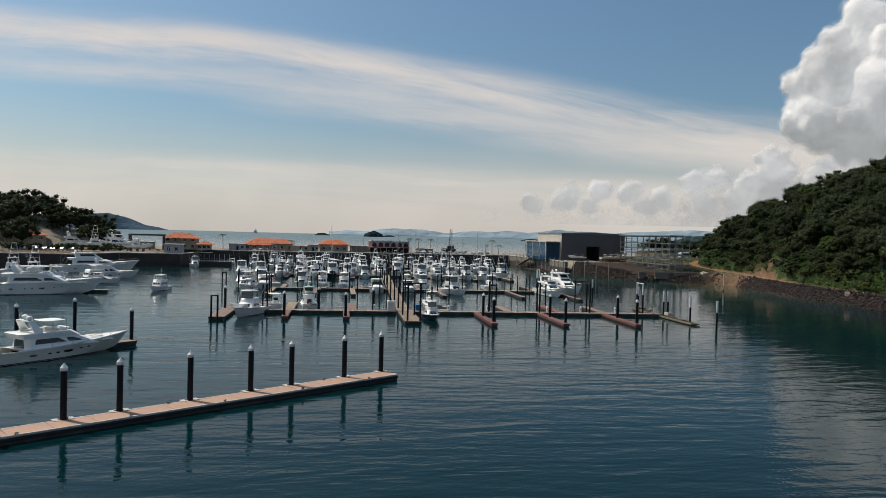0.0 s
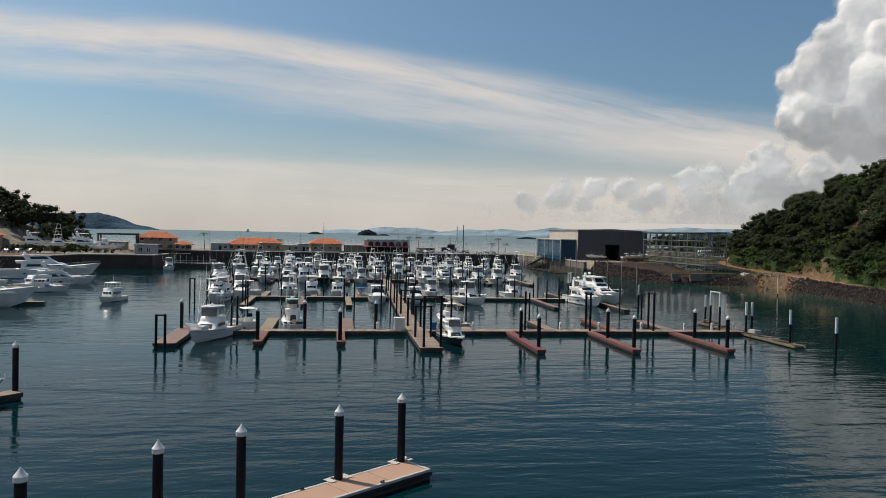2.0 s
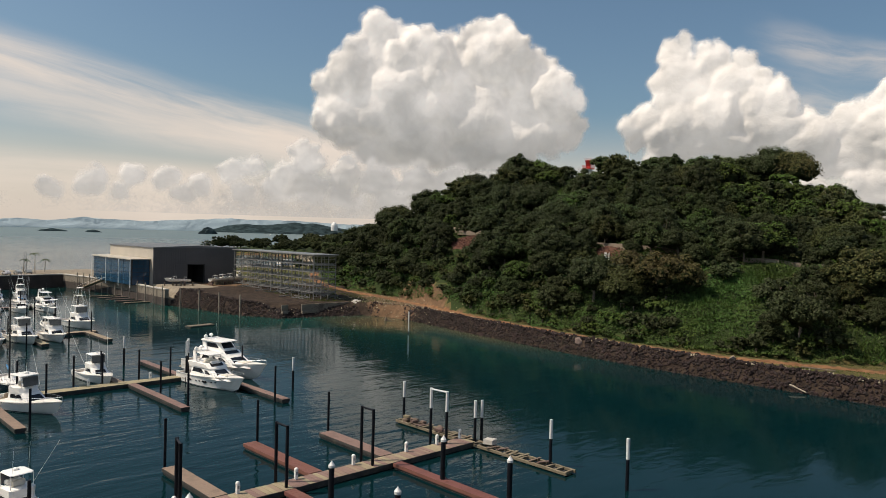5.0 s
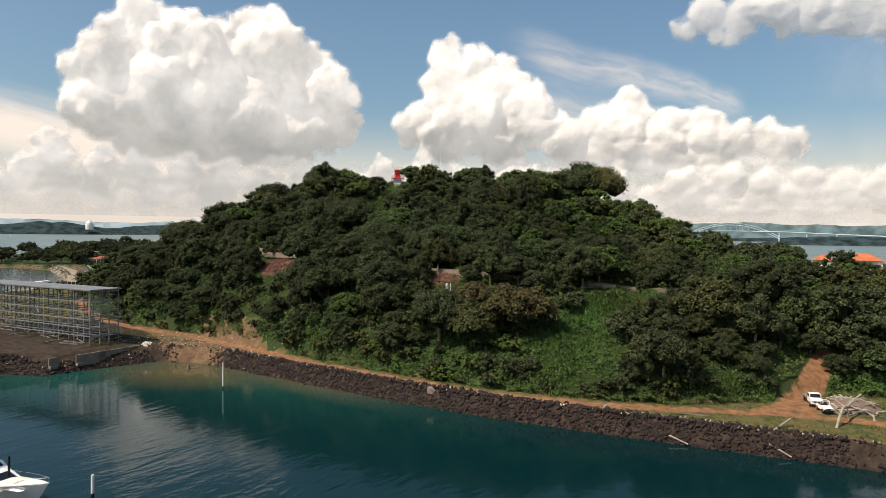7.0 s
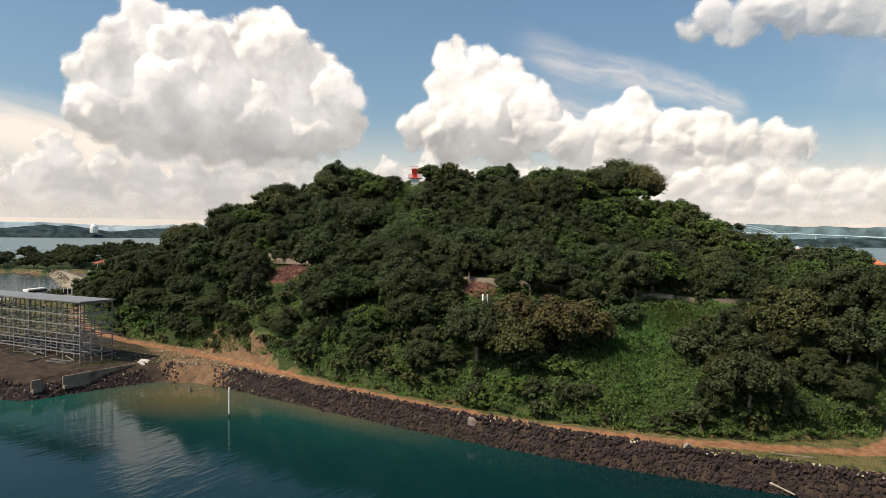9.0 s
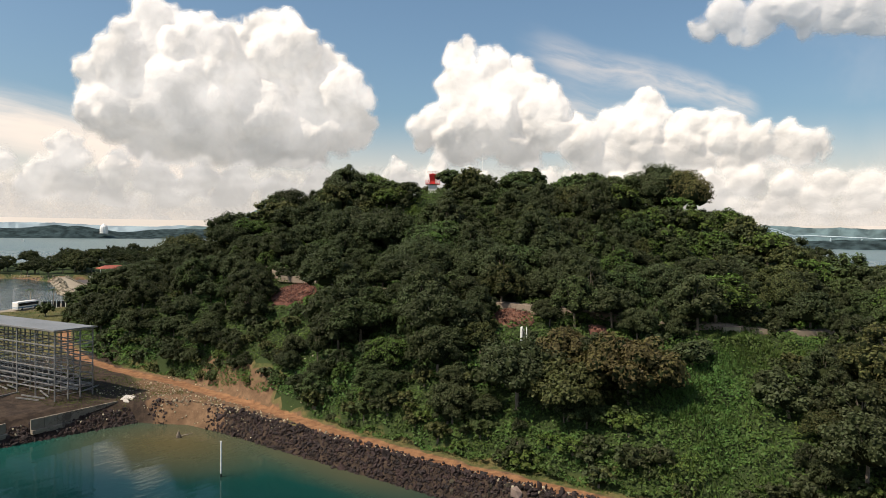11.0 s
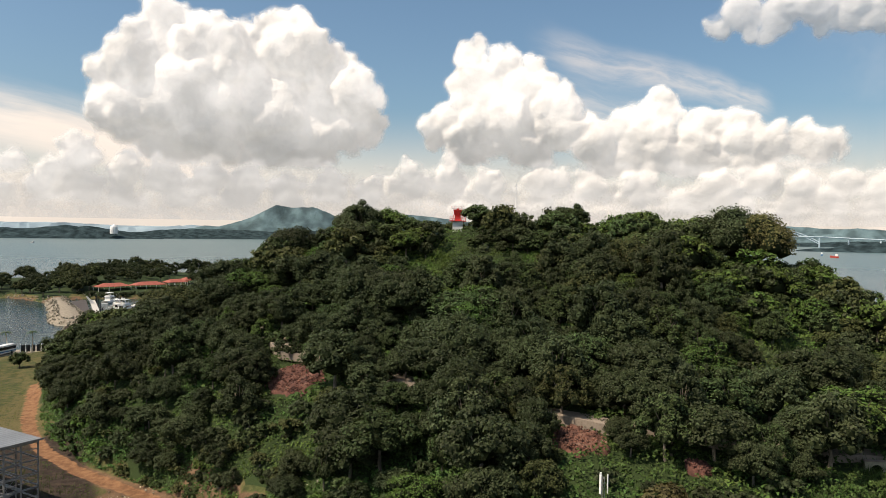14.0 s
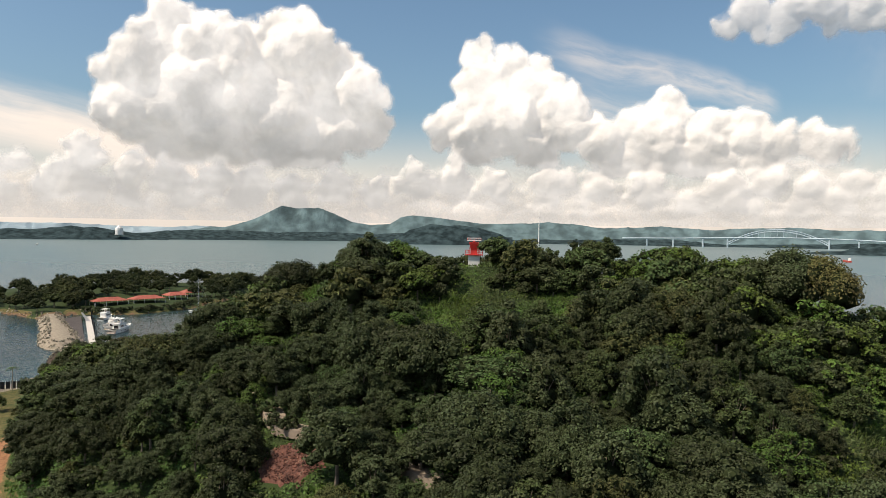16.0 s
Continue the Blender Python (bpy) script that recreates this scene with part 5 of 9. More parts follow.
# third row at the walkway beyond, both sides
kinds = ["sport", "tower", "yacht", "express", "trawl", "dark", "tower", "sport", "express", "tower", "yacht", "sport"]
spot_x = [-31.5, -25.5, -19.0, -13.0, -8.0, -2.6, 2.4, 8.0, 22.0, 27.0, 32.2, 37.0, 42.4, 48.0]
for i, x in enumerate(spot_x):
    moor(kinds[i % 12], x, 238.5 + rnd.uniform(-1.5, 1.0), SOUTH + rnd.uniform(-5, 5), rnd.uniform(0.95, 1.14))
for i in range(15):
    moor(kinds[(i * 5 + 3) % 12], -33 + i * 6.3 + rnd.uniform(-0.6, 0.6) + (3 if i > 6 else 0), 254.5 + rnd.uniform(-1, 1), (SOUTH if rnd.random() < 0.6 else 0) + rnd.uniform(-5, 5), rnd.uniform(0.92, 1.12))
for i in range(16):
    moor(kinds[(i * 7 + 1) % 12], -34 + i * 6.2 + rnd.uniform(-0.6, 0.6) + (2 if i > 7 else 0), 290.0 + rnd.uniform(-1.5, 1), SOUTH + rnd.uniform(-4, 4), rnd.uniform(0.85, 1.12))
for i in range(14):
    moor(kinds[(i * 5 + 2) % 12], -36 + i * 7.4 + rnd.uniform(-0.8, 0.8), 309.0 + rnd.uniform(-1.5, 1), SOUTH + rnd.uniform(-6, 6), rnd.uniform(0.85, 1.1))
for i in range(9):
    moor(kinds[(i * 3 + 1) % 12], -30 + i * 12.0 + rnd.uniform(-2, 2), 330 + rnd.uniform(-3, 3), SOUTH + rnd.uniform(-14, 14), rnd.uniform(0.8, 1.1))
for x, y in ((34, 322), (46, 296), (58, 300), (50, 318), (-4, 318), (24, 300)):
    moor("sail", x, y, rnd.uniform(-8, 8) + SOUTH, rnd.uniform(0.9, 1.1))
old_rig = sail_yacht(12.5, True, 15.5)
tagged(old_rig, "old dark-hulled ketch with a tall black mast, moored")
old_rig.matrix_basis = pose(29.6, 197.5, 0, 0, 0, 172)
# the two large yachts
big = motor_yacht(19.0, 2, label="large white twin-deck motor yacht with dark swept windows moored alongside")
big.matrix_basis = pose(59.4, 188.6, 0, 0, 0, SOUTH + 11)
mid_yacht = motor_yacht(16.5, 1, label="sleek white flybridge motor yacht moored beside a larger yacht")
mid_yacht.matrix_basis = pose(53.6, 181.6, 0, 0, 0, SOUTH + 6) @ Matrix.Diagonal((0.95, 0.95, 0.95, 1))
# western berths
near_yacht = motor_yacht(17.0, 1, "bimini", CREAM, "cream open flybridge motor yacht with a white bimini")
near_yacht.matrix_basis = pose(-31.6, 88.6, 0, 0, 0, -41) @ Matrix.Diagonal((1, 1, 0.82, 1))
sport_yacht = motor_yacht(24.0, 1, "hardtop", label="long sleek white motor yacht with black oval ports")
sport_yacht.matrix_basis = pose(-63.5, 168.0, 0, 0, 0, -76)
copy_thing(near_yacht, pose(-73.0, 150.0, 0, 0, 0, -76))
super_yacht = motor_yacht(26.0, 2, label="large white and navy twin-deck superyacht at the western quay")
super_yacht.matrix_basis = pose(-78.0, 248.0, 0, 0, 0, -66)
copy_thing(mid_yacht, pose(-66.0, 222.0, 0, 0, 0, -72))
for kind, x, y, a, s in (("sport", -72, 196, SOUTH - 60, 1.0), ("trawl", -66, 205, SOUTH - 40, 0.9), ("tower", -80, 205, -70, 1.1), ("yacht", -88, 190, -72, 1.1), ("sport", -84, 214, -70, 1.0), ("express", -62, 200, -80, 0.9), ("tower", -96, 230, -70, 1.1), ("sport", -56.0, 287.0, SOUTH + 15, 0.95), ("express", -46.0, 312, SOUTH, 0.8)):
    moor(kind, x, y, a, s)
moor("trawl", -42.6, 180.0, SOUTH - 14, 0.72, "small white cabin cruiser under way in the fairway")

# ---- buildings and quays ----
def quay(name, label, pts, z0, z1, mat, thick=1.2, cap=CONCRETE):
    """A vertical quay wall along a line, its face on the line and its body behind (to the left of the way)."""
    p = thing(name, label, "quay wall", kind="structure")
    for (x0, y0), (x1, y1) in zip(pts, pts[1:]):
        l = math.hypot(x1 - x0, y1 - y0)
        a = math.degrees(math.atan2(y1 - y0, x1 - x0))
        m = pose(x0, y0, 0, 0, 0, a)
        part("face", MB().box(0, l, 0, thick, z0, z1 - 2.6), QUAYSTONE, p, "dark tide-stained wall foot", m=m)
        part("upper_face", MB().box(0, l, 0.04, thick, z1 - 2.6, z1 - 0.25), mat, p, m=m)
        part("coping", MB().box(-0.02, l + 0.02, -0.12, thick, z1 - 0.25, z1 + 0.1, 0.04), cap, p, "pale concrete coping", m=m)
    return p


quay("quay_wall_north", "tall dark tide-stained quay wall with pale coping", [(-66, 355), (-27, 360.5), (30, 369.5), (88.6, 378.5)], -3, 5.0, QUAYSTONE)
quay("quay_wall_west", "dark tide-stained quay wall of the western yard", [(-120, 269), (-92, 269), (-84, 294), (-62, 296), (-60, 312)], -3, 5.0, QUAYSTONE)
east = quay("quay_wall_east", "stained concrete quay wall with fender piles along the boatyard", [(88.6, 378.5), (94, 340), (93.5, 296)], -3, 5.0, QUAYLIGHT)
fender = MB().tube((0, 0, -3), (0, 0, 6.2), 0.16, 0.16, 8).mesh("fender_pile", PALEBARK)
for i in range(17):
    t = i / 16
    x, y = steps(t, [(0, 90.5), (0.35, 94.0), (0.75, 93.5), (1, 99.0)]), steps(t, [(0, 366), (0.35, 340), (0.75, 296), (1, 258)])
    part("fender_pile", fender, None, east, "pale weathered fender pile" if i == 0 else "", m=pose(float(x) - 0.7, float(y), 0, 0, 0, i * 40))
gang = thing("gangway", "sloping timber gangway from the quay down to floats", "gangway", m=pose(90.3, 352, 0, 0, 0, 96))
part("deck", MB().loft([[(-9, -1.1, 5.0), (-9, 1.1, 5.0), (-9, 1.1, 4.8), (-9, -1.1, 4.8)], [(9, -1.1, 0.7), (9, 1.1, 0.7), (9, 1.1, 0.5), (9, -1.1, 0.5)]]), TEAK, gang)
for s in (-1.05, 1.05):
    part("handrail", MB().tube((-9, s, 6.0), (9, s, 1.7), 0.04, 0.04, 6).tube((-9, s, 5.0), (-9, s, 6.0), 0.04, 0.04, 6).tube((9, s, 0.7), (9, s, 1.7), 0.04, 0.04, 6).tube((0, s, 2.8), (0, s, 3.8), 0.04, 0.04, 6), WHITEPIPE, gang)


def hangar():
    h = thing("boat_hangar", "large charcoal boatyard hangar with tan side and blue glass front", "hangar", m=pose(98.3, 317.0, 0))
    W, D, G, T = 29.6, 40.0, 4.6, 16.9
    dx0, dx1 = 11.8, 17.6
    w = part("front_wall", MB().box(0, dx0, 0, 0.4, G, T).box(dx1, W, 0, 0.4, G, T).box(dx0, dx1, 0, 0.4, 11.2, T), CLADDING, h, "charcoal ribbed cladding")
    rib = MB().box(-0.05, 0.05, -0.05, 0.0, G, T).mesh("rib", CLADDING)
    for i in range(37):
        x = 0.4 + i * 0.8
        if not dx0 - 0.3 < x < dx1 + 0.3:
            part("rib", rib, None, w, m=pose(x, 0, 0))
    part("door_opening", MB().box(dx0, dx1, 0.4, 9.0, G, G + 0.05).box(dx0 - 0.4, dx0, 0.4, 9, G, 11.2).box(dx1, dx1 + 0.4, 0.4, 9, G, 11.2).box(dx0, dx1, 9.0, 9.2, G, 11.2), DARKIN, h, "dark open doorway")
    part("door_frame", MB().box(dx0 - 0.25, dx0, -0.06, 0.1, G, 11.45).box(dx1, dx1 + 0.25, -0.06, 0.1, G, 11.45).box(dx0, dx1, -0.06, 0.1, 11.2, 11.45), OUTBOARD, h)
    part("sliding_door", MB().box(dx0 - 4.4, dx0 - 0.3, -0.14, -0.06, G, 11.3, 0.02), CLADDING, h)
    part("side_wall", MB().box(0, 0.4, 0.4, D, 12.6, T).box(0, 0.4, 0.4, 3.0, G, 12.6).box(0, 0.4, D - 1.5, D, G, 12.6), TANCLAD, h, "tan metal side wall")
    part("far_wall", MB().box(W - 0.4, W, 0.4, D, G, T).box(0.4, W - 0.4, D - 0.4, D, G, T), CLADDING, h)
    part("roof", MB().loft([[(-0.3, -0.3, T), (W + 0.3, -0.3, T), (W + 0.3, D + 0.3, T), (-0.3, D + 0.3, T)], [(-0.3, -0.3, T + 0.25), (W + 0.3, -0.3, T + 0.25), (W + 0.3, D + 0.3, T + 0.25), (-0.3, D + 0.3, T + 0.25)], [(W / 2 - 0.5, -0.3, T + 0.9), (W / 2 + 0.5, -0.3, T + 0.9), (W / 2 + 0.5, D + 0.3, T + 0.9), (W / 2 - 0.5, D + 0.3, T + 0.9)]]), ROOFSHEET, h, "pale sheet roof")
    seam = MB().box(-0.05, 0.05, 0, D, 0, 0.08).mesh("roof_seam", ROOFSHEET)
    for i in range(18):
        x = 0.8 + i * (W - 1.6) / 17
        part("roof_seam", seam, None, h, m=pose(x, 0, T + 0.24 + 0.62 * (1 - abs(x - W / 2) / (W / 2))))
    # glazed office strip along the side
    g = part("office_wall", MB().box(-6.0, -5.7, 3.0, D - 1.0, G, 12.9).box(-5.7, 0, D - 1.3, D - 1.0, G, 12.9).box(-5.7, 0, 3.0, 3.3, G, 12.9), OUTBOARD, h, "dark mullioned office front")
    part("office_roof", MB().box(-6.6, 0.0, 2.0, D - 0.4, 12.9, 13.3, 0.05), TANCLAD, h)
    n, m = 16, 6
    pw, ph = (D - 4.6) / n, 8.2 / m
    pn = MB().box(-0.06, 0, 0, pw - 0.12, 0, ph - 0.12).mesh("glass_pane", CURTAIN)
    for i in range(n):
        for j in range(m):
            part("glass_pane", pn, None, g, m=pose(-6.0, 3.3 + i * pw, G + 0.1 + j * ph))
    pn2 = MB().box(0, 1.7, -0.06, 0, 0, ph - 0.12).mesh("glass_pane", CURTAIN)
    for i in range(3):
        for j in range(m):
            part("glass_pane", pn2, None, g, m=pose(-5.6 + i * 1.85, 3.0, G + 0.1 + j * ph))
    for y in (1.6, 12.0, 24.0, 38.0):
        part("column", MB().tube((-6.9, y, G - 0.6), (-6.9, y, 12.9), 0.12, 0.12, 8), GELCOAT, h, "white round column", smooth=True)


hangar()


def storage_rack():
    """The bare steel boat rack beside the hangar."""
    r = thing("steel_boat_rack", "bare galvanised steel boat rack with a sheet roof", "steel frame")
    X, Y = [122.4, 125.0, 127.5, 130.1], [259.0 + i * 6.1 for i in range(9)]
    gz = lambda x, y: float(ground_z(x, y))
    post = MB().box(-0.10, 0.10, -0.10, 0.10, 0, 14.2).mesh("post", GALV)
    for x in X:
        for y in Y:
            z = gz(x, y)
            part("post", post, None, r, m=pose(x, y, 16.8 - 14.2))
    for k, z in enumerate((5.6, 7.6, 9.6, 11.6, 13.8, 16.5)):
        for x in X:
            part("rail", MB().box(x - 0.07, x + 0.07, Y[0], Y[-1], z, z + 0.2), GALV, r)
        for y in Y:
            part("crossbeam", MB().box(X[0], X[-1], y - 0.07, y + 0.07, z - 0.2, z), GALV, r)
    for z in (4.6, 5.8, 7.0, 8.2, 9.4, 10.6, 11.8, 13.0, 14.2, 15.4):
        part("girt", MB().box(X[0], X[-1], Y[0] - 0.2, Y[0] - 0.13, z, z + 0.1), GALV, r)
        part("girt", MB().box(X[0], X[-1], Y[-1] + 0.13, Y[-1] + 0.2, z, z + 0.1), GALV, r)
    for i in (1, 4, 6):
        part("brace", MB().tube((X[-1], Y[i], 4.5), (X[-1], Y[i + 1], 9.6), 0.05, 0.05, 5).tube((X[-1], Y[i + 1], 4.5), (X[-1], Y[i], 9.6), 0.05, 0.05, 5), GALV, r)
        part("brace", MB().tube((X[1], Y[i], 9.6), (X[1], Y[i + 1], 16.4), 0.05, 0.05, 5), GALV, r)
    sheet = MB().loft([[(X[0] - 0.5 + k * 0.31, Y[0] - 0.7, 16.95 + 0.05 * (k % 2)), (X[0] - 0.5 + k * 0.31, Y[-1] + 0.7, 16.95 + 0.05 * (k % 2))] for k in range(28)], False, False, closed=False)
    part("roof_sheet", sheet, ROOFSHEET, r, "corrugated grey roof sheet")
    part("fascia", MB().box(X[0] - 0.55, X[-1] + 0.55, Y[0] - 0.75, Y[0] - 0.68, 16.72, 17.0).box(X[0] - 0.55, X[0] - 0.48, Y[0] - 0.68, Y[-1] + 0.7, 16.72, 17.0), GALV, r)
    rr = random.Random(8)
    for i in range(36):
        x, y = rr.uniform(119, 133), rr.uniform(261, 300)
        mm = pose(x, y, gz(x, y) + 0.15 + rr.uniform(0, 0.5), rr.uniform(-6, 6), rr.uniform(-6, 6), rr.choice((8, 95)) + rr.uniform(-25, 25))
        b = part("steel_beam", MB().box(-2.6, 2.6, -0.1, 0.1, -0.12, -0.08).box(-2.6, 2.6, -0.1, 0.1, 0.08, 0.12).box(-2.6, 2.6, -0.02, 0.02, -0.08, 0.08), GALV, None, m=mm)
        tagged(b, "loose galvanised steel beam lying in the yard", "beam", "loose beams")


storage_rack()

# low concrete retaining walls at the yard's edge
for x0, y0, x1, y1, h in ((112.8, 250.2, 129.4, 250.3, 1.9), (107.2, 251.4, 109.6, 251.8, 1.8)):
    l, a = math.hypot(x1 - x0, y1 - y0), math.degrees(math.atan2(y1 - y0, x1 - x0))
    t = thing("retaining_wall", "low precast concrete retaining wall at the yard edge", "wall", "retaining walls", m=pose(x0, y0, 1.6, 0, 0, a))
    n = max(1, round(l / 2.3))
    for i in range(n):
        part("panel", MB().box(i * l / n, (i + 1) * l / n - 0.06, 0, 0.3, 0, h, 0.03), QUAYLIGHT, t)
    part("footing", MB().box(0, l, -0.5, 0.3, -0.6, 0.12, 0.03), QUAYLIGHT, t)
blk = thing("concrete_block", "toppled pale concrete slab beside the boulders", "slab", m=pose(131.6, 250.6, 3.2, 8, -14, 25))
part("slab", MB().box(-1.3, 1.3, -1.0, 1.0, 0, 0.4, 0.06), CONCRETE, blk)


def arch_wall(x0, x1, z0, z1, n, mat, th=0.4):
    """A wall with n round arches."""
    mb = MB()
    w = (x1 - x0) / n
    for i in range(n):
        c, r = x0 + (i + 0.5) * w, w * 0.36
        zs = z1 - r - 0.5
        arc = [(c - r, z0)] + [(c - r * math.cos(t), zs + r * math.sin(t)) for t in np.linspace(0, math.pi, 9)] + [(c + r, z0)]
        out = [(c - w / 2, z0)] + [(c - w / 2 + w * k / 8, z1) for k in range(9)] + [(c + w / 2, z0)]
        for k in range(10):
            (ax, az), (bx, bz), (cx, cz), (ex, ez) = arc[k], arc[k + 1], out[k + 1], out[k]
            mb.loft([[(ax, 0, az), (bx, 0, bz), (cx, 0, cz), (ex, 0, ez)], [(ax, th, az), (bx, th, bz), (cx, th, cz), (ex, th, ez)]])
    return mb


def red_roof_house(x, y, w, d, zg, h, a=0.0, floors=1, over=1.2, rise=2.4, wall_mat=PLASTER, label="beige waterfront building with a hipped orange tile roof"):
    b = thing("waterfront_house", label, "building", "waterfront buildings", m=pose(x, y, zg, 0, 0, a))
    part("wall", MB().box(-w / 2, w / 2, -d / 2, d / 2, 0, h), wall_mat, b)
    for f in range(floors):
        n = max(3, int(w / 3.2))
        for i in range(n):
            cx = -w / 2 + (i + 0.5) * w / n
            z = 0.9 + f * 3.0
            win = part("window", MB().box(cx - 0.75, cx + 0.75, -d / 2 - 0.03, -d / 2 + 0.1, z, z + 1.3), GLASS, b)
            part("frame", MB().box(cx - 0.85, cx - 0.75, -d / 2 - 0.07, -d / 2, z - 0.1, z + 1.4).box(cx + 0.75, cx + 0.85, -d / 2 - 0.07, -d / 2, z - 0.1, z + 1.4).box(cx - 0.75, cx + 0.75, -d / 2 - 0.07, -d / 2, z + 1.3, z + 1.4).box(cx - 0.75, cx + 0.75, -d / 2 - 0.09, -d / 2, z - 0.1, z), WHITEPIPE, win)
    W, D = w / 2 + over, d / 2 + over
    k = min(W, D) * 0.85
    part("roof", MB().loft([[(-W, -D, h - 0.15), (W, -D, h - 0.15), (W, D, h - 0.15), (-W, D, h - 0.15)], [(-W, -D, h), (W, -D, h), (W, D, h), (-W, D, h)], [(-W + k, -D + k, h + rise), (W - k, -D + k, h + rise), (W - k, D - k, h + rise), (-W + k, D - k, h + rise)]]), TILES, b, "weathered orange tile roof")
    row = MB()
    for i in range(int(2 * W / 0.55)):
        xx = -W + 0.3 + i * 0.55
        t = min(1.0, (W - abs(xx)) / k)
        row.tube((xx, -D, h + 0.03), (xx, -D + k * t, h + rise * t + 0.03), 0.1, 0.1, 5)
    tagged(part("tiling", row, TILES, b), kind="stuff")
    for i in range(int(w / 4) + 1):
        part("veranda_post", MB().box(-w / 2 + i * 4 - 0.12, -w / 2 + i * 4 + 0.12, -D + 0.2, -D + 0.44, 0, h), wall_mat, b)
    return b


red_roof_house(-35.5, 377, 22, 10, 5.0, 3.4, 8, label="long beige waterfront building with an orange tile roof")
red_roof_house(-41, 372, 13, 5, 5.0, 2.7, 8, rise=1.2, label="low veranda with an orange tile roof on the quay")
red_roof_house(-4.0, 381, 14, 9, 5.0, 3.6, 8)
red_roof_house(-75, 360, 15, 11, 5.0, 5.2, 6, floors=2, rise=2.6, label="two-storey beige building with an orange hipped roof")
red_roof_house(-63, 353, 6, 6, 5.0, 2.6, 6, rise=1.5, label="small kiosk with an orange tile roof on the quay")
red_roof_house(-126, 315, 14, 10, 5.0, 5.6, 20, floors=2, rise=2.2, label="beige building with a red tile roof under the western hill")
# pale hotel blocks on the far side of the hill
for hx, hy, hw, hd, ht, hr in ((342, 109.2, 7.5, 8, 22.2, 2.1), (342, 95.5, 13, 11, 22.4, 2.6), (347, 101, 30, 10, 19.6, 2.4)):
    hotel = red_roof_house(hx, hy, hw, hd, 13.6, ht - 13.6, -90, 2, 0.7, hr, CREAM, "tall cream hotel block with a red hipped roof")
    part("plinth", MB().box(-hw / 2 + 0.02, hw / 2 - 0.02, -hd / 2 + 0.02, hd / 2 - 0.02, -12, 0), CREAM, hotel)
# grey harbour office on the quay's corner
office = thing("harbour_office", "small grey two-storey harbour office at the quay edge", "building", m=pose(-66.5, 306.0, 0, 0, 0, 2))
part("wall", MB().box(-3.4, 3.4, -3.0, 3.0, 0.5, 8.2), GREYPLASTER, office)
part("roof", MB().box(-3.7, 3.7, -3.3, 3.3, 8.2, 8.5, 0.05), CONCRETE, office)
for zz in (3.2, 5.9):
    for xx in (-1.5, 1.3):
        win = part("window", MB().box(xx - 0.65, xx + 0.65, -3.04, -2.9, zz, zz + 1.3), GLASS, office)
        part("frame", MB().box(xx - 0.05, xx + 0.05, -3.07, -3.0, zz, zz + 1.3).box(xx - 0.75, xx - 0.65, -3.07, -3.0, zz, zz + 1.3).box(xx + 0.65, xx + 0.75, -3.07, -3.0, zz, zz + 1.3), WHITEPIPE, win)
pon = thing("fuel_pontoon", "long dark pontoon with white railings below the quay", "pontoon", m=pose(-54.0, 312.0, 0, 0, 0, 5))
part("deck", MB().box(-8, 9, -4, 4, -0.6, 1.6, 0.1), QUAYSTONE, pon)
part("shelter_roof", MB().box(-5.5, 1.5, -3, 3, 5.0, 5.2, 0.05), DARKIN, pon)
for i in range(9):
    part("post", MB().tube((-7.5 + i * 2, -3.8, 1.6), (-7.5 + i * 2, -3.8, 4.6), 0.07, 0.07, 6), WHITEPIPE, pon)
part("railing", MB().box(-7.6, 8.6, -3.84, -3.76, 2.6, 2.68).box(-7.6, 8.6, -3.84, -3.76, 2.1, 2.16), WHITEPIPE, pon)
# arcade
arc = thing("arcade_building", "maroon arcade building with a row of round arches", "building", m=pose(25.5, 378.5, 5.0, 0, 0, 8))
part("lower_wall", MB().box(-10, 10, 0.5, 8, 0, 2.6), DARKIN, arc)
part("arched_wall", arch_wall(-10, 10, 2.6, 5.6, 6, PLASTER), GREYPLASTER, arc, "pale wall with six arches")
part("back_wall", MB().box(-10, 10, 1.2, 8, 2.6, 5.5), MAROON, arc, "maroon wall behind the arches")
part("cornice", MB().box(-10.3, 10.3, -0.3, 8.2, 5.6, 6.0, 0.06), GREYPLASTER, arc)
for i in range(9):
    part("finial", MB().box(-9.8 + i * 2.4, -9.3 + i * 2.4, -0.2, 0.2, 6.0, 6.5, 0.05), GREYPLASTER, arc)
part("awning", MB().loft([[(-12, -3.0, 2.5), (10, -3.0, 2.5), (10, 0.4, 3.0), (-12, 0.4, 3.0)], [(-12, -3.0, 2.6), (10, -3.0, 2.6), (10, 0.4, 3.1), (-12, 0.4, 3.1)]]), MAROON, arc)
for i in range(8):
    part("awning_post", MB().tube((-11.5 + i * 3, -2.8, 0), (-11.5 + i * 3, -2.8, 2.5), 0.07, 0.07, 6), WHITEPIPE, arc)
pav = thing("quay_pavilion", "long low grey pavilion with a flat roof on the quay", "building", m=pose(10.5, 380, 5.0, 0, 0, 8))
part("roof", MB().box(-6, 6, -3, 3, 2.9, 3.2, 0.04), GREYPLASTER, pav)
part("wall", MB().box(-5.4, 5.4, 0, 2.8, 0, 2.9), PLASTER, pav)
for i in range(5):
    part("post", MB().tube((-5.4 + i * 2.7, -2.7, 0), (-5.4 + i * 2.7, -2.7, 2.9), 0.09, 0.09, 6), WHITEPIPE, pav)
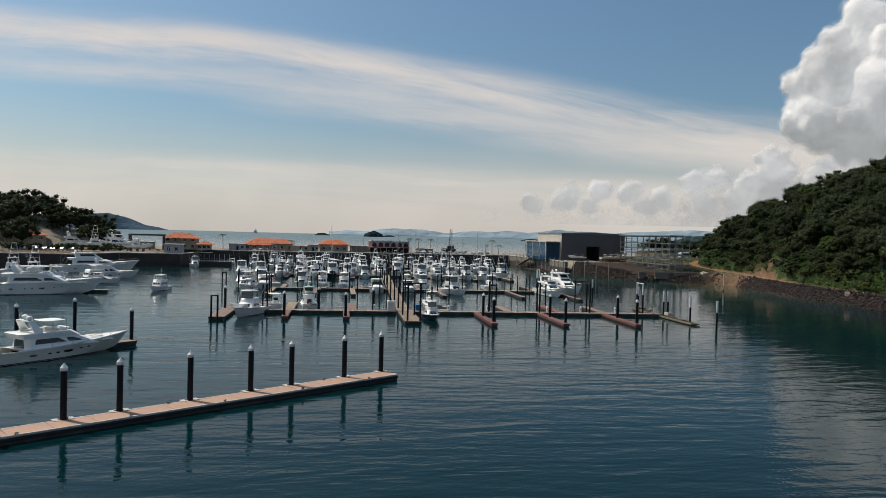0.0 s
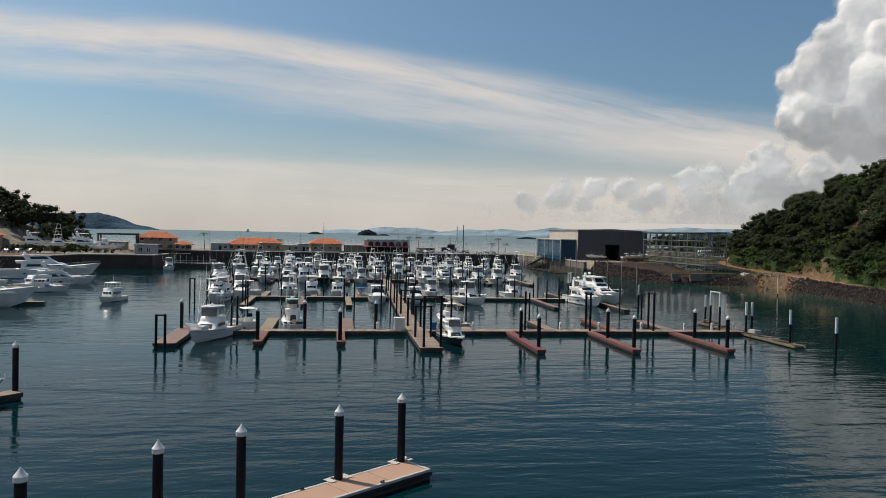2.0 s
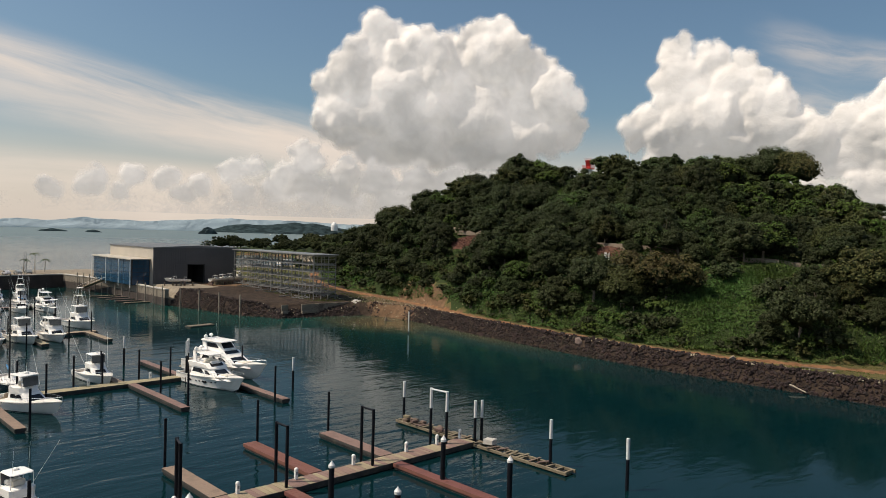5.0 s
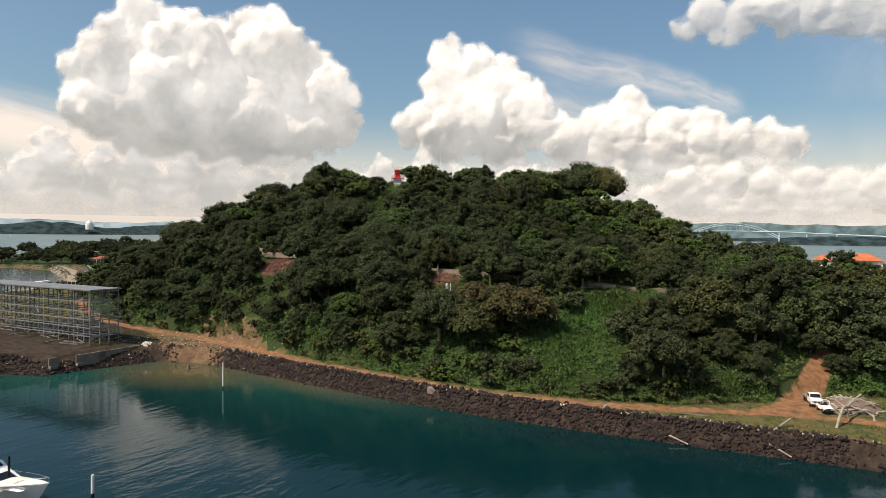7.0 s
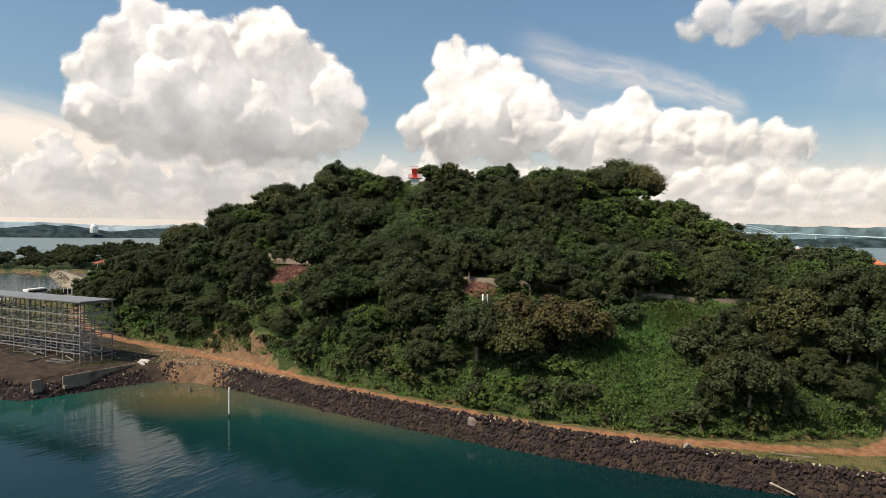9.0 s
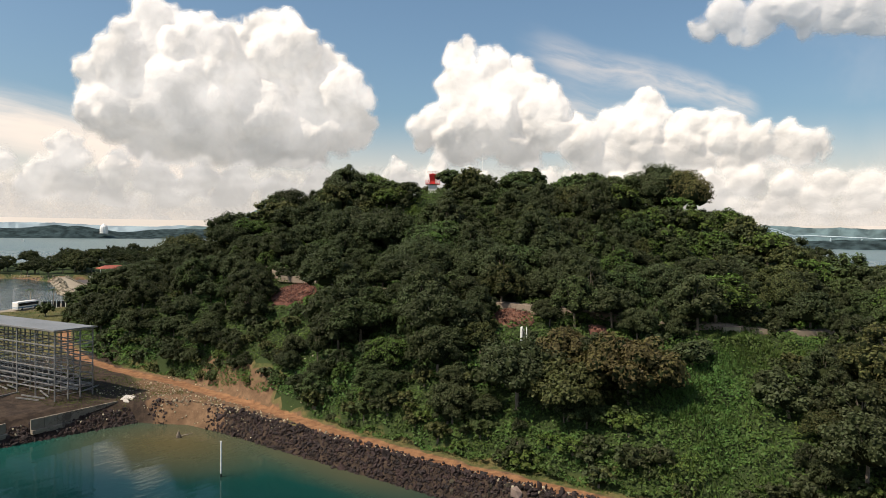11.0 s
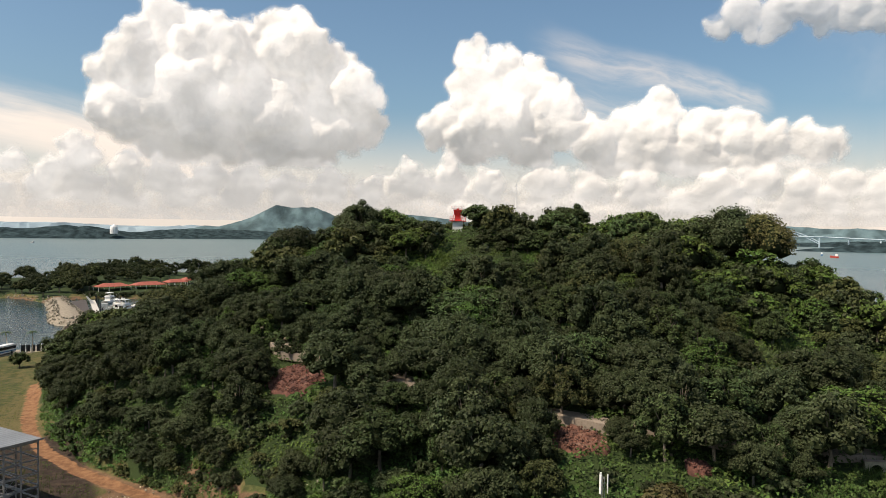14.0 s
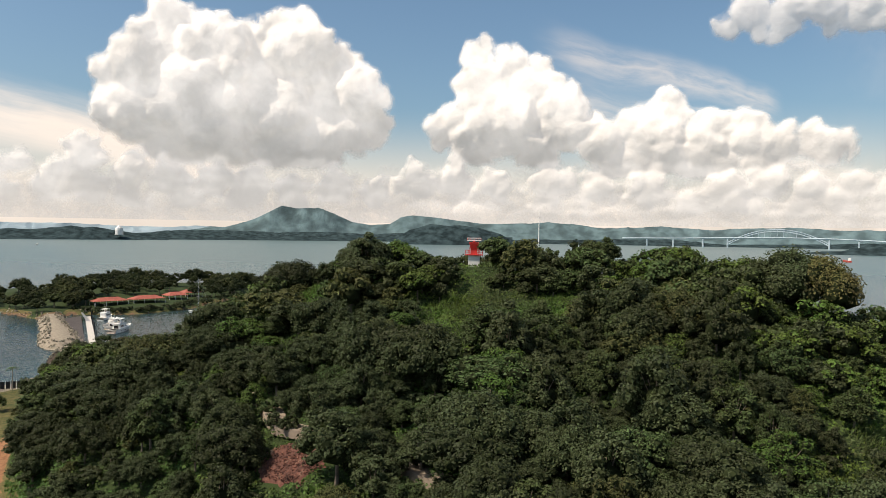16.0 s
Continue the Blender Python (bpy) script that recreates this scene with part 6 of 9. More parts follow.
for x, y, w, h, mt in ((-50, 367, 8, 3.0, GREYPLASTER), (-20, 373, 9, 2.6, PLASTER), (-14, 375, 5, 3.2, GREYPLASTER), (44, 383, 8, 2.4, PLASTER), (-90, 351, 10, 3.2, PLASTER), (-100, 341, 12, 2.8, GREYPLASTER)):
    s = thing("quay_shed", "low plain flat-roofed shed on the quay", "shed", "quay sheds", m=pose(x, y, 5.0, 0, 0, 8))
    part("wall", MB().box(-w / 2, w / 2, -2.5, 2.5, 0, h), mt, s)
    part("roof", MB().box(-w / 2 - 0.4, w / 2 + 0.4, -2.9, 2.9, h, h + 0.2, 0.04), CONCRETE, s)
    part("door", MB().box(-0.5, 0.5, -2.55, -2.5, 0, 2.1), DARKIN, s)
    part("window", MB().box(w * 0.2, w * 0.2 + 1.2, -2.55, -2.5, 1.0, 2.0), GLASS, s)
# travel lift and boats on the hard
lift = thing("boat_lift", "tall dark travelling boat lift frame in the western yard", "boat lift", m=pose(-86, 342, 5.0, 0, 0, 10))
for sx in (-7, 7):
    for sy in (-4, 4):
        part("leg", MB().box(sx - 0.35, sx + 0.35, sy - 0.35, sy + 0.35, 0, 6.2, 0.05), OUTBOARD, lift)
part("beam", MB().box(-7.5, 7.5, -4.3, -3.7, 6.2, 6.9, 0.05).box(-7.5, 7.5, 3.7, 4.3, 6.2, 6.9, 0.05).box(-7.3, -6.7, -3.7, 3.7, 6.2, 6.8, 0.05), OUTBOARD, lift)


def cradle(ob, x, y, z, a, s):
    o = copy_thing(ob, pose(x, y, z, 0, 0, a))
    o.scale = (s, s, s)
    tagged(o, "white motor boat laid up ashore on blocks", "boat", "boats ashore")
    c = thing("boat_cradle", "low timber and steel cradle under a laid-up boat", "cradle", "boat cradles", m=pose(x, y, z - 1.6, 0, 0, a))
    for sy in (-2.5, 0, 2.5):
        part("block", MB().box(-0.9, 0.9, sy - 0.2, sy + 0.2, 0, 1.05, 0.03), OLDWOOD, c)


for x, y, a, s, k in ((-104, 329, -80, 0.9, "sport"), (-97, 333, -70, 1.0, "yacht"), (-92, 327, -100, 0.9, "express"), (-101, 321, -75, 1.0, "tower"), (-84, 329, -60, 0.8, "express"), (-110, 325, -90, 1.0, "yacht"), (-90, 317, -84, 1.0, "yacht"), (-82, 311, -95, 0.8, "sport")):
    cradle(proto[k], x, y, 6.6, a, s)
for x, y, a, s, k in ((101.5, 309, 70, 0.5, "express"), (105.0, 308, 60, 0.45, "console"), (115, 306, -70, 0.55, "express"), (118.5, 307.5, -72, 0.6, "express"), (122, 309, -75, 0.62, "express"), (125.5, 310, -75, 0.55, "sport")):
    cradle(proto[k], x, y, float(ground_z(x, y)) + 1.55, a, s)


# street lamps, palms and cars on the quay
def street_lamp():
    l = thing("street_lamp", "slim grey street lamp with a short arm", "street lamp", "street lamps")
    part("pole", MB().tube((0, 0, 0), (0, 0, 8), 0.09, 0.05, 8), GALV, l)
    part("arm", MB().tube((0, 0, 7.9), (1.4, 0, 8.2), 0.04, 0.04, 6), GALV, l)
    part("lamp_head", MB().box(1.2, 1.9, -0.15, 0.15, 8.12, 8.26, 0.03), GALV, l)
    return l


place(street_lamp(), [(x, 390 + x * 0.06, 5.0, 90) for x in (-58, -44, -30, -16, 0, 12, 38, 52, 66, 80)] + [(x, 410, 5.0, 0) for x in (150, 175, 200)])


def car():
    c = thing("parked_car", "parked car on the quay with dark windows", "car", "parked cars")
    prof = [(-2.1, 0.35), (-2.15, 0.85), (-1.5, 0.95), (-0.9, 1.42), (0.5, 1.45), (1.1, 0.98), (2.0, 0.85), (2.1, 0.4)]
    part("body", MB().loft([[(x, -0.85, z) for x, z in prof], [(x, 0.85, z) for x, z in prof]]), CARPAINT, c)
    part("side_glass", MB().loft([[(-1.35, -0.87, 0.98), (-0.85, -0.87, 1.36), (0.45, -0.87, 1.38), (0.95, -0.87, 0.98)], [(-1.35, 0.87, 0.98), (-0.85, 0.87, 1.36), (0.45, 0.87, 1.38), (0.95, 0.87, 0.98)]]), GLASS, c)
    for x in (-1.35, 1.35):
        for y in (-0.8, 0.8):
            wh = part("wheel", MB().tube((x, y - 0.1, 0.32), (x, y + 0.1, 0.32), 0.32, 0.32, 12), TYRE, c)
            part("rim", MB().tube((x, y - 0.11, 0.32), (x, y + 0.11, 0.32), 0.19, 0.19, 10), STEEL, wh)
    return c


rc = random.Random(21)
place(car(), [(x + rc.uniform(-0.4, 0.4), 373 + x * 0.12 + rc.uniform(-0.6, 0.6), 5.03, 90 + rc.uniform(-8, 8)) for x in (40, 43, 46, 50, 53, 57, 60, 64, 70, 74, 78)] + [(-118 + k * 3.2, 297 + rc.uniform(-1, 1), 5.03, 80) for k in range(6)])


def bus():
    b = thing("coach", "white and blue coach driving along the shore road", "bus", m=pose(203, 407.5, 5.05, 0, 0, 22))
    part("body", MB().box(-5.6, 5.6, -1.25, 1.25, 0.4, 3.3, 0.16), GELCOAT, b)
    part("window_band", MB().box(-5.3, 5.62, -1.28, 1.28, 1.7, 2.7, 0.05), GLASS, b)
    part("stripe", MB().box(-5.62, 5.63, -1.27, 1.27, 0.95, 1.25), BLUECANVAS, b)
    for x in (-3.4, 3.6):
        for y in (-1.15, 1.15):
            part("wheel", MB().tube((x, y - 0.14, 0.48), (x, y + 0.14, 0.48), 0.48, 0.48, 12), TYRE, b)


bus()
fence = thing("shore_fence", "row of dark fence panels beside the shore road", "fence", m=pose(210, 408, 5.0, 0, 0, -36))
for i in range(9):
    part("post", MB().box(i * 1.6 - 0.08, i * 1.6 + 0.08, -0.08, 0.08, 0, 2.8), WHITEPIPE, fence)
    if i < 8:
        part("panel", MB().box(i * 1.6 + 0.2, i * 1.6 + 1.4, -0.04, 0.04, 0.2, 2.5), RUBBER, fence)

# ---- hilltop radar tower ----
tz = float(ground_z(253.6, 256.2))
tw = thing("radar_tower", "short red steel radar tower with a white scanner on the hilltop", "tower", m=pose(253.6, 256.2, -1.1, 0, 0, -60))
part("base", MB().box(-1.5, 1.5, -1.5, 1.5, tz - 1.0, 53.4, 0.05), CAP, tw, "white concrete base")
part("platform", MB().box(-2.4, 2.4, -2.0, 2.0, 53.4, 53.65, 0.04), RUSTRED, tw)
for sx in (-2.3, -1.15, 0.0, 1.15, 2.3):
    for sy in (-1.9, 1.9):
        part("baluster", MB().tube((sx, sy, 53.65), (sx, sy, 54.75), 0.05, 0.05, 5), RUSTRED, tw)
part("railing", MB().path([(-2.3, -1.9, 54.72), (2.3, -1.9, 54.72), (2.3, 1.9, 54.72), (-2.3, 1.9, 54.72), (-2.3, -1.9, 54.72)], 0.05, 5).path([(-2.3, -1.9, 54.2), (2.3, -1.9, 54.2), (2.3, 1.9, 54.2), (-2.3, 1.9, 54.2), (-2.3, -1.9, 54.2)], 0.04, 5), RUSTRED, tw)
sq = lambda w, z: [(-w, -w, z), (w, -w, z), (w, w, z), (-w, w, z)]
part("cabin", MB().loft([sq(0.95, 53.65), sq(0.85, 54.6), sq(1.25, 56.5), sq(1.3, 56.9)]), RUSTRED, tw, "red flared steel cabin")
for sx in (-1.1, 1.1):
    part("brace", MB().tube((sx * 1.5, -1.2, 53.65), (sx, -1.0, 55.6), 0.07, 0.07, 5), RUSTRED, tw)
part("pedestal", MB().lathe([(0.35, 56.9), (0.25, 57.2)], 10), RUSTRED, tw)
sc = part("scanner", MB().box(-1.9, 1.9, -0.22, 0.22, 57.2, 57.5, 0.04).box(-1.9, 1.9, -0.16, 0.16, 57.85, 58.05, 0.03), CAP, tw, "white radar scanner bar")
part("scanner_frame", MB().box(-1.88, -1.78, -0.12, 0.12, 57.5, 57.85).box(1.78, 1.88, -0.12, 0.12, 57.5, 57.85).box(-0.05, 0.05, -0.12, 0.12, 57.5, 57.85).box(-1.0, -0.92, -0.12, 0.12, 57.5, 57.85).box(0.92, 1.0, -0.12, 0.12, 57.5, 57.85), RUSTRED, sc, "red struts")
mast = thing("flagpole", "slender white pole on the hilltop", "pole", m=pose(257, 239, float(ground_z(257, 239))))
part("pole", MB().tube((0, 0, 0), (0, 0, 15), 0.14, 0.07, 8), WHITEPIPE, mast)
part("cross_arm", MB().tube((-0.7, 0, 13.5), (0.7, 0, 13.5), 0.04, 0.04, 5), WHITEPIPE, mast)
# radio mast on the slope
az0 = float(ground_z(150.5, 176.9)) - 0.3
AH = 20.6 - az0
ant = thing("radio_mast", "slim lattice mast with white panel antennas and a dish", "antenna", m=pose(150.5, 176.9, az0, 0, 0, 30))
lat = MB()
for k in range(3):
    t = k * 2.094
    lat.tube((0.28 * math.cos(t), 0.28 * math.sin(t), 0), (0.18 * math.cos(t), 0.18 * math.sin(t), AH - 0.3), 0.035, 0.03, 5)
    for j in range(9):
        u = t + 2.094
        lat.tube((0.26 * math.cos(t), 0.26 * math.sin(t), j * AH / 9.4), (0.25 * math.cos(u), 0.25 * math.sin(u), (j + 1) * AH / 9.4), 0.018, 0.018, 4)
part("lattice", lat, GALV, ant)
for t in (0.3, 2.4, 4.5):
    part("panel_antenna", MB().box(-0.14, 0.14, -0.08, 0.08, AH - 2.3, AH, 0.04), WHITEPLASTIC, ant, m=pose(0.55 * math.cos(t), 0.55 * math.sin(t), 0, 0, 0, math.degrees(t) + 90))
part("dish", MB().lathe([(0.5, 0), (0.48, 0.14), (0.28, 0.27), (0.05, 0.32)], 14), WHITEPLASTIC, ant, smooth=True, m=pose(-0.6, -0.6, AH - 3.2, 90, 0, -20))
part("arm", MB().box(-0.8, 0.8, -0.04, 0.04, AH - 3.4, AH - 3.32), GALV, ant)


# ---- clearing by the track: flatbed truck, utility vehicle, heaps of debris ----
def flatbed_truck():
    c = thing("flatbed_truck", "white crew-cab truck with a flat steel bed parked on red dirt", "truck", m=pose(150.6, 105.6, float(ground_z(150.6, 105.6)) + 0.05, 0, 0, -167) @ Matrix.Diagonal((0.92, 0.92, 0.92, 1)))
    part("chassis", MB().box(-3.4, 3.0, -0.45, 0.45, 0.5, 0.75, 0.03), OUTBOARD, c)
    bed = part("flat_bed", MB().box(-3.6, 0.2, -1.1, 1.1, 0.95, 1.1, 0.03), GALV, c, "grey steel bed")
    part("headboard", MB().box(0.1, 0.2, -1.1, 1.1, 1.1, 2.0, 0.02), GALV, bed)
    prof = [(0.3, 0.6), (0.3, 1.5), (0.45, 2.15), (2.0, 2.2), (2.5, 1.55), (3.55, 1.4), (3.75, 1.1), (3.75, 0.6)]
    part("cab", MB().loft([[(x, -0.95, z) for x, z in prof], [(x, 0.95, z) for x, z in prof]]), GELCOAT, c)
    part("windscreen", MB().loft([[(2.06, -0.82, 2.14), (2.06, 0.82, 2.14), (2.5, 0.86, 1.6), (2.5, -0.86, 1.6)], [(2.1, -0.82, 2.16), (2.1, 0.82, 2.16), (2.54, 0.86, 1.62), (2.54, -0.86, 1.62)]]), GLASS, c)
    for s in (-1, 1):
        for x0, x1 in ((0.55, 1.2), (1.35, 2.1)):
            part("side_window", MB().box(x0, x1, s * 0.96 - 0.02, s * 0.96 + 0.02, 1.5, 2.05), GLASS, c)
        part("headlight", MB().box(3.7, 3.79, s * 0.7 - 0.16, s * 0.7 + 0.16, 0.95, 1.15, 0.02), STEEL, c)
    part("grille", MB().box(3.74, 3.79, -0.5, 0.5, 0.85, 1.15), OUTBOARD, c)
    for x in (-2.5, 2.9):
        for s in (-0.95, 0.95):
            w = part("wheel", MB().tube((x, s - 0.13, 0.42), (x, s + 0.13, 0.42), 0.42, 0.42, 14), TYRE, c)
            part("rim", MB().tube((x, s - 0.14, 0.42), (x, s + 0.14, 0.42), 0.22, 0.22, 10), STEEL, w)


def utility_vehicle():
    """Small open-topped off-roader standing nose to nose with the track."""
    x, y = 144.9, 103.6
    c = thing("utility_vehicle", "small white open-topped utility vehicle parked on red dirt", "vehicle", m=pose(x, y, float(ground_z(x, y)) + 0.04, 0, 0, -158))
    tub = [(-1.75, 0.45), (-1.75, 1.05), (0.25, 1.05), (0.35, 1.12), (1.5, 1.05), (1.7, 0.9), (1.7, 0.5)]
    part("body", MB().loft([[(p, -0.72, q) for p, q in tub], [(p, 0.72, q) for p, q in tub]]), GELCOAT, c)
    part("seat_well", MB().box(-1.5, 0.15, -0.6, 0.6, 1.02, 1.09), OUTBOARD, c, "dark open cabin")
    for s in (-0.32, 0.32):
        part("seat", MB().box(-0.75, -0.2, s - 0.22, s + 0.22, 1.06, 1.25, 0.04).box(-0.85, -0.7, s - 0.22, s + 0.22, 1.2, 1.6, 0.04), OUTBOARD, c)
    frame_bar = MB()
    for s in (-0.66, 0.66):
        frame_bar.path([(0.3, s, 1.1), (0.0, s, 1.72), (-1.2, s, 1.75), (-1.45, s, 1.05)], 0.035, 6)
    frame_bar.tube((0.0, -0.66, 1.72), (0.0, 0.66, 1.72), 0.035, 0.035, 6).tube((-1.2, -0.66, 1.75), (-1.2, 0.66, 1.75), 0.035, 0.035, 6)
    part("roll_bar", frame_bar, GELCOAT, c)
    part("bumper", MB().box(1.68, 1.82, -0.75, 0.75, 0.45, 0.65, 0.03), OUTBOARD, c)
    part("grille", MB().box(1.69, 1.73, -0.36, 0.36, 0.68, 0.88), OUTBOARD, c)
    for s in (-0.52, 0.52):
        part("headlight", MB().tube((1.66, s, 0.8), (1.74, s, 0.8), 0.09, 0.09, 10), STEEL, c)
    for p in (-1.15, 1.1):
        for s in (-0.7, 0.7):
            w = part("wheel", MB().tube((p, s - 0.11, 0.36), (p, s + 0.11, 0.36), 0.36, 0.36, 14), TYRE, c)
            part("rim", MB().tube((p, s - 0.12, 0.36), (p, s + 0.12, 0.36), 0.19, 0.19, 10), STEEL, w)


flatbed_truck()
utility_vehicle()
rd = random.Random(64)
stack = thing("timber_heap", "heap of pale weathered boards and broken timber", "timber heap", m=pose(150.5, 99.5, float(ground_z(150.5, 99.5))))
plank_mesh = MB().box(-1.7, 1.7, -0.14, 0.14, -0.04, 0.04, 0.01).mesh("plank", PALEBARK)
for i in range(50):
    px, py = rd.gauss(0, 3.6), rd.gauss(0, 2.4)
    hgt = 2.0 * math.exp(-(px / 4.5) ** 2 - (py / 3.0) ** 2)
    part("plank", plank_mesh, None, stack, m=pose(px, py, hgt * rd.uniform(0.3, 1.0) + 0.15, rd.uniform(-14, 14), rd.uniform(-14, 14), rd.uniform(0, 180)))
part("core", MB().lathe([(5.5, -0.6), (4.2, 0.2), (2.2, 1.1), (0.3, 1.5)], 14), OLDWOOD, stack)
sn = thing("fallen_tree", "bleached fallen tree leaning over the boulders", "dead tree", m=pose(138.5, 101.0, float(ground_z(138.5, 101.0))))
part("trunk", MB().path([(-5.5, 1.0, -1.0), (-2.5, 0.5, 1.0), (0.5, 0, 2.2), (3.0, -0.6, 2.0), (6.5, -1.6, 2.6)], 0.2, 7), PALEBARK, sn)
for a, b in (((-1.5, 0.3, 1.4), (-0.6, 2.4, 3.4)), ((0.5, 0, 2.2), (0.8, -1.5, 4.2)), ((2.0, -0.3, 2.1), (3.6, 1.8, 3.2)), ((4.2, -0.9, 2.2), (5.0, -3.0, 3.6)), ((3.0, -0.6, 2.0), (2.4, -0.8, -0.4))):
    part("branch", MB().tube(a, b, 0.1, 0.03, 6), PALEBARK, sn)

# ---- trees ----
def crown_arrays(seed, r, h, lobes, leaves, leaf=0.42, spread=1.0, flat=1.0):
    """Points, triangles and slots of a crown: boughs set over a dome, each with an inner body painted in shade colour
    (slot 1) and loose leaf sprays (slot 0). The crown's foot is at z = 0.
    """
    rg = np.random.default_rng(seed)
    cs, rs = [], []
    ph = rg.uniform(0, 6.28, 3)
    for i in range(lobes):
        up = 1.0 - (i + 0.5) / lobes * 1.12          # from the top of the dome to a little under its rim
        a = i * 2.39996 + rg.uniform(-0.5, 0.5)
        q = math.sqrt(max(0.0, 1 - up * up))
        lean = 1 + 0.16 * math.sin(2 * a + ph[0]) + 0.12 * math.sin(3 * a + ph[1]) + rg.uniform(-0.16, 0.10)
        rad = r * rg.uniform(0.19, 0.33)
        cs.append((q * r * 0.80 * spread * lean * math.cos(a), q * r * 0.80 * spread * lean * math.sin(a), h * (0.36 + (0.44 * up * flat ** 0.5 if up > 0 else 0.5 * up) * lean) - rad * 0.25))
        rs.append(rad)
    cs.append((0.0, 0.0, h * 0.34))
    rs.append(r * 0.62)
    cs, rs = np.array(cs), np.array(rs)
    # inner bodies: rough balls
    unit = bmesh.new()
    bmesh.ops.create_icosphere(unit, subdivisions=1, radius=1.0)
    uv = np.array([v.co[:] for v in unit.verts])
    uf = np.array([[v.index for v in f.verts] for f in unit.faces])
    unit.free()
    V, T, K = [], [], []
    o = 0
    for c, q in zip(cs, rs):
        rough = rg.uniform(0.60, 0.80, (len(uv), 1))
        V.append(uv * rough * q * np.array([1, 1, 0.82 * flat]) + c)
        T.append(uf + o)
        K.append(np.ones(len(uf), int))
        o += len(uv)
    # leaf sprays on the lobes' outer sides
    share = np.append(rs[:-1] ** 2, 0.02)
    share = share / share.sum()
    pick = rg.choice(len(rs), leaves * 2, p=share)
    d = rg.normal(size=(leaves * 2, 3))
    d /= np.linalg.norm(d, axis=1, keepdims=True)
    d[:, 2] = np.where(d[:, 2] < -0.35, -d[:, 2], d[:, 2])
    p = cs[pick] + d * (rs[pick] * rg.uniform(0.74, 1.16, leaves * 2))[:, None] * np.array([1, 1, 0.82 * flat])
    keep = np.ones(len(p), bool)
    for c, q in zip(cs, rs):
        keep &= np.linalg.norm((p - c) / np.array([1, 1, 0.82 * flat]), axis=1) > q * 0.70
    p, d = p[keep][:leaves], d[keep][:leaves]
    nrm = d * 0.9 + rg.normal(size=d.shape) * 0.42 + np.array([0, 0, 0.25])
    nrm /= np.linalg.norm(nrm, axis=1, keepdims=True)
    t = np.cross(nrm, rg.normal(size=d.shape))
    t /= np.linalg.norm(t, axis=1, keepdims=True)
    b = np.cross(nrm, t)
    s = (leaf * rg.uniform(0.6, 1.35, len(p)))[:, None]
    tri = np.stack([p + t * s, p - t * s * 0.55 + b * s * 0.75, p - t * s * 0.45 - b * s * 0.8], 1).reshape(-1, 3)
    V.append(tri)
    T.append(np.arange(len(tri)).reshape(-1, 3) + o)
    K.append(np.zeros(len(p), int))
    return np.concatenate(V), np.concatenate(T), np.concatenate(K), cs, rs


def trunk_mb(seed, height, r0, cs, lift):
    """A tapered, slightly bent trunk with limbs that reach into the lobes."""
    rg = random.Random(seed)
    mb = MB()
    a = Vector((0, 0, -1.2))
    pts = [a, Vector((rg.uniform(-0.2, 0.2), rg.uniform(-0.2, 0.2), height * 0.35)), Vector((rg.uniform(-0.4, 0.4), rg.uniform(-0.4, 0.4), height * 0.75))]
    for i in range(2):
        mb.tube(pts[i], pts[i + 1], r0 * (1 - 0.28 * i), r0 * (0.72 - 0.28 * i), 7)
    for c in list(cs)[:6]:
        mb.tube(pts[2] * rg.uniform(0.75, 1.0), Vector(c) + Vector((0, 0, lift)), r0 * 0.38, r0 * 0.12, 5)
    return mb


TREE_KINDS = []   # (radius, height of the trunk, crown arrays, trunk)
for i, (r, h, lobes, leaves, lift, leaf, flat) in enumerate(((4.3, 8.0, 34, 2500, 1.3, 0.20, 1.1), (5.3, 8.6, 44, 3200, 1.4, 0.205, 1.0), (3.3, 7.6, 24, 1700, 1.1, 0.195, 1.2), (4.0, 8.4, 32, 2300, 1.4, 0.195, 1.1), (5.0, 6.8, 40, 2800, 2.4, 0.205, 0.9), (2.8, 4.2, 18, 1200, 0.5, 0.20, 1.1))):
    V, T, K, cs, rs = crown_arrays(100 + i, r, h, lobes, leaves, leaf, 1.0, flat)
    TREE_KINDS.append((r, lift, V, T, K, cs, trunk_mb(100 + i, lift + h * 0.5, 0.10 + r * 0.045, cs, lift)))

# the same kinds with fewer, larger leaf sprays for woods that stay far off
FAR_KINDS = []
for i, (r, h, lobes, leaves, lift, leaf, flat) in enumerate(((4.3, 8.0, 22, 980, 1.3, 0.29, 1.1), (5.3, 8.6, 26, 1240, 1.4, 0.31, 1.0), (3.3, 7.6, 16, 680, 1.1, 0.28, 1.2), (4.0, 8.4, 22, 900, 1.4, 0.29, 1.1), (5.0, 6.8, 24, 1080, 2.4, 0.31, 0.9), (2.8, 4.2, 10, 400, 0.5, 0.32, 1.1))):
    V, T, K, cs, rs = crown_arrays(200 + i, r, h, lobes, leaves, leaf, 1.0, flat)
    FAR_KINDS.append((r, lift, V, T, K, cs, None))

crown_cache = {}


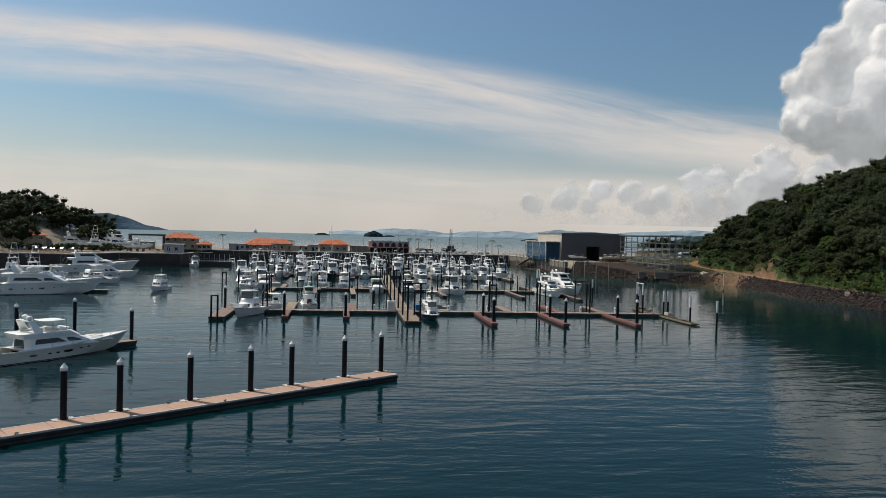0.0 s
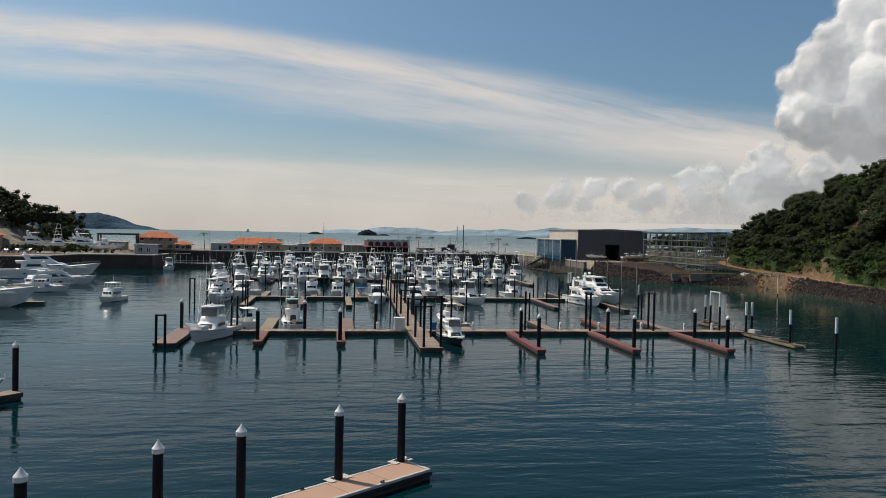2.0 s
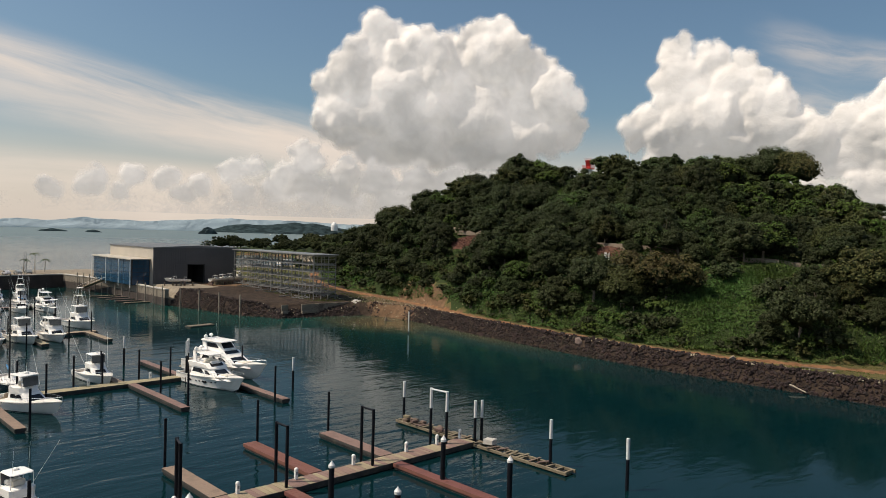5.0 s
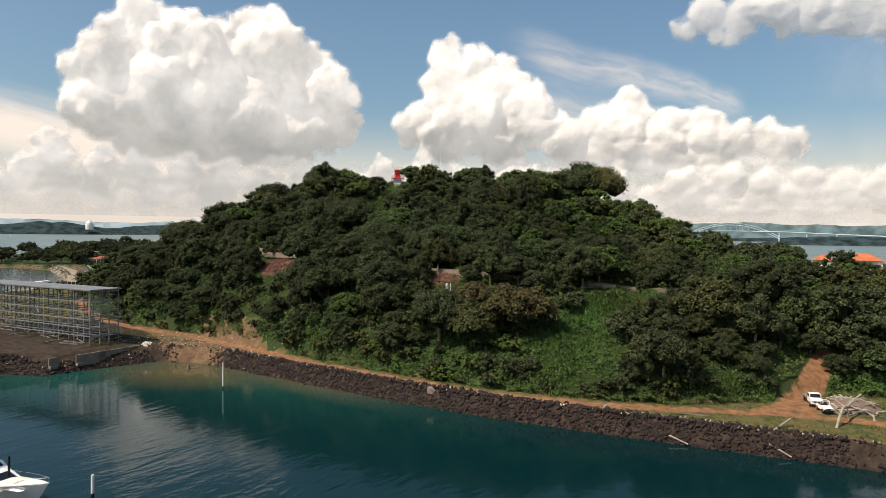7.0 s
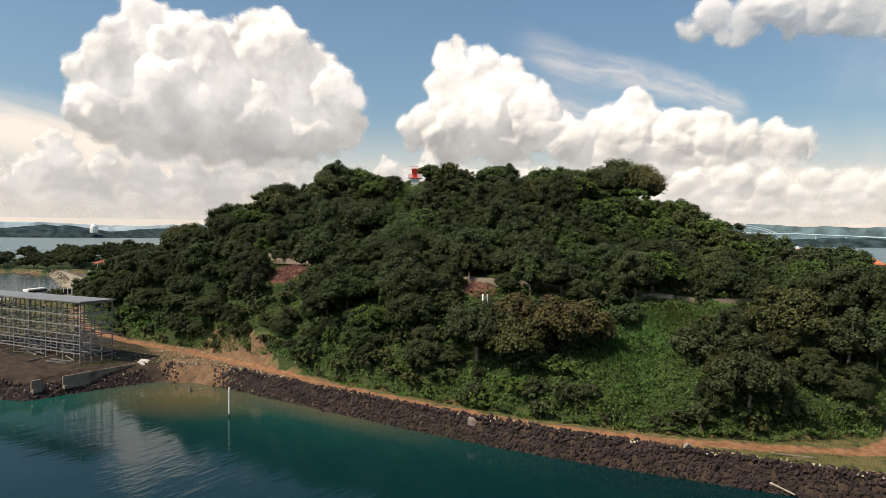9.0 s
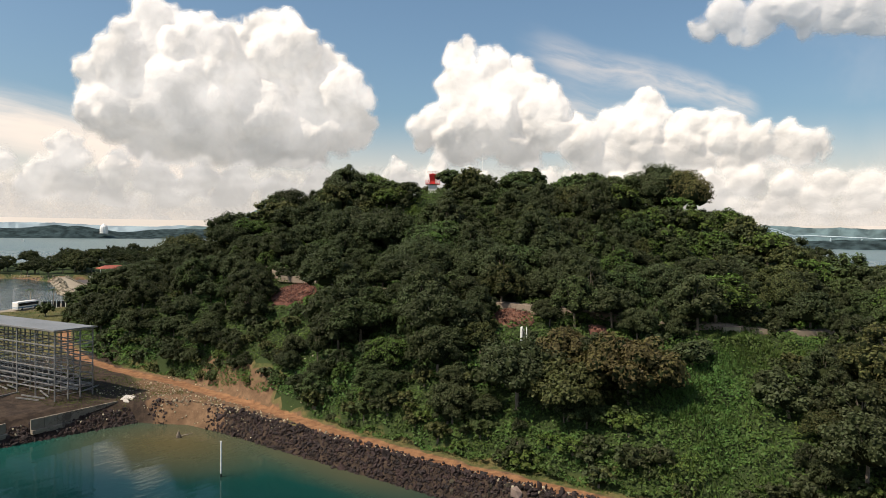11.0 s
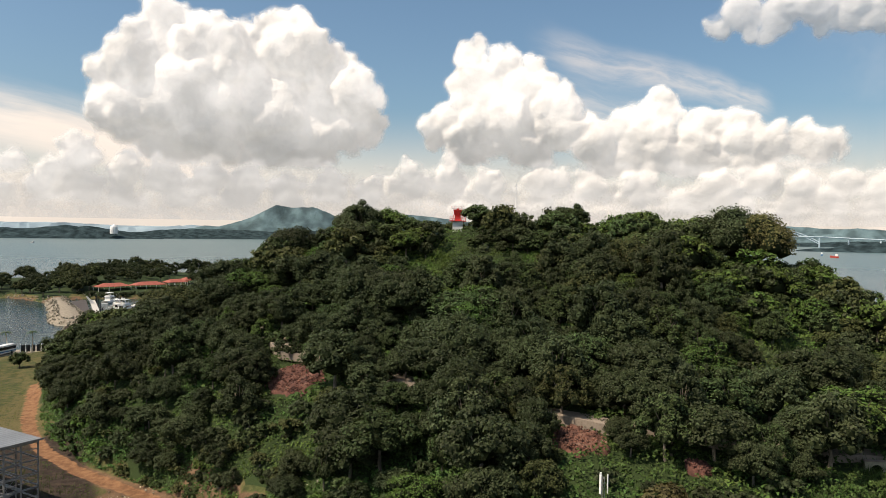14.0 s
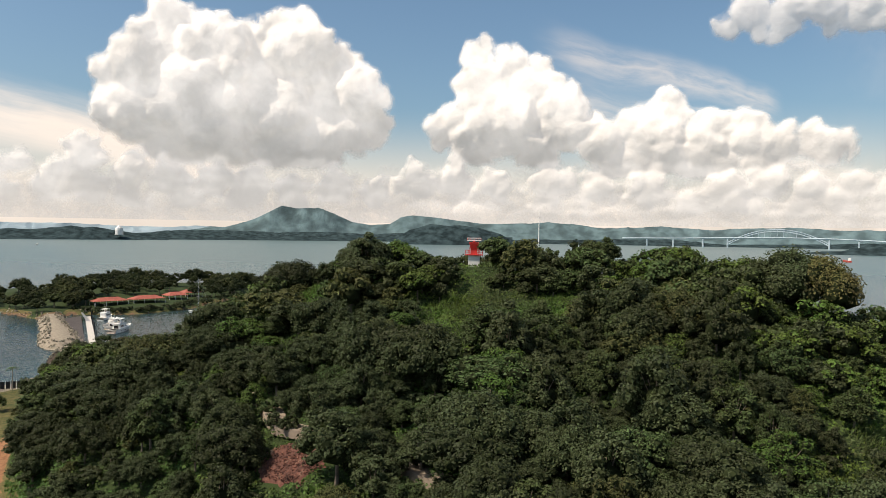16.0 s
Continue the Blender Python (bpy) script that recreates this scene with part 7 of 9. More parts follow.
def single_tree(kind, mat, x, y, z, a, s, label="", name="tree", group="trees on the hill"):
    r, lift, V, T, K, cs, tmb = TREE_KINDS[kind]
    key = (kind, mat)
    if key not in crown_cache:
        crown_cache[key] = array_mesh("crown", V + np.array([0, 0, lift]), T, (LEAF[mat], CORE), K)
    if ("trunk", kind) not in crown_cache:
        crown_cache[("trunk", kind)] = tmb.mesh("trunk", BARK)
    t = thing(name, label, "tree", group, m=pose(x, y, z, 0, 0, a) @ Matrix.Diagonal((s, s * (0.85 + 0.3 * ((x * 7.3 + y * 3.1) % 1.0)), s * (0.80 + 0.30 * ((x * 3.7 + y * 9.1) % 1.0)), 1)))
    part("trunk", crown_cache[("trunk", kind)], None, t)
    part("crown", crown_cache[key], None, t)
    return t


TREE_LABELS = ["dense dark green broadleaf tree on the wooded hillside", "mid-green broadleaf tree on the wooded hillside", "olive-leaved rounded tree on the wooded hillside", "bright green vine-covered tree on the hillside", "russet-leaved flowering tree on the hillside"]


def clearing(x, y):
    """How open the woods are: 1 where only vines and grass grow."""
    c = np.zeros(np.shape(x))
    for cx, cy, rx, ry in ((141, 146, 9, 10), (152, 149, 10, 10), (163, 149, 10, 8), (172, 146, 8, 8), (156, 157, 7, 6), (176, 138, 7, 5), (144, 119, 5, 4), (208, 161, 10, 5), (192, 163, 8, 6), (224, 238, 13, 16), (212, 238, 9, 9), (232, 224, 10, 10), (194, 266, 6, 5), (220, 286, 10, 8), (150, 105, 9, 10)):
        c = np.maximum(c, 1.25 - np.hypot((x - cx) / rx, (y - cy) / ry))
    return np.clip(c, 0, 1)


SCARS = [(168.5, 242, 4.8), (162.5, 184.3, 3.2), (163.5, 168.5, 1.5), (182, 124.5, 2.2)]   # bare red earth beside the hill road


def plant_hill():
    rg = np.random.default_rng(42)
    # jittered rows over the hill
    step = 4.7
    gx, gy = np.meshgrid(np.arange(128, 300, step), np.arange(40, 446, step))
    x = (gx + np.where((np.arange(gx.shape[0]) % 2)[:, None] > 0, step / 2, 0) + rg.uniform(-2.0, 2.0, gx.shape)).ravel()
    y = (gy + rg.uniform(-2.0, 2.0, gy.shape)).ravel()
    z = ground_z(x, y)
    foot = steps(y, FOOT_X)
    k = line_distance(x, y, TRACK)
    d = signed_distance(x, y, ISLAND)
    crest = steps(y, CREST_X)
    ok = (x > foot + np.where(y > 205, 0.4, 1.8)) & (k > np.where(y > 200, 3.4, 4.8)) & (d > 5) & (rg.uniform(0, 1, x.shape) > clearing(x, y) * 2.4) & (x < crest + 15)
    for sx, sy, sr in SCARS:
        # the view of the scars stays open downhill
        ok &= ~((np.hypot(x - sx, y - sy) < sr + 2.2) | (np.hypot(x - sx + 0.75 * sr + 2.6, y - sy + 0.55 * sr + 1.4) < sr + 3.0))
    ok &= ~((np.hypot(x - 253.2, y - 255.9) < 3.6) | (np.hypot(x - 247, y - 252) < 6.2) | (np.hypot(x - 240, y - 248) < 3.5) | (np.hypot(x - 149.5, y - 176.2) < 3.5))
    ok &= (x < crest + 2) | (rg.uniform(0, 1, x.shape) < 0.55)
    x, y, z = x[ok], y[ok], z[ok]
    n = len(x)
    edge = np.clip((x - steps(y, FOOT_X)) / 12, 0, 1)
    kind = rg.choice(6, n, p=[0.24, 0.20, 0.16, 0.16, 0.16, 0.08])
    patch = wobble(x, y, 16, 4.0) + rg.normal(0, 0.5, n)
    high = np.clip((x - 172) / 40, 0, 1)   # lighter leaf colours up the slope, dark ones along its foot
    mat = np.where(patch > 1.25 - 0.75 * high, 3, np.where(patch > 0.75 - 0.75 * high, 1, np.where(patch < -0.95 + 0.3 * high, 2, 0)))
    mat = np.where(rg.uniform(0, 1, n) < 0.006, 4, mat)
    size = (0.52 + 0.85 * rg.uniform(0, 1, n) ** 2.6) * (0.85 + 0.15 * edge)
    for sx, sy, sr in SCARS:   # low growth below the bare banks
        low = np.hypot(x - sx + 0.75 * sr + 8.6, y - sy + 0.55 * sr + 5.4) < sr + 3.6
        kind, size = np.where(low, 5, kind), np.where(low, size * 0.7, size)
    top_row = np.abs(x - crest[ok]) < 14
    size = np.where(top_row, size * np.where(y < 152, 0.76, 1.0), size)
    size = np.where((y < 150) & (x > 195), size * 0.85, size)
    turn = rg.uniform(0, 360, n)
    # the nearest ones are trees of their own, picked by a strip of the hillside
    near = np.argsort(np.hypot(x - 120, (y - 190) * 0.7))[:270]
    own = np.zeros(n, bool)
    own[near] = True
    for i in near:
        single_tree(int(kind[i]), int(mat[i]), float(x[i]), float(y[i]), float(z[i]) - 0.3, float(turn[i]), float(size[i]), TREE_LABELS[int(mat[i])])
    near2 = ~own & (x < crest[ok] - 36) & (y > 112) & (y < 330)
    far2 = ~own & ~near2 & (x < crest[ok] + 5)
    back = ~own & ~near2 & ~far2
    for sel, kinds, name, label in ((near2, TREE_KINDS, "hill_forest", "dense tropical forest over the upper hillside"), (far2, FAR_KINDS, "ridge_forest", "dense tropical forest along the ridge"), (back, FAR_KINDS, "back_forest", "dense tropical forest on the far side of the ridge")):
        forest(x[sel], y[sel], z[sel], kind[sel], mat[sel], size[sel], turn[sel], name, label, kinds, 2 if name == "back_forest" else 1)
    return n


def forest(x, y, z, kind, mat, size, turn, name, label, kinds=None, thin=1):
    """Many trees as one mass of foliage and trunks."""
    V, T, K, o = [], [], [], 0
    for i in range(len(x)):
        r, lift, v, t, k, cs, tmb = (FAR_KINDS if kinds is None else kinds)[int(kind[i])]
        if thin > 1:   # woods far off do with every second spray
            keep = (k == 1) | (np.arange(len(k)) % thin == 0)
            t, k = t[keep], k[keep]
        a = math.radians(turn[i])
        rot = np.array([[math.cos(a), -math.sin(a), 0], [math.sin(a), math.cos(a), 0], [0, 0, 1]])
        V.append((v + np.array([0, 0, lift])) @ rot.T * size[i] * np.array([1, 1, 0.80 + 0.30 * ((x[i] * 3.7 + y[i] * 9.1) % 1.0)]) + np.array([x[i], y[i], z[i] - 0.3]))
        T.append(t + o)
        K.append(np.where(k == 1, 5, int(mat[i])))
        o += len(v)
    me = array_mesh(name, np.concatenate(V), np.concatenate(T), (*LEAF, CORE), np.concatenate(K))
    f = tagged(part(name, me, None), label, "forest", kind="stuff")
    tm = MB()
    for i in range(len(x)):
        h = (TREE_KINDS[int(kind[i])][1] + 2) * size[i]
        tm.tube((x[i], y[i], z[i] - 1), (x[i], y[i], z[i] + h), 0.28 * size[i], 0.16 * size[i], 5)
    tagged(part("trunks", tm, BARK, f), kind="stuff")


planted = plant_hill()


def undergrowth():
    """Vines, ferns and grass tufts over the open slopes and at the forest's foot."""
    rg = np.random.default_rng(7)
    n = 900000
    x, y = rg.uniform(128, 262, n), rg.uniform(60, 330, n)
    foot = steps(y, FOOT_X)
    c = clearing(x, y)
    k = line_distance(x, y, TRACK)
    edge = np.exp(-((x - foot - 1.0) / 4.0) ** 2)
    scar = np.zeros(n, bool)
    for sx, sy, sr in SCARS:
        scar |= np.hypot(x - sx, y - sy) < sr
    ok = (x > foot - 2.2) & (k > 2.4) & (rg.uniform(0, 1, n) < np.maximum(np.maximum(c * 1.2, edge), 0.34)) & ~scar & (line_distance(x, y, BRANCH) > 2.3) & (np.hypot((x - 149) / 9.0, (y - 106.5) / 5.0) > 1) & ~((y > 224) & (y < 250) & (x < foot - 0.5))
    x, y, c = x[ok], y[ok], c[ok]
    n = len(x)
    z = ground_z(x, y)
    hump = np.clip(wobble(x, y, 2.6, 9.0) + 0.35, 0, 1) * 1.3
    p = np.stack([x, y, z + hump + rg.uniform(0.0, 0.35, n)], 1)
    nrm = rg.normal(size=(n, 3)) * 0.6 + np.array([-0.4, -0.1, 0.9])
    nrm /= np.linalg.norm(nrm, axis=1, keepdims=True)
    t = np.cross(nrm, rg.normal(size=(n, 3)))
    t /= np.linalg.norm(t, axis=1, keepdims=True)
    b = np.cross(nrm, t)
    s = rg.uniform(0.14, 0.38, n)[:, None]
    # tall grass stands on the open slopes, leaning as the wind laid it, with vines between
    lean = np.stack([wobble(x, y, 4.0, 1.0) * 0.5 - 0.25, wobble(x, y, 5.0, 6.0) * 0.5, np.full(n, 1.0)], 1) + rg.normal(0, 0.35, (n, 3))
    lean /= np.linalg.norm(lean, axis=1, keepdims=True)
    across = np.cross(lean, rg.normal(size=(n, 3)))
    across /= np.linalg.norm(across, axis=1, keepdims=True)
    tall = ((c > 0.25) & (rg.uniform(0, 1, n) < np.clip(wobble(x, y, 5, 8.0) * 0.6 + 0.3, 0.05, 0.8)))[:, None]
    t, b, s = np.where(tall, lean * 2.3, t), np.where(tall, across * 0.42, b), np.where(tall, s * 1.15, s)
    tri = np.stack([p + t * s, p - t * s * 0.5 + b * s * 0.7, p - t * s * 0.5 - b * s * 0.7], 1).reshape(-1, 3)
    me = array_mesh("undergrowth", tri, np.arange(len(tri)).reshape(-1, 3), (LEAF[3], LEAF[1], VINE), np.where(wobble(x, y, 9, 2) + rg.normal(0, 0.3, n) > np.where(x < 190, 0.6, -0.2), 0, np.where(x + rg.normal(0, 5, n) < 190, 2, 1)))
    tagged(part("undergrowth", me, None), "bright green vines and undergrowth over the open slope", "undergrowth", kind="stuff")
    # grass on the verges and the meadow
    n = 420000
    x, y = rg.uniform(120, 215, n), rg.uniform(90, 405, n)
    k = line_distance(x, y, TRACK)
    d = signed_distance(x, y, ISLAND)
    foot = steps(y, FOOT_X)
    w = np.where(y < 285, np.where((x < foot + 1) & (k > 2.0), np.clip(0.45 + 0.5 * wobble(x, y, 2.2, 4.0), 0.05, 1), 0) * np.where((y > 214) & (y < 245), 0.2, 1.0), np.where((x > 132) & (x < foot + 4) & (k > 2), 0.22, 0))
    ok = (rg.uniform(0, 1, n) < w) & (d > 4.4) & (k > 1.8) & (np.hypot((x - 149) / 10.0, (y - 106.5) / 6.0) > 1)
    x, y = x[ok], y[ok]
    n = len(x)
    z = ground_z(x, y)
    a, h = rg.uniform(0, 2 * math.pi, n), rg.uniform(0.10, 0.34, n)
    lean = rg.normal(0, 0.16, (n, 2))
    w = 0.06
    q0 = np.stack([x - w * np.cos(a), y - w * np.sin(a), z - 0.05], 1)
    q1 = np.stack([x + w * np.cos(a), y + w * np.sin(a), z - 0.05], 1)
    q2 = np.stack([x + lean[:, 0], y + lean[:, 1], z + h], 1)
    tri = np.stack([q0, q1, q2], 1).reshape(-1, 3)
    tagged(part("grass", array_mesh("grass", tri, np.arange(len(tri)).reshape(-1, 3), (GRASSLEAF,)), None), "uneven green grass along the dirt track", "grass", kind="stuff")


undergrowth()


def edge_shrubs():
    """Low shrubs and saplings where the forest meets the verge."""
    rg = np.random.default_rng(19)
    y = np.concatenate([np.arange(113, 300, 2.3), np.arange(118, 296, 4.1), np.arange(300, 400, 3.4)])
    y = y + rg.uniform(-0.9, 0.9, len(y))
    x = steps(y, FOOT_X) + rg.uniform(-0.6, 2.6, len(y))
    ok = (line_distance(x, y, TRACK) > 2.9) & (clearing(x, y) < 0.5) & (rg.uniform(0, 1, len(y)) < np.where((y > 226) & (y < 246), 0.5, 0.9))
    x, y = x[ok], y[ok]
    n = len(x)
    # saplings between the trees of the lower slope
    m = 720
    x2, y2 = rg.uniform(134, 215, m), rg.uniform(112, 330, m)
    ok = (x2 > steps(y2, FOOT_X) + 1) & (clearing(x2, y2) < 0.3) & (line_distance(x2, y2, TRACK) > 3) & (line_distance(x2, y2, [(174.5, 250), (175, 240), (168, 200), (167.5, 181), (181, 150)]) > 3)
    for sx, sy, sr in SCARS:
        ok &= np.hypot(x2 - sx, y2 - sy) > sr + 1
    x, y = np.concatenate([x, x2[ok]]), np.concatenate([y, y2[ok]])
    n = len(x)
    forest(x, y, ground_z(x, y), np.full(n, 5), rg.choice([0, 1, 3, 2], n, p=[0.35, 0.35, 0.15, 0.15]), rg.uniform(0.4, 0.85, n), rg.uniform(0, 360, n), "edge_shrubs", "green shrubs and saplings along the forest's foot")


edge_shrubs()


def umbrella_tree(x, y, z, r, h, mats, seed, label, bare=False):
    """A large old tree with spreading limbs and a broad crown."""
    t = thing("spreading_tree", label, "tree", "large trees", m=pose(x, y, z))
    V, T, K, cs, rs = crown_arrays(seed, r, h * (0.86 if bare else 0.92), int(26 + 4 * r), int(1600 + 520 * r), 0.29, 1.05, 1.0)
    lift = h * 0.16
    part("trunk", trunk_mb(seed, h * 0.62, r * 0.055, np.concatenate([cs, cs]), lift), PALEBARK if bare else BARK, t)
    rg = random.Random(seed)
    for c in cs[6:20]:
        part("limb", MB().tube((0, 0, h * rg.uniform(0.3, 0.5)), Vector(c) + Vector((0, 0, lift)), r * 0.022, r * 0.008, 5), PALEBARK if bare else BARK, t)
    slot = np.where(K == 1, 2, (np.repeat(0, len(K)) if len(mats) == 1 else (V[T[:, 0], 1] < -0.25 * r).astype(int)))
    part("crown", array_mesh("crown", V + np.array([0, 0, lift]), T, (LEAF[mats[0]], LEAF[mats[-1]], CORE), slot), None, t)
    return t


g = lambda x, y: float(ground_z(x, y))
umbrella_tree(253, 178.5, g(253, 178.5) - 1.0, 12.5, 16.5, (0, 4), 301, "very large spreading tree with green and russet crown on the ridge", True)
umbrella_tree(229, 299, g(229, 299), 7.0, 12.0, (0,), 302, "large dark spreading tree on the hill's shoulder")
umbrella_tree(232, 276, g(232, 276), 6.5, 12.0, (0,), 303, "large dark spreading tree on the ridge")
umbrella_tree(274, 208, g(274, 208), 5.5, 10.5, (0,), 304, "dark flat-topped tree on the ridge")
umbrella_tree(264, 225, g(264, 225), 4.5, 9.5, (1,), 305, "rounded tree on the ridge")
umbrella_tree(199, 219, g(199, 219) - 0.3, 4.2, 14.5, (0,), 306, "slender-trunked tree standing free on the slope")
umbrella_tree(145, 158, g(145, 158) - 0.5, 6.5, 10.5, (4,), 307, "broad olive-russet tree near the track")
umbrella_tree(148, 169, g(148, 169) - 0.5, 4.6, 8.5, (4,), 309, "rounded olive-russet tree near the track")
umbrella_tree(140, 165, g(140, 165) - 0.5, 5.0, 9.0, (2,), 308, "rounded olive tree near the track")


def islet_woods():
    rg = np.random.default_rng(77)
    x, y = rg.uniform(300, 640, 1400), rg.uniform(586, 760, 1400)
    d = signed_distance(x, y, ISLET)
    ok = (d > 6) & ((y > 626 - 0.06 * (x - 340)) | (x > 445)) & ~((np.abs(x - 425) < 34) & (y < 646)) & (y < 740)
    x, y = x[ok][:170], y[ok][:170]
    n = len(x)
    dd = signed_distance(x, y, ISLET)
    z = np.minimum(-1 + dd * 0.75, 3.2 + np.clip(dd - 20, 0, 60) * 0.09)
    forest(x, y, z, rg.choice([1, 4, 0, 3], n), np.where(rg.uniform(0, 1, n) < 0.75, 0, 2), 0.85 + 0.72 * np.clip(wobble(x, y, 20, 3.0) + 0.4, 0, 1) + rg.uniform(0, 0.22, n), rg.uniform(0, 360, n), "islet_forest", "dark spreading trees over the low islet beyond the channel", thin=2)
    # mangrove scrub at the basin's edge
    x, y = rg.uniform(368, 520, 300), rg.uniform(588, 640, 300)
    d = signed_distance(x, y, ISLET)
    ok = (d > 0.5) & (d < 12) & (x > 372)
    x, y = x[ok][:60], y[ok][:60]
    n = len(x)
    forest(x, y, np.full(n, 1.0), np.full(n, 5), np.zeros(n, int), rg.uniform(0.8, 1.2, n), rg.uniform(0, 360, n), "islet_scrub", "low dark scrub along the basin's edge")
    # woods on the western hill
    x, y = rg.uniform(-236, -92, 900), rg.uniform(292, 405, 900)
    r = np.hypot((x + 167) / 68, (y - 350) / 60)
    ok = (r < 1.0) & (rg.uniform(0, 1, 900) < np.where(y < 365, 1.0, 0.4))
    x, y = x[ok][:110], y[ok][:110]
    n = len(x)
    forest(x, y, ground_z(x, y), rg.choice([0, 1, 2, 3, 4], n), np.where(rg.uniform(0, 1, n) < 0.85, 0, 2), rg.uniform(0.9, 1.5, n), rg.uniform(0, 360, n), "western_forest", "dark wooded hill above the western boatyard", thin=2)
    # shrubs at the foot of the western hill and behind the steel rack
    x, y = rg.uniform(-130, -88, 26), rg.uniform(292, 336, 26)
    forest(x, y, ground_z(x, y), np.full(26, 5), np.full(26, 1), rg.uniform(0.6, 1.0, 26), rg.uniform(0, 360, 26), "yard_shrubs", "dark shrubs and small trees behind the western yard")


islet_woods()
for bx, by, ba, bs in ((160.6, 152.4, 40, 1.25), (151.4, 137.6, 150, 1.5), (158.5, 140.5, 80, 1.0)):
    single_tree(5, 0, bx, by, g(bx, by) - 0.4, ba, bs, "dark round bush standing free in the tall grass", "bush", "bushes")
single_tree(5, 1, 194, 380, g(194, 380), 30, 1.1, "single round bush on the grass by the shore road", "bush", "bushes")


# ---- palms ----
def palm(seed, h=7.5):
    rg = random.Random(seed)
    p = thing("palm_tree", "slender palm tree with drooping fronds on the quay", "palm", "palms")
    bend = rg.uniform(-0.5, 0.5)
    pts = [Vector((bend * (k / 5) ** 2, 0, h * k / 5)) for k in range(6)]
    mb = MB()
    for k in range(5):
        mb.tube(pts[k], pts[k + 1], 0.2 - 0.022 * k, 0.18 - 0.022 * k, 7)
    part("trunk", mb, PALEBARK, p)
    for k in range(11):
        a = k * 2 * math.pi / 11 + rg.uniform(-0.2, 0.2)
        up = rg.uniform(0.2, 0.9)
        f = MB()
        spine = [pts[5] + Vector((math.cos(a) * s * 2.1, math.sin(a) * s * 2.1, up * s * 1.3 - 1.5 * s * s)) for s in (0, 0.25, 0.5, 0.75, 1.0)]
        side = Vector((-math.sin(a), math.cos(a), 0))
        for i in range(4):
            for j in range(3):
                b = spine[i].lerp(spine[i + 1], j / 3)
                for s in (-1, 1):
                    tip = b + side * s * (0.62 - 0.1 * i) + (spine[i + 1] - spine[i]) * 0.7 + Vector((0, 0, -0.22))
                    f.add([b, b.lerp(spine[i + 1], 0.4), tip], [(0, 1, 2)])
        part("frond", f, LEAF[1], p)
    return p


place(palm(1), [(36.5, 386, 5, 0), (41, 387, 5, 100), (48, 389, 5, 40), (-57, 368, 5, 0), (82, 391, 5, 70), (206.5, 410, 5, 0), (212, 404, 5, 60)])
place(palm(2, 5.0), [(-26, 384, 5, 0), (86, 393, 5, 30), (34, 388, 5, 10), (79, 395, 5, 0)])

# ---- cumulus far out: a relief sheet, lit by the same sun, with added glow ----
SHEET_AZ, SHEET_EL, CELL, SHEET_R = (8.0, 106.0), (0.6, 21.0), 0.115, 4740.0


def cloud_material():
    mt = bpy.data.materials.new("sunlit_glowing_cumulus")
    mt.use_nodes = True
    g = Net(mt.node_tree)
    at = g.n("ShaderNodeTexCoord").outputs["Object"]
    warp = g.n("ShaderNodeTexNoise", {"Vector": at, "Scale": 0.004, "Detail": 3.0}).outputs["Color"]
    at2 = g.v("ADD", at, g.v("MULTIPLY", warp, (120.0, 120.0, 120.0)))
    soft, fine = g.noise(at2, 0.010, 5.0, 0.6), g.noise(at2, 0.045, 6.0, 0.7)
    h = g.m("ADD", g.noise(at2, 0.012, 3.0, 0.5), g.m("MULTIPLY", g.noise(at2, 0.05, 4.0, 0.6), 0.30))
    b = g.n("ShaderNodeBump", {"Strength": 0.30, "Distance": 30.0, "Height": h})
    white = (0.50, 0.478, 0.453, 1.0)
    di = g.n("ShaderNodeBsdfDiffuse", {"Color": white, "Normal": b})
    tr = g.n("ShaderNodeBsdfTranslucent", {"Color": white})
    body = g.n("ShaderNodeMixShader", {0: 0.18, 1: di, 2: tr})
    # scattered light put into emission: tops glow, bases stay grey, noise blotches it
    body = g.n("ShaderNodeAddShader", {0: body, 1: g.n("ShaderNodeEmission", {"Color": (1.0, 0.975, 0.945, 1.0), "Strength": g.m("MULTIPLY", g.m("ADD", 0.135, g.m("MULTIPLY", g.attr("scatter_glow"), 0.31)), g.ramp(g.noise(at2, 0.0045, 4.0, 0.55), 0.3, 0.7, 0.72, 1.22))})})
    # glowing haze colour mixed over the lowest clouds
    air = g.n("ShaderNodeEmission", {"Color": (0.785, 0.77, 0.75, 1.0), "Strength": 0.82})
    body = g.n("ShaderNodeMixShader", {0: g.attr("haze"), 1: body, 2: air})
    d = g.m("ADD", g.attr("mass"), g.m("MULTIPLY", g.m("SUBTRACT", g.m("ADD", g.m("MULTIPLY", soft, 0.6), g.m("MULTIPLY", fine, 0.4)), 0.5), 1.5))
    alpha = g.m("MULTIPLY", g.ramp(d, 0.02, 0.85), g.attr("cover"))
    g.n("ShaderNodeOutputMaterial", {"Surface": g.n("ShaderNodeMixShader", {0: alpha, 1: g.n("ShaderNodeBsdfTransparent"), 2: body})})
    return mt


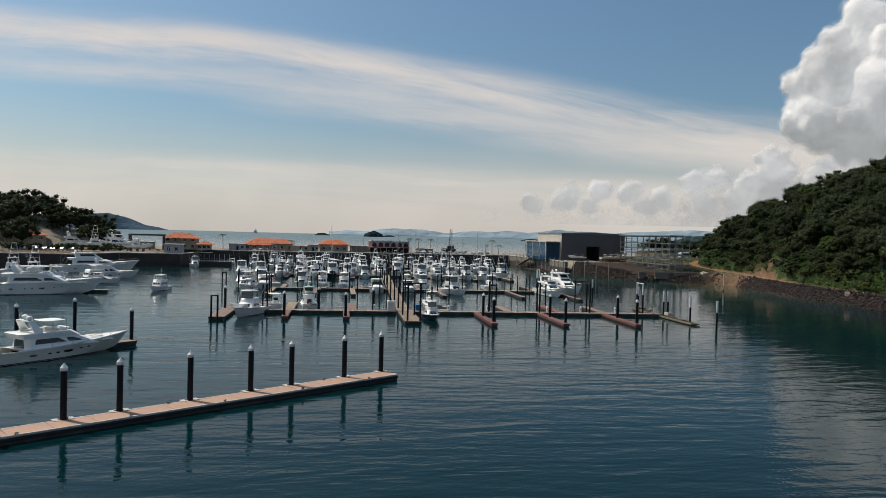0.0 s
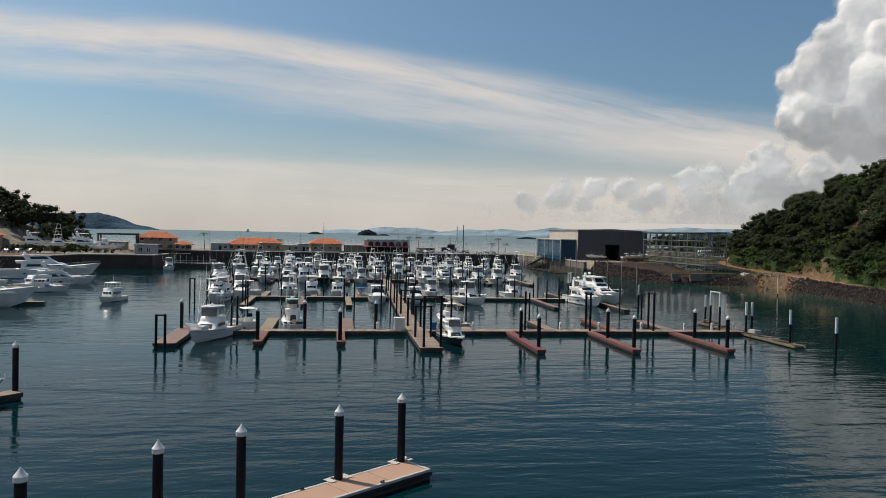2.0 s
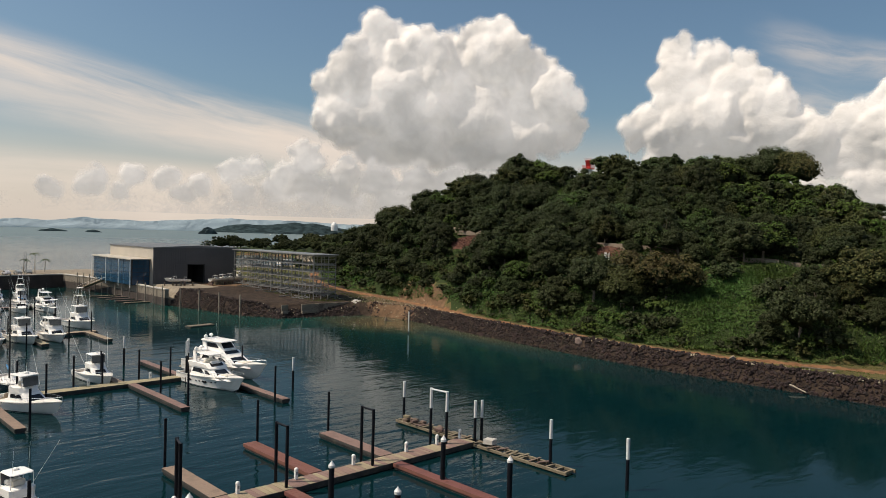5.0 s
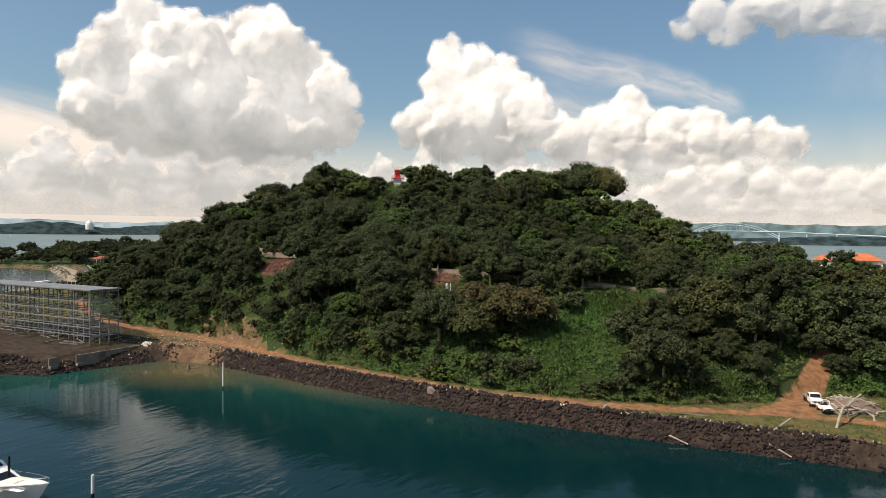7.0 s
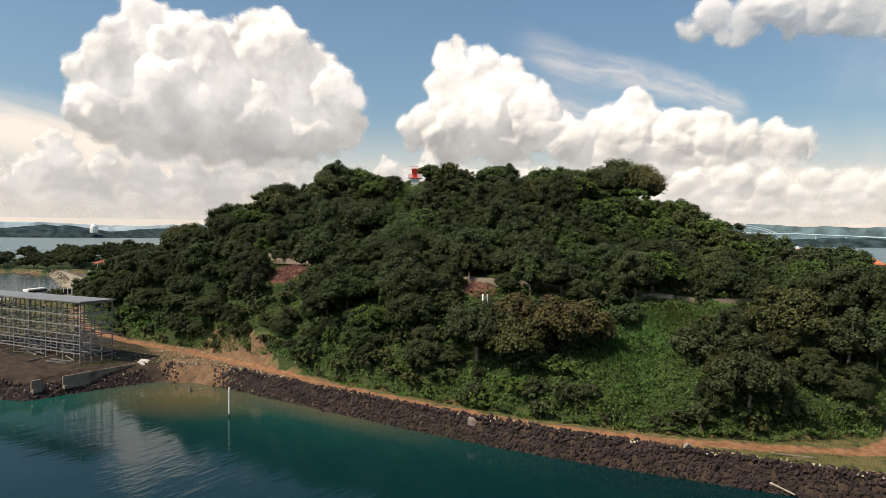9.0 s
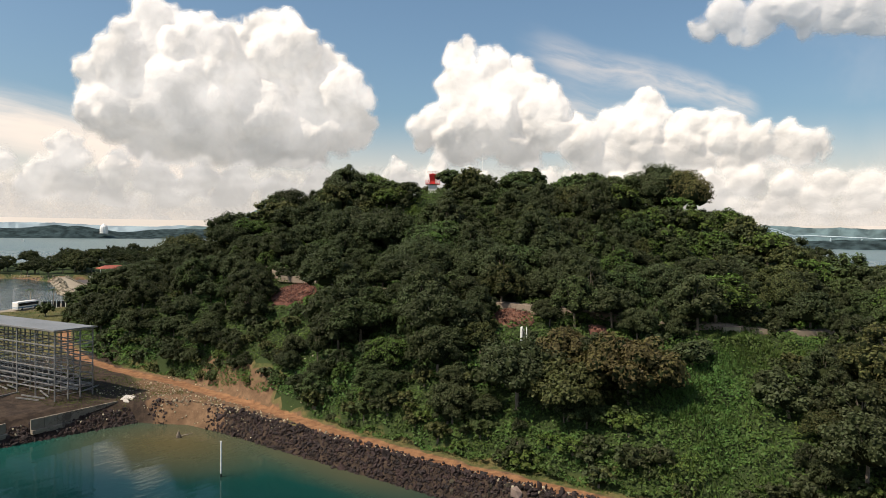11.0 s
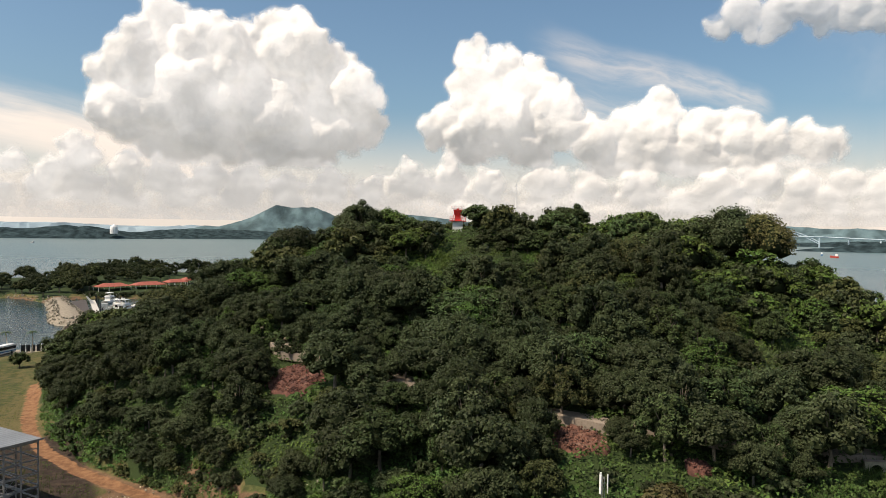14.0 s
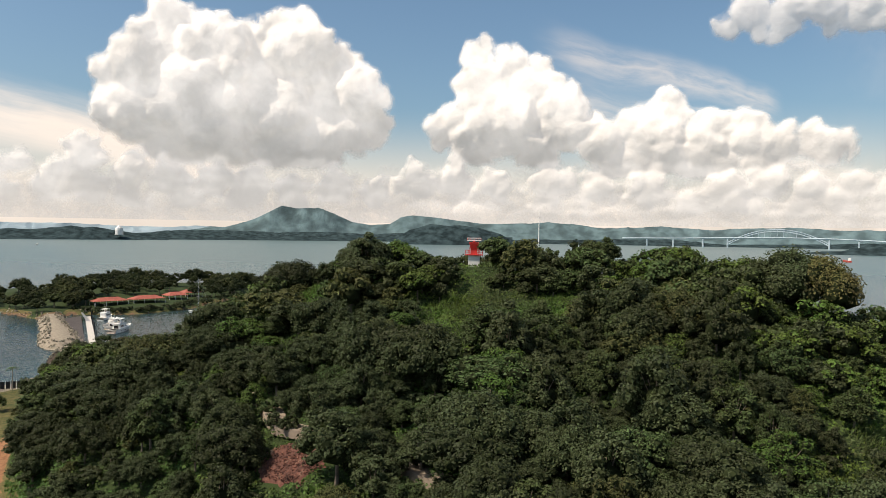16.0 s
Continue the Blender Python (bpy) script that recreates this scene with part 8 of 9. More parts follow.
CLOUD_WEST = [(36.0, 10.1, 3.7), (38.2, 12.5, 4.0), (39.6, 13.4, 3.3), (41.2, 11.8, 4.2), (44.0, 12.4, 3.8), (46.2, 14.6, 2.3), (47.3, 12.7, 3.6), (50.2, 12.0, 2.8), (52.0, 10.2, 2.7), (44.8, 8.8, 4.9), (40.0, 8.9, 4.9), (36.6, 8.3, 3.4), (49.0, 8.2, 4.0), (52.8, 8.1, 2.3), (42.0, 6.8, 3.1), (37.7, 6.6, 2.7), (46.9, 6.4, 2.7)]
CLOUD_MIDDLE = [(61.1, 13.4, 1.7), (63.8, 12.6, 2.2), (61.6, 11.1, 2.7), (65.6, 10.9, 2.6), (67.8, 9.8, 2.4), (63.9, 8.7, 3.3), (59.2, 8.3, 2.2), (68.3, 7.9, 2.4), (70.0, 8.7, 1.1), (61.2, 6.8, 2.4), (65.7, 6.6, 2.7)]
CLOUD_EAST = [(70.9, 6.8, 2.4), (73.4, 8.2, 2.1), (75.9, 9.0, 1.9), (75.1, 6.7, 2.7), (78.7, 7.7, 2.3), (81.1, 7.4, 2.3), (78.4, 5.4, 2.7), (83.4, 6.5, 2.0), (86.0, 6.3, 1.9), (87.4, 6.3, 1.2), (82.3, 5.1, 2.0), (72.6, 5.1, 2.4)]
BANK_WEST = [(32.5, 5.1, 1.9), (30.6, 3.2, 2.1), (33.0, 2.9, 1.8), (35.5, 3.8, 1.9), (38.1, 3.6, 2.0), (41.2, 3.5, 2.0), (44.0, 3.3, 2.0), (46.9, 3.2, 1.8), (50.0, 3.3, 1.9), (35.2, 1.9, 1.6), (39.3, 1.9, 1.6), (43.2, 1.9, 1.6), (47.5, 1.9, 1.6)]
BANK_EAST = [(80.0, 3.1, 1.9), (82.7, 3.7, 1.8), (85.7, 3.3, 1.9), (88.2, 3.4, 1.7), (90.6, 3.2, 1.8), (92.9, 3.0, 2.0), (81.6, 1.9, 1.6), (84.7, 1.9, 1.6), (87.5, 1.9, 1.6), (90.3, 1.9, 1.6), (77.7, 2.0, 1.8), (56.8, 3.6, 2.0), (59.5, 4.1, 1.9), (53.3, 2.9, 1.8), (62.6, 3.7, 1.8), (67.0, 3.8, 2.0), (70.5, 3.3, 1.8), (74.5, 3.2, 1.9)]
BANK_NORTH = [(14.5, 1.8, 1.4), (17.1, 2.6, 1.4), (19.7, 3.3, 1.5), (22.2, 3.2, 1.4), (24.6, 2.8, 1.4), (26.8, 3.9, 1.4), (28.3, 4.6, 1.2), (30.3, 3.4, 1.5), (32.5, 5.3, 1.2), (18.9, 1.8, 1.2), (23.3, 1.9, 1.2), (27.8, 2.0, 1.2)]
HIGH_EAST = [(79.4, 14.7, 1.1), (81.3, 15.7, 1.9), (83.6, 15.1, 1.9), (85.8, 15.7, 2.1), (88.3, 15.2, 2.1), (90.7, 14.8, 2.2), (93.3, 14.4, 2.7), (97.0, 14.4, 3.0)]


def cloud_sheet():
    rg = np.random.default_rng(12)
    az, el = np.arange(*SHEET_AZ, CELL), np.arange(*SHEET_EL, CELL)
    A, E = np.meshgrid(az, el)
    H, DEN, COV, TOP = np.zeros(A.shape), np.full(A.shape, -1.0), np.full(A.shape, 0.0), np.zeros(A.shape)

    # winding shifts, so that no head keeps a round outline
    wind = lambda sa, sd: wobble(A, E, sa, sd)
    AW, EW = A + 0.42 * wind(1.5, 1.0) + 0.16 * wind(0.5, 2.0) + 0.07 * wind(0.22, 3.0), E + 0.34 * wind(1.3, 4.0) + 0.15 * wind(0.45, 5.0) + 0.07 * wind(0.2, 6.0)

    def head(a, e, r, lift, base, cover, wide=1.0, span=3.2, edge=False):
        """One round head: a ball's front, raised by lift; towards the base it draws back, so that the underside turns away from the sun."""
        i0, i1 = np.searchsorted(el, (e - r * 1.4 - 0.5, e + r * 1.4 + 0.5))
        j0, j1 = np.searchsorted(az, (a - r * 1.4 * wide - 0.6, a + r * 1.4 * wide + 0.6))
        if i1 <= i0 or j1 <= j0:
            return
        da, de = (AW[i0:i1, j0:j1] - a) / wide, EW[i0:i1, j0:j1] - e
        q = (da * da + de * de) / (r * r)
        under = np.clip((E[i0:i1, j0:j1] - base) / span, 0, 1)
        ball = np.where(q < 1, np.sqrt(np.clip(1 - q, 0, 1)) * r + lift, 0) * (0.15 + 0.85 * under ** 0.7)
        old = H[i0:i1, j0:j1]
        k = 0.2 * r + 0.05
        if not edge:
            H[i0:i1, j0:j1] = np.where(q < 1, np.maximum(old, ball) + np.clip(k - np.abs(old - ball), 0, None) ** 2 / (4 * k) * np.clip(1 - q, 0, 1) * (old > 0), old)
        dens = np.clip((1.10 - np.sqrt(q)) * (r * 1.3 + 0.25), -1, 1.4) * np.clip(0.3 + under * span, 0, 1)
        DEN[i0:i1, j0:j1] = np.maximum(DEN[i0:i1, j0:j1], dens)
        TOP[i0:i1, j0:j1] = np.where(q < 1.2, np.maximum(TOP[i0:i1, j0:j1], np.clip((EW[i0:i1, j0:j1] - base) / (1.7 * span), 0, 1)), TOP[i0:i1, j0:j1])
        COV[i0:i1, j0:j1] = np.where(q < 1.4, np.maximum(COV[i0:i1, j0:j1], cover), COV[i0:i1, j0:j1])

    for lobes, base, cover, n in ((CLOUD_WEST, 4.6, 1.0, 16), (CLOUD_MIDDLE, 4.9, 1.0, 14), (CLOUD_EAST, 4.0, 1.0, 13), (BANK_WEST, 1.3, 0.95, 9), (BANK_EAST, 1.3, 0.95, 9), (BANK_NORTH, 1.2, 0.9, 9), (HIGH_EAST, 13.0, 0.7, 9)):
        for a, e, r in lobes:
            deep = rg.uniform(-0.3, 0.3) * r
            span = 1.2 if lobes is BANK_NORTH else 3.2
            head(a, e, r * 0.80, deep + 0.4, base, cover, span=span)
            for k in range(n):
                t, u = rg.uniform(0, 2 * math.pi), math.sqrt(rg.uniform(0.02, 1))
                s = r * (0.16 + 0.40 * rg.uniform(0, 1) ** 1.5) * (1.1 - 0.3 * u)
                ha, he = a + r * 0.76 * u * math.cos(t), e + r * 0.76 * u * math.sin(t)
                hl = deep + 0.4 + r * 0.62 * math.sqrt(max(0.0, 1 - u * u * 0.9)) + rg.uniform(-0.25, 0.1) * r
                head(ha, he, s, hl, base, cover, span=span)
                for q in range(7):   # small knobs on each head
                    t2, u2 = rg.uniform(0, 2 * math.pi), math.sqrt(rg.uniform(0.1, 1))
                    head(ha + s * 0.85 * u2 * math.cos(t2), he + s * 0.85 * u2 * math.sin(t2), s * rg.uniform(0.22, 0.5), hl + s * 0.7 * math.sqrt(max(0.0, 1 - u2 * u2 * 0.9)), base, cover, span=span, edge=q > 3)
    for k in range(150):   # ranks of small flat clouds far off, low over the horizon
        e = 1.2 + 3.6 * rg.uniform(0, 1) ** 1.3
        a0 = rg.uniform(30, 104)
        for q in range(6):
            head(a0 + rg.uniform(-1.6, 1.6), e + rg.uniform(-0.05, 0.22), rg.uniform(0.2, 0.5), 0.3, e - 0.2, 0.85, rg.uniform(1.5, 3.2), 0.5)
    # hazy strip of far cloud low over the hills
    low = 0.75 * np.clip((steps(A, [(8, 3.2), (22, 3.8), (30, 5.2), (106, 5.6)]) - E) / 2.4, 0, 1) * steps(A, [(8, 0.2), (20, 0.6), (30, 1.0)])
    DEN = np.maximum(DEN, low - 0.15)
    COV = np.maximum(COV, np.where(low > 0, 0.8, 0))
    for k in range(5):   # rounds off the seams
        if k > 2:
            P = np.pad(H, 1, mode="edge")
            H = (P[:-2, 1:-1] + P[2:, 1:-1] + P[1:-1, :-2] + P[1:-1, 2:] + 2 * H) / 6
            continue
        P = np.pad(H, 1, mode="edge")
        H = (P[:-2, 1:-1] + P[2:, 1:-1] + P[1:-1, :-2] + P[1:-1, 2:] + 4 * H) / 8
        P = np.pad(DEN, 1, mode="edge")
        DEN = (P[:-2, 1:-1] + P[2:, 1:-1] + P[1:-1, :-2] + P[1:-1, 2:] + 2 * DEN) / 6
        P = np.pad(TOP, 1, mode="edge")
        TOP = (P[:-2, 1:-1] + P[2:, 1:-1] + P[1:-1, :-2] + P[1:-1, 2:] + TOP) / 5
        P = np.pad(COV, 1, mode="edge")
        COV = (P[:-2, 1:-1] + P[2:, 1:-1] + P[1:-1, :-2] + P[1:-1, 2:] + 2 * COV) / 6
    r = SHEET_R - H * SHEET_R * math.pi / 180 * 0.46
    x, y, z = 83 + np.sin(np.radians(A)) * r, 162 + np.cos(np.radians(A)) * r, 58 + np.tan(np.radians(E)) * r
    w, h = len(az), len(el)
    i = np.arange(w * h).reshape(h, w)
    f = np.stack([i[:-1, :-1], i[:-1, 1:], i[1:, 1:], i[1:, :-1]], -1).reshape(-1, 4)
    seen = (DEN > -0.9).ravel()[f].any(1)
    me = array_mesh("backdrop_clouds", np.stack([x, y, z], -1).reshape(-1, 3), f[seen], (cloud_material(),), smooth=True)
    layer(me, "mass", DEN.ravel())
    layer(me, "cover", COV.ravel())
    layer(me, "scatter_glow", TOP.ravel())
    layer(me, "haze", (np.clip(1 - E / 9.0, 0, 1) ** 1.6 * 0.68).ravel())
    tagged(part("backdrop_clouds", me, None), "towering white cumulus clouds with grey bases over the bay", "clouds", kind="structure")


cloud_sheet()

# ---- boulders of the revetment ----
def rock_meshes(n, mat, seed):
    out = []
    for i in range(n):
        rg = np.random.default_rng(seed + i)
        v, f = icosphere_points(1)
        v = v * rg.uniform(0.62, 1.25, (len(v), 1)) * rg.uniform(0.55, 1.3, 3)
        cut = rg.normal(size=(6, 3))
        cut /= np.linalg.norm(cut, axis=1, keepdims=True)
        for c in cut:   # flat broken faces
            over = np.clip(v @ c - rg.uniform(0.4, 0.66), 0, None)
            v = v - over[:, None] * c
        out.append((v, f))
    return out


def icosphere_points(levels):
    bm = bmesh.new()
    bmesh.ops.create_icosphere(bm, subdivisions=levels, radius=1.0)
    v = np.array([p.co[:] for p in bm.verts])
    f = np.array([[p.index for p in q.verts] for q in bm.faces])
    bm.free()
    return v, f


def heap(name, label, x, y, z, size, mat, protos, seed, parent=None):
    """Many boulders as one mass."""
    rg = np.random.default_rng(seed)
    V, T, o = [], [], 0
    for i in range(len(x)):
        v, f = protos[int(rg.integers(len(protos)))]
        q = Euler(tuple(rg.uniform(0, 6.28, 3))).to_matrix()
        V.append(v @ np.array(q).T * size[i] + np.array([x[i], y[i], z[i]]))
        T.append(f + o)
        o += len(v)
    return tagged(part(name, array_mesh(name, np.concatenate(V), np.concatenate(T), (mat,)), None, parent), label if parent is None else "", "boulders" if parent is None else "", kind="stuff")


def heap_material(base, name):
    """The boulder stone with a shade of its own for every stone of a joined heap."""
    mt = base.copy()
    mt.name = name
    nt = mt.node_tree
    p = next(n for n in nt.nodes if n.type == "BSDF_PRINCIPLED")
    src = p.inputs["Base Color"].links[0].from_socket
    geo, mul, hsv = nt.nodes.new("ShaderNodeNewGeometry"), nt.nodes.new("ShaderNodeMapRange"), nt.nodes.new("ShaderNodeHueSaturation")
    mul.inputs["To Min"].default_value, mul.inputs["To Max"].default_value = 0.5, 1.7
    nt.links.new(geo.outputs["Random Per Island"], mul.inputs["Value"])
    nt.links.new(mul.outputs[0], hsv.inputs["Value"])
    nt.links.new(src, hsv.inputs["Color"])
    nt.links.new(hsv.outputs[0], p.inputs["Base Color"])
    return mt


def revetment():
    rg = np.random.default_rng(31)
    protos = rock_meshes(10, ROCK, 400)
    own = [array_mesh("boulder", v, f, (ROCK,)) for v, f in protos]
    wall = thing("boulder_revetment", "dark basalt boulder revetment along the island shore", "revetment", kind="structure")
    pts = ISLAND[:16]
    # along the shore: a band over the slope
    segs = list(zip(pts, pts[1:]))
    X, Y, D = [], [], []
    for (x0, y0), (x1, y1) in segs:
        l = math.hypot(x1 - x0, y1 - y0)
        if max(y0, y1) < 40:
            continue
        n = int(l * (82 if y0 > 90 else 14))
        t, d = rg.uniform(0, 1, n), rg.uniform(0.9, 5.6, n)
        nx, ny = (y1 - y0) / l, -(x1 - x0) / l
        X.append(x0 + (x1 - x0) * t + nx * d)
        Y.append(y0 + (y1 - y0) * t + ny * d)
        D.append(d)
    X, Y, D = np.concatenate(X), np.concatenate(Y), np.concatenate(D)
    # fewer stones where the earth slope comes down to the beach
    beach = np.exp(-((X - 134) / 5) ** 2 - ((Y - 237) / 8) ** 2)
    ok = (rg.uniform(0, 1, len(X)) > beach * 1.2) & (X > 92)
    ok &= (D < 4.4) | (rg.uniform(0, 1, len(X)) < 0.25) | ((Y > 244) & (X < 130))
    X, Y, D = X[ok], Y[ok], D[ok]
    Z = ground_z(X, Y)
    S = (0.12 + 0.30 * rg.uniform(0, 1, len(X)) ** 2) * np.where(rg.uniform(0, 1, len(X)) < 0.06, 1.7, 1.0)
    pick = np.argsort(np.hypot(X - 124, (Y - 172) * 0.25) - S * 6)[:300]
    solo = np.zeros(len(X), bool)
    solo[pick] = True
    heap("boulders", "", X[~solo], Y[~solo], Z[~solo] + S[~solo] * 0.25, S[~solo], heap_material(ROCK, "dark_basalt_heap"), protos, 5, wall)
    for i in np.nonzero(solo)[0]:
        m = Matrix.LocRotScale((X[i], Y[i], Z[i] + S[i] * 0.25), Euler(tuple(rg.uniform(0, 6.28, 3))), (S[i],) * 3)
        part("boulder", own[int(rg.integers(10))], None, wall, m=m)
    # pale stones and rubble at the crest
    pale = rock_meshes(5, PALEROCK, 500)
    n = 420
    k = rg.integers(0, len(segs), n)
    x, y, s = [], [], []
    for j in k:
        (x0, y0), (x1, y1) = segs[j]
        if max(y0, y1) < 60:
            continue
        l, t, d = math.hypot(x1 - x0, y1 - y0), rg.uniform(0, 1), rg.uniform(3.4, 5.6)
        x.append(x0 + (x1 - x0) * t + (y1 - y0) / l * d)
        y.append(y0 + (y1 - y0) * t - (x1 - x0) / l * d)
        s.append(rg.uniform(0.12, 0.36))
    x, y, s = np.array(x), np.array(y), np.array(s)
    heap("crest_rubble", "pale rubble stones along the revetment's crest", x, y, ground_z(x, y) + s * 0.2, s, heap_material(PALEROCK, "pale_rubble_heap"), pale, 6)
    # earth slope with stones above the beach
    n = 700
    x, y = rg.uniform(131, 150, n), rg.uniform(214, 262, n)
    kk = line_distance(x, y, TRACK)
    ok = (signed_distance(x, y, ISLAND) > 1.5) & (kk > 1.6)
    x, y = x[ok], y[ok]
    s = rg.uniform(0.10, 0.30, len(x))
    heap("slope_stones", "brown stones strewn over the earth slope", x, y, ground_z(x, y) + s * 0.3, s, heap_material(PALEROCK, "brown_stone_heap"), pale, 7)
    # two large pale blocks
    for xx, yy, s in ((126.3, 166.8, 0.95), (127.0, 134.6, 0.75)):
        b = part("pale_block", array_mesh("pale_block", *rock_meshes(1, PALEROCK, 610 + int(s * 100))[0], (PALEROCK,)), None, m=Matrix.LocRotScale((xx, yy, float(ground_z(xx, yy)) + 0.4), Euler((0.3, 0.2, 1.0)), (s * 1.2, s, s)))
        tagged(b, "large pale angular block lying on the dark boulders", "boulder", "pale blocks")
    for p0, p1, r0, r1 in (((126.5, 119.0, 0.9), (125.6, 115.2, 0.5), 0.16, 0.1), ((125.4, 124.4, 1.0), (124.1, 121.2, 0.35), 0.17, 0.1), ((126.3, 110.2, 1.5), (125.0, 107.2, 0.4), 0.17, 0.09), ((127.2, 110.4, 2.7), (132.6, 107.9, 4.1), 0.2, 0.15)):
        log = part("driftwood_log", MB().tube(p0, p1, r0, r1, 8), PALEBARK)
        tagged(log, "bleached driftwood log lying on the boulders", "log", "driftwood logs")
    # small stone culvert under the hill road
    cv = thing("culvert_wall", "pale stone culvert wall with a dark arch under the hill road", "culvert", m=pose(177.2, 149.0, g(177.2, 149.0), 0, 0, -66))
    arch = [(-1.5, -0.5), (-1.5, 1.25), (1.5, 1.25), (1.5, -0.5), (0.75, -0.5)] + [(0.75 * math.cos(q), 0.25 + 0.6 * math.sin(q)) for q in [math.pi * k / 8 for k in range(9)]] + [(-0.75, -0.5)]
    part("arched_wall", MB().loft([[(x, -0.2, z) for x, z in arch], [(x, 0.2, z) for x, z in arch]]), PALEROCK, cv)
    part("coping", MB().box(-1.65, 1.65, -0.28, 0.28, 1.25, 1.42, 0.03), PALEROCK, cv)
    beam = part("old_beam", MB().box(-2.6, 2.6, -0.12, 0.12, -0.1, 0.1, 0.03), BARK, m=pose(131.2, 122.0, float(ground_z(131.2, 122.0)) + 0.12, 0, 0, -84))
    tagged(beam, "old dark timber beam lying in the grass verge", "beam")
    snag = thing("tree_snag", "dark dead stump standing in the shallows", "stump", m=pose(127.2, 231.0, 0))
    part("stump", MB().lathe([(0.5, -1), (0.42, 0.3), (0.2, 0.9), (0.05, 1.2)], 7), BARK, snag)
    part("branch", MB().tube((0, 0, 0.15), (2.8, -0.4, 0.2), 0.12, 0.05, 6), PALEBARK, snag)
    # the islet's jetty and the spit before it
    n = 2400
    x, y = rg.uniform(245, 380, n * 3), rg.uniform(425, 680, n * 3)
    d = signed_distance(x, y, ISLET)
    d2 = signed_distance(x, y, ISLAND)
    ok = ((np.abs(d - 2.5) < 4.5) & (y < 622)) | ((np.abs(d - 2) < 3) & (x < 360)) | ((d2 > -2) & (d2 < 6) & (y > 426) & (x < 285))
    x, y, d, d2 = x[ok], y[ok], d[ok], d2[ok]
    s = 0.4 + 0.7 * rg.uniform(0, 1, len(x)) ** 1.6
    z = np.where(d > -3, np.minimum(-1 + np.maximum(d, 0) * 0.75, 3.2), ground_z(x, y))
    heap("jetty_boulders", "pale boulders armouring the islet jetty", x, y, z + 0.2, s, heap_material(JETTYROCK, "jetty_stone_heap"), pale, 8)


revetment()


# ---- bare red earth beside the hill road ----
def scars():
    rg = np.random.default_rng(55)
    protos = rock_meshes(6, REDROCK, 700)
    for x0, y0, r in SCARS:
        n = int(900 * (r / 4) ** 2)
        t, u = rg.uniform(0, 2 * math.pi, n), np.sqrt(rg.uniform(0, 1, n)) * r
        x, y = x0 + np.cos(t) * u * 0.8, y0 + np.sin(t) * u * 1.2
        s = 0.07 + 0.22 * rg.uniform(0, 1, n) ** 2
        z0 = float(ground_z(x0 + r * 0.6, y0))
        base = part("red_bank", array_mesh("red_bank", *bank(x0, y0, r, z0, rg), (REDROCK,), smooth=True), None)
        tagged(base, "steep bank of bare red earth and rubble below the hill road", "bank", "red banks", kind="structure")
        z = bank_z(x, y, x0, y0, r, z0)
        heap("red_rubble", "loose red rubble on the bare bank", x, y, z + s * 0.3, s, heap_material(REDROCK, "red_rubble_heap"), protos, 9)


def bank_z(x, y, x0, y0, r, z0):
    g = ground_z(x, y)
    k = np.clip(1.35 - np.hypot((x - x0) / (r * 0.95), (y - y0) / (r * 1.35)) - 0.35 * wobble(x, y, 1.7, 2.0), 0, 1)
    return g + 0.1 + 0.75 * np.clip(k * 1.6, 0, 1)


def bank(x0, y0, r, z0, rg):
    n = 22
    xs, ys = np.linspace(x0 - r * 1.0, x0 + r * 1.0, n), np.linspace(y0 - r * 1.4, y0 + r * 1.4, n)
    gx, gy = np.meshgrid(xs, ys)
    inside = np.hypot((gx - x0) / (r * 0.95), (gy - y0) / (r * 1.35)) + 0.3 * wobble(gx, gy, 1.1, 3.0) < 0.86
    gz = np.where(inside, bank_z(gx, gy, x0, y0, r, z0) + rg.uniform(-0.18, 0.18, gx.shape), ground_z(gx, gy) - 0.4)
    i = np.arange(n * n).reshape(n, n)
    f = np.stack([i[:-1, :-1], i[:-1, 1:], i[1:, 1:], i[1:, :-1]], -1).reshape(-1, 4)
    return np.stack([gx, gy, gz], -1).reshape(-1, 3), f


scars()
ROADLINE = [(182, 262), (174.5, 250), (175, 240), (172, 222), (168.5, 205), (167.5, 192), (167.5, 181), (171, 172), (177.5, 155), (181, 150), (188, 135), (196, 120)]
road_mb = MB()
rows = []
for (x0, y0), (x1, y1) in zip(ROADLINE, ROADLINE[1:]):
    for k in range(6):
        x, y = x0 + (x1 - x0) * k / 6, y0 + (y1 - y0) * k / 6
        l = math.hypot(x1 - x0, y1 - y0)
        nx, ny = -(y1 - y0) / l, (x1 - x0) / l
        z = max(float(ground_z(x, y)), float(ground_z(x + nx * 1.8, y + ny * 1.8)), float(ground_z(x - nx * 1.8, y - ny * 1.8))) + 0.4
        rows.append([(x - nx * 1.8, y - ny * 1.8, z - 1.5), (x - nx * 1.8, y - ny * 1.8, z), (x + nx * 1.8, y + ny * 1.8, z), (x + nx * 1.8, y + ny * 1.8, z - 1.5)])
road_mb.loft(rows, False, False, closed=False)
tagged(part("hill_road", road_mb, PAVING), "narrow pale road cut into the wooded hillside", "road", kind="structure")

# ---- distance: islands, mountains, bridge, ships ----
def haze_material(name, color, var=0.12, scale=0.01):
    # aerial haze is put into the base colours of the far land
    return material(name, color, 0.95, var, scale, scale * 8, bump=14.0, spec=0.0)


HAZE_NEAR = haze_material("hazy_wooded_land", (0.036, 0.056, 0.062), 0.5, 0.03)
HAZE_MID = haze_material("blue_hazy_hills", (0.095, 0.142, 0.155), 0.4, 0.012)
HAZE_FAR = haze_material("hazed_far_hills", (0.30, 0.38, 0.43), 0.10, 0.003)
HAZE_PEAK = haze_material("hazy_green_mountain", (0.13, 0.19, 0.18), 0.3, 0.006)


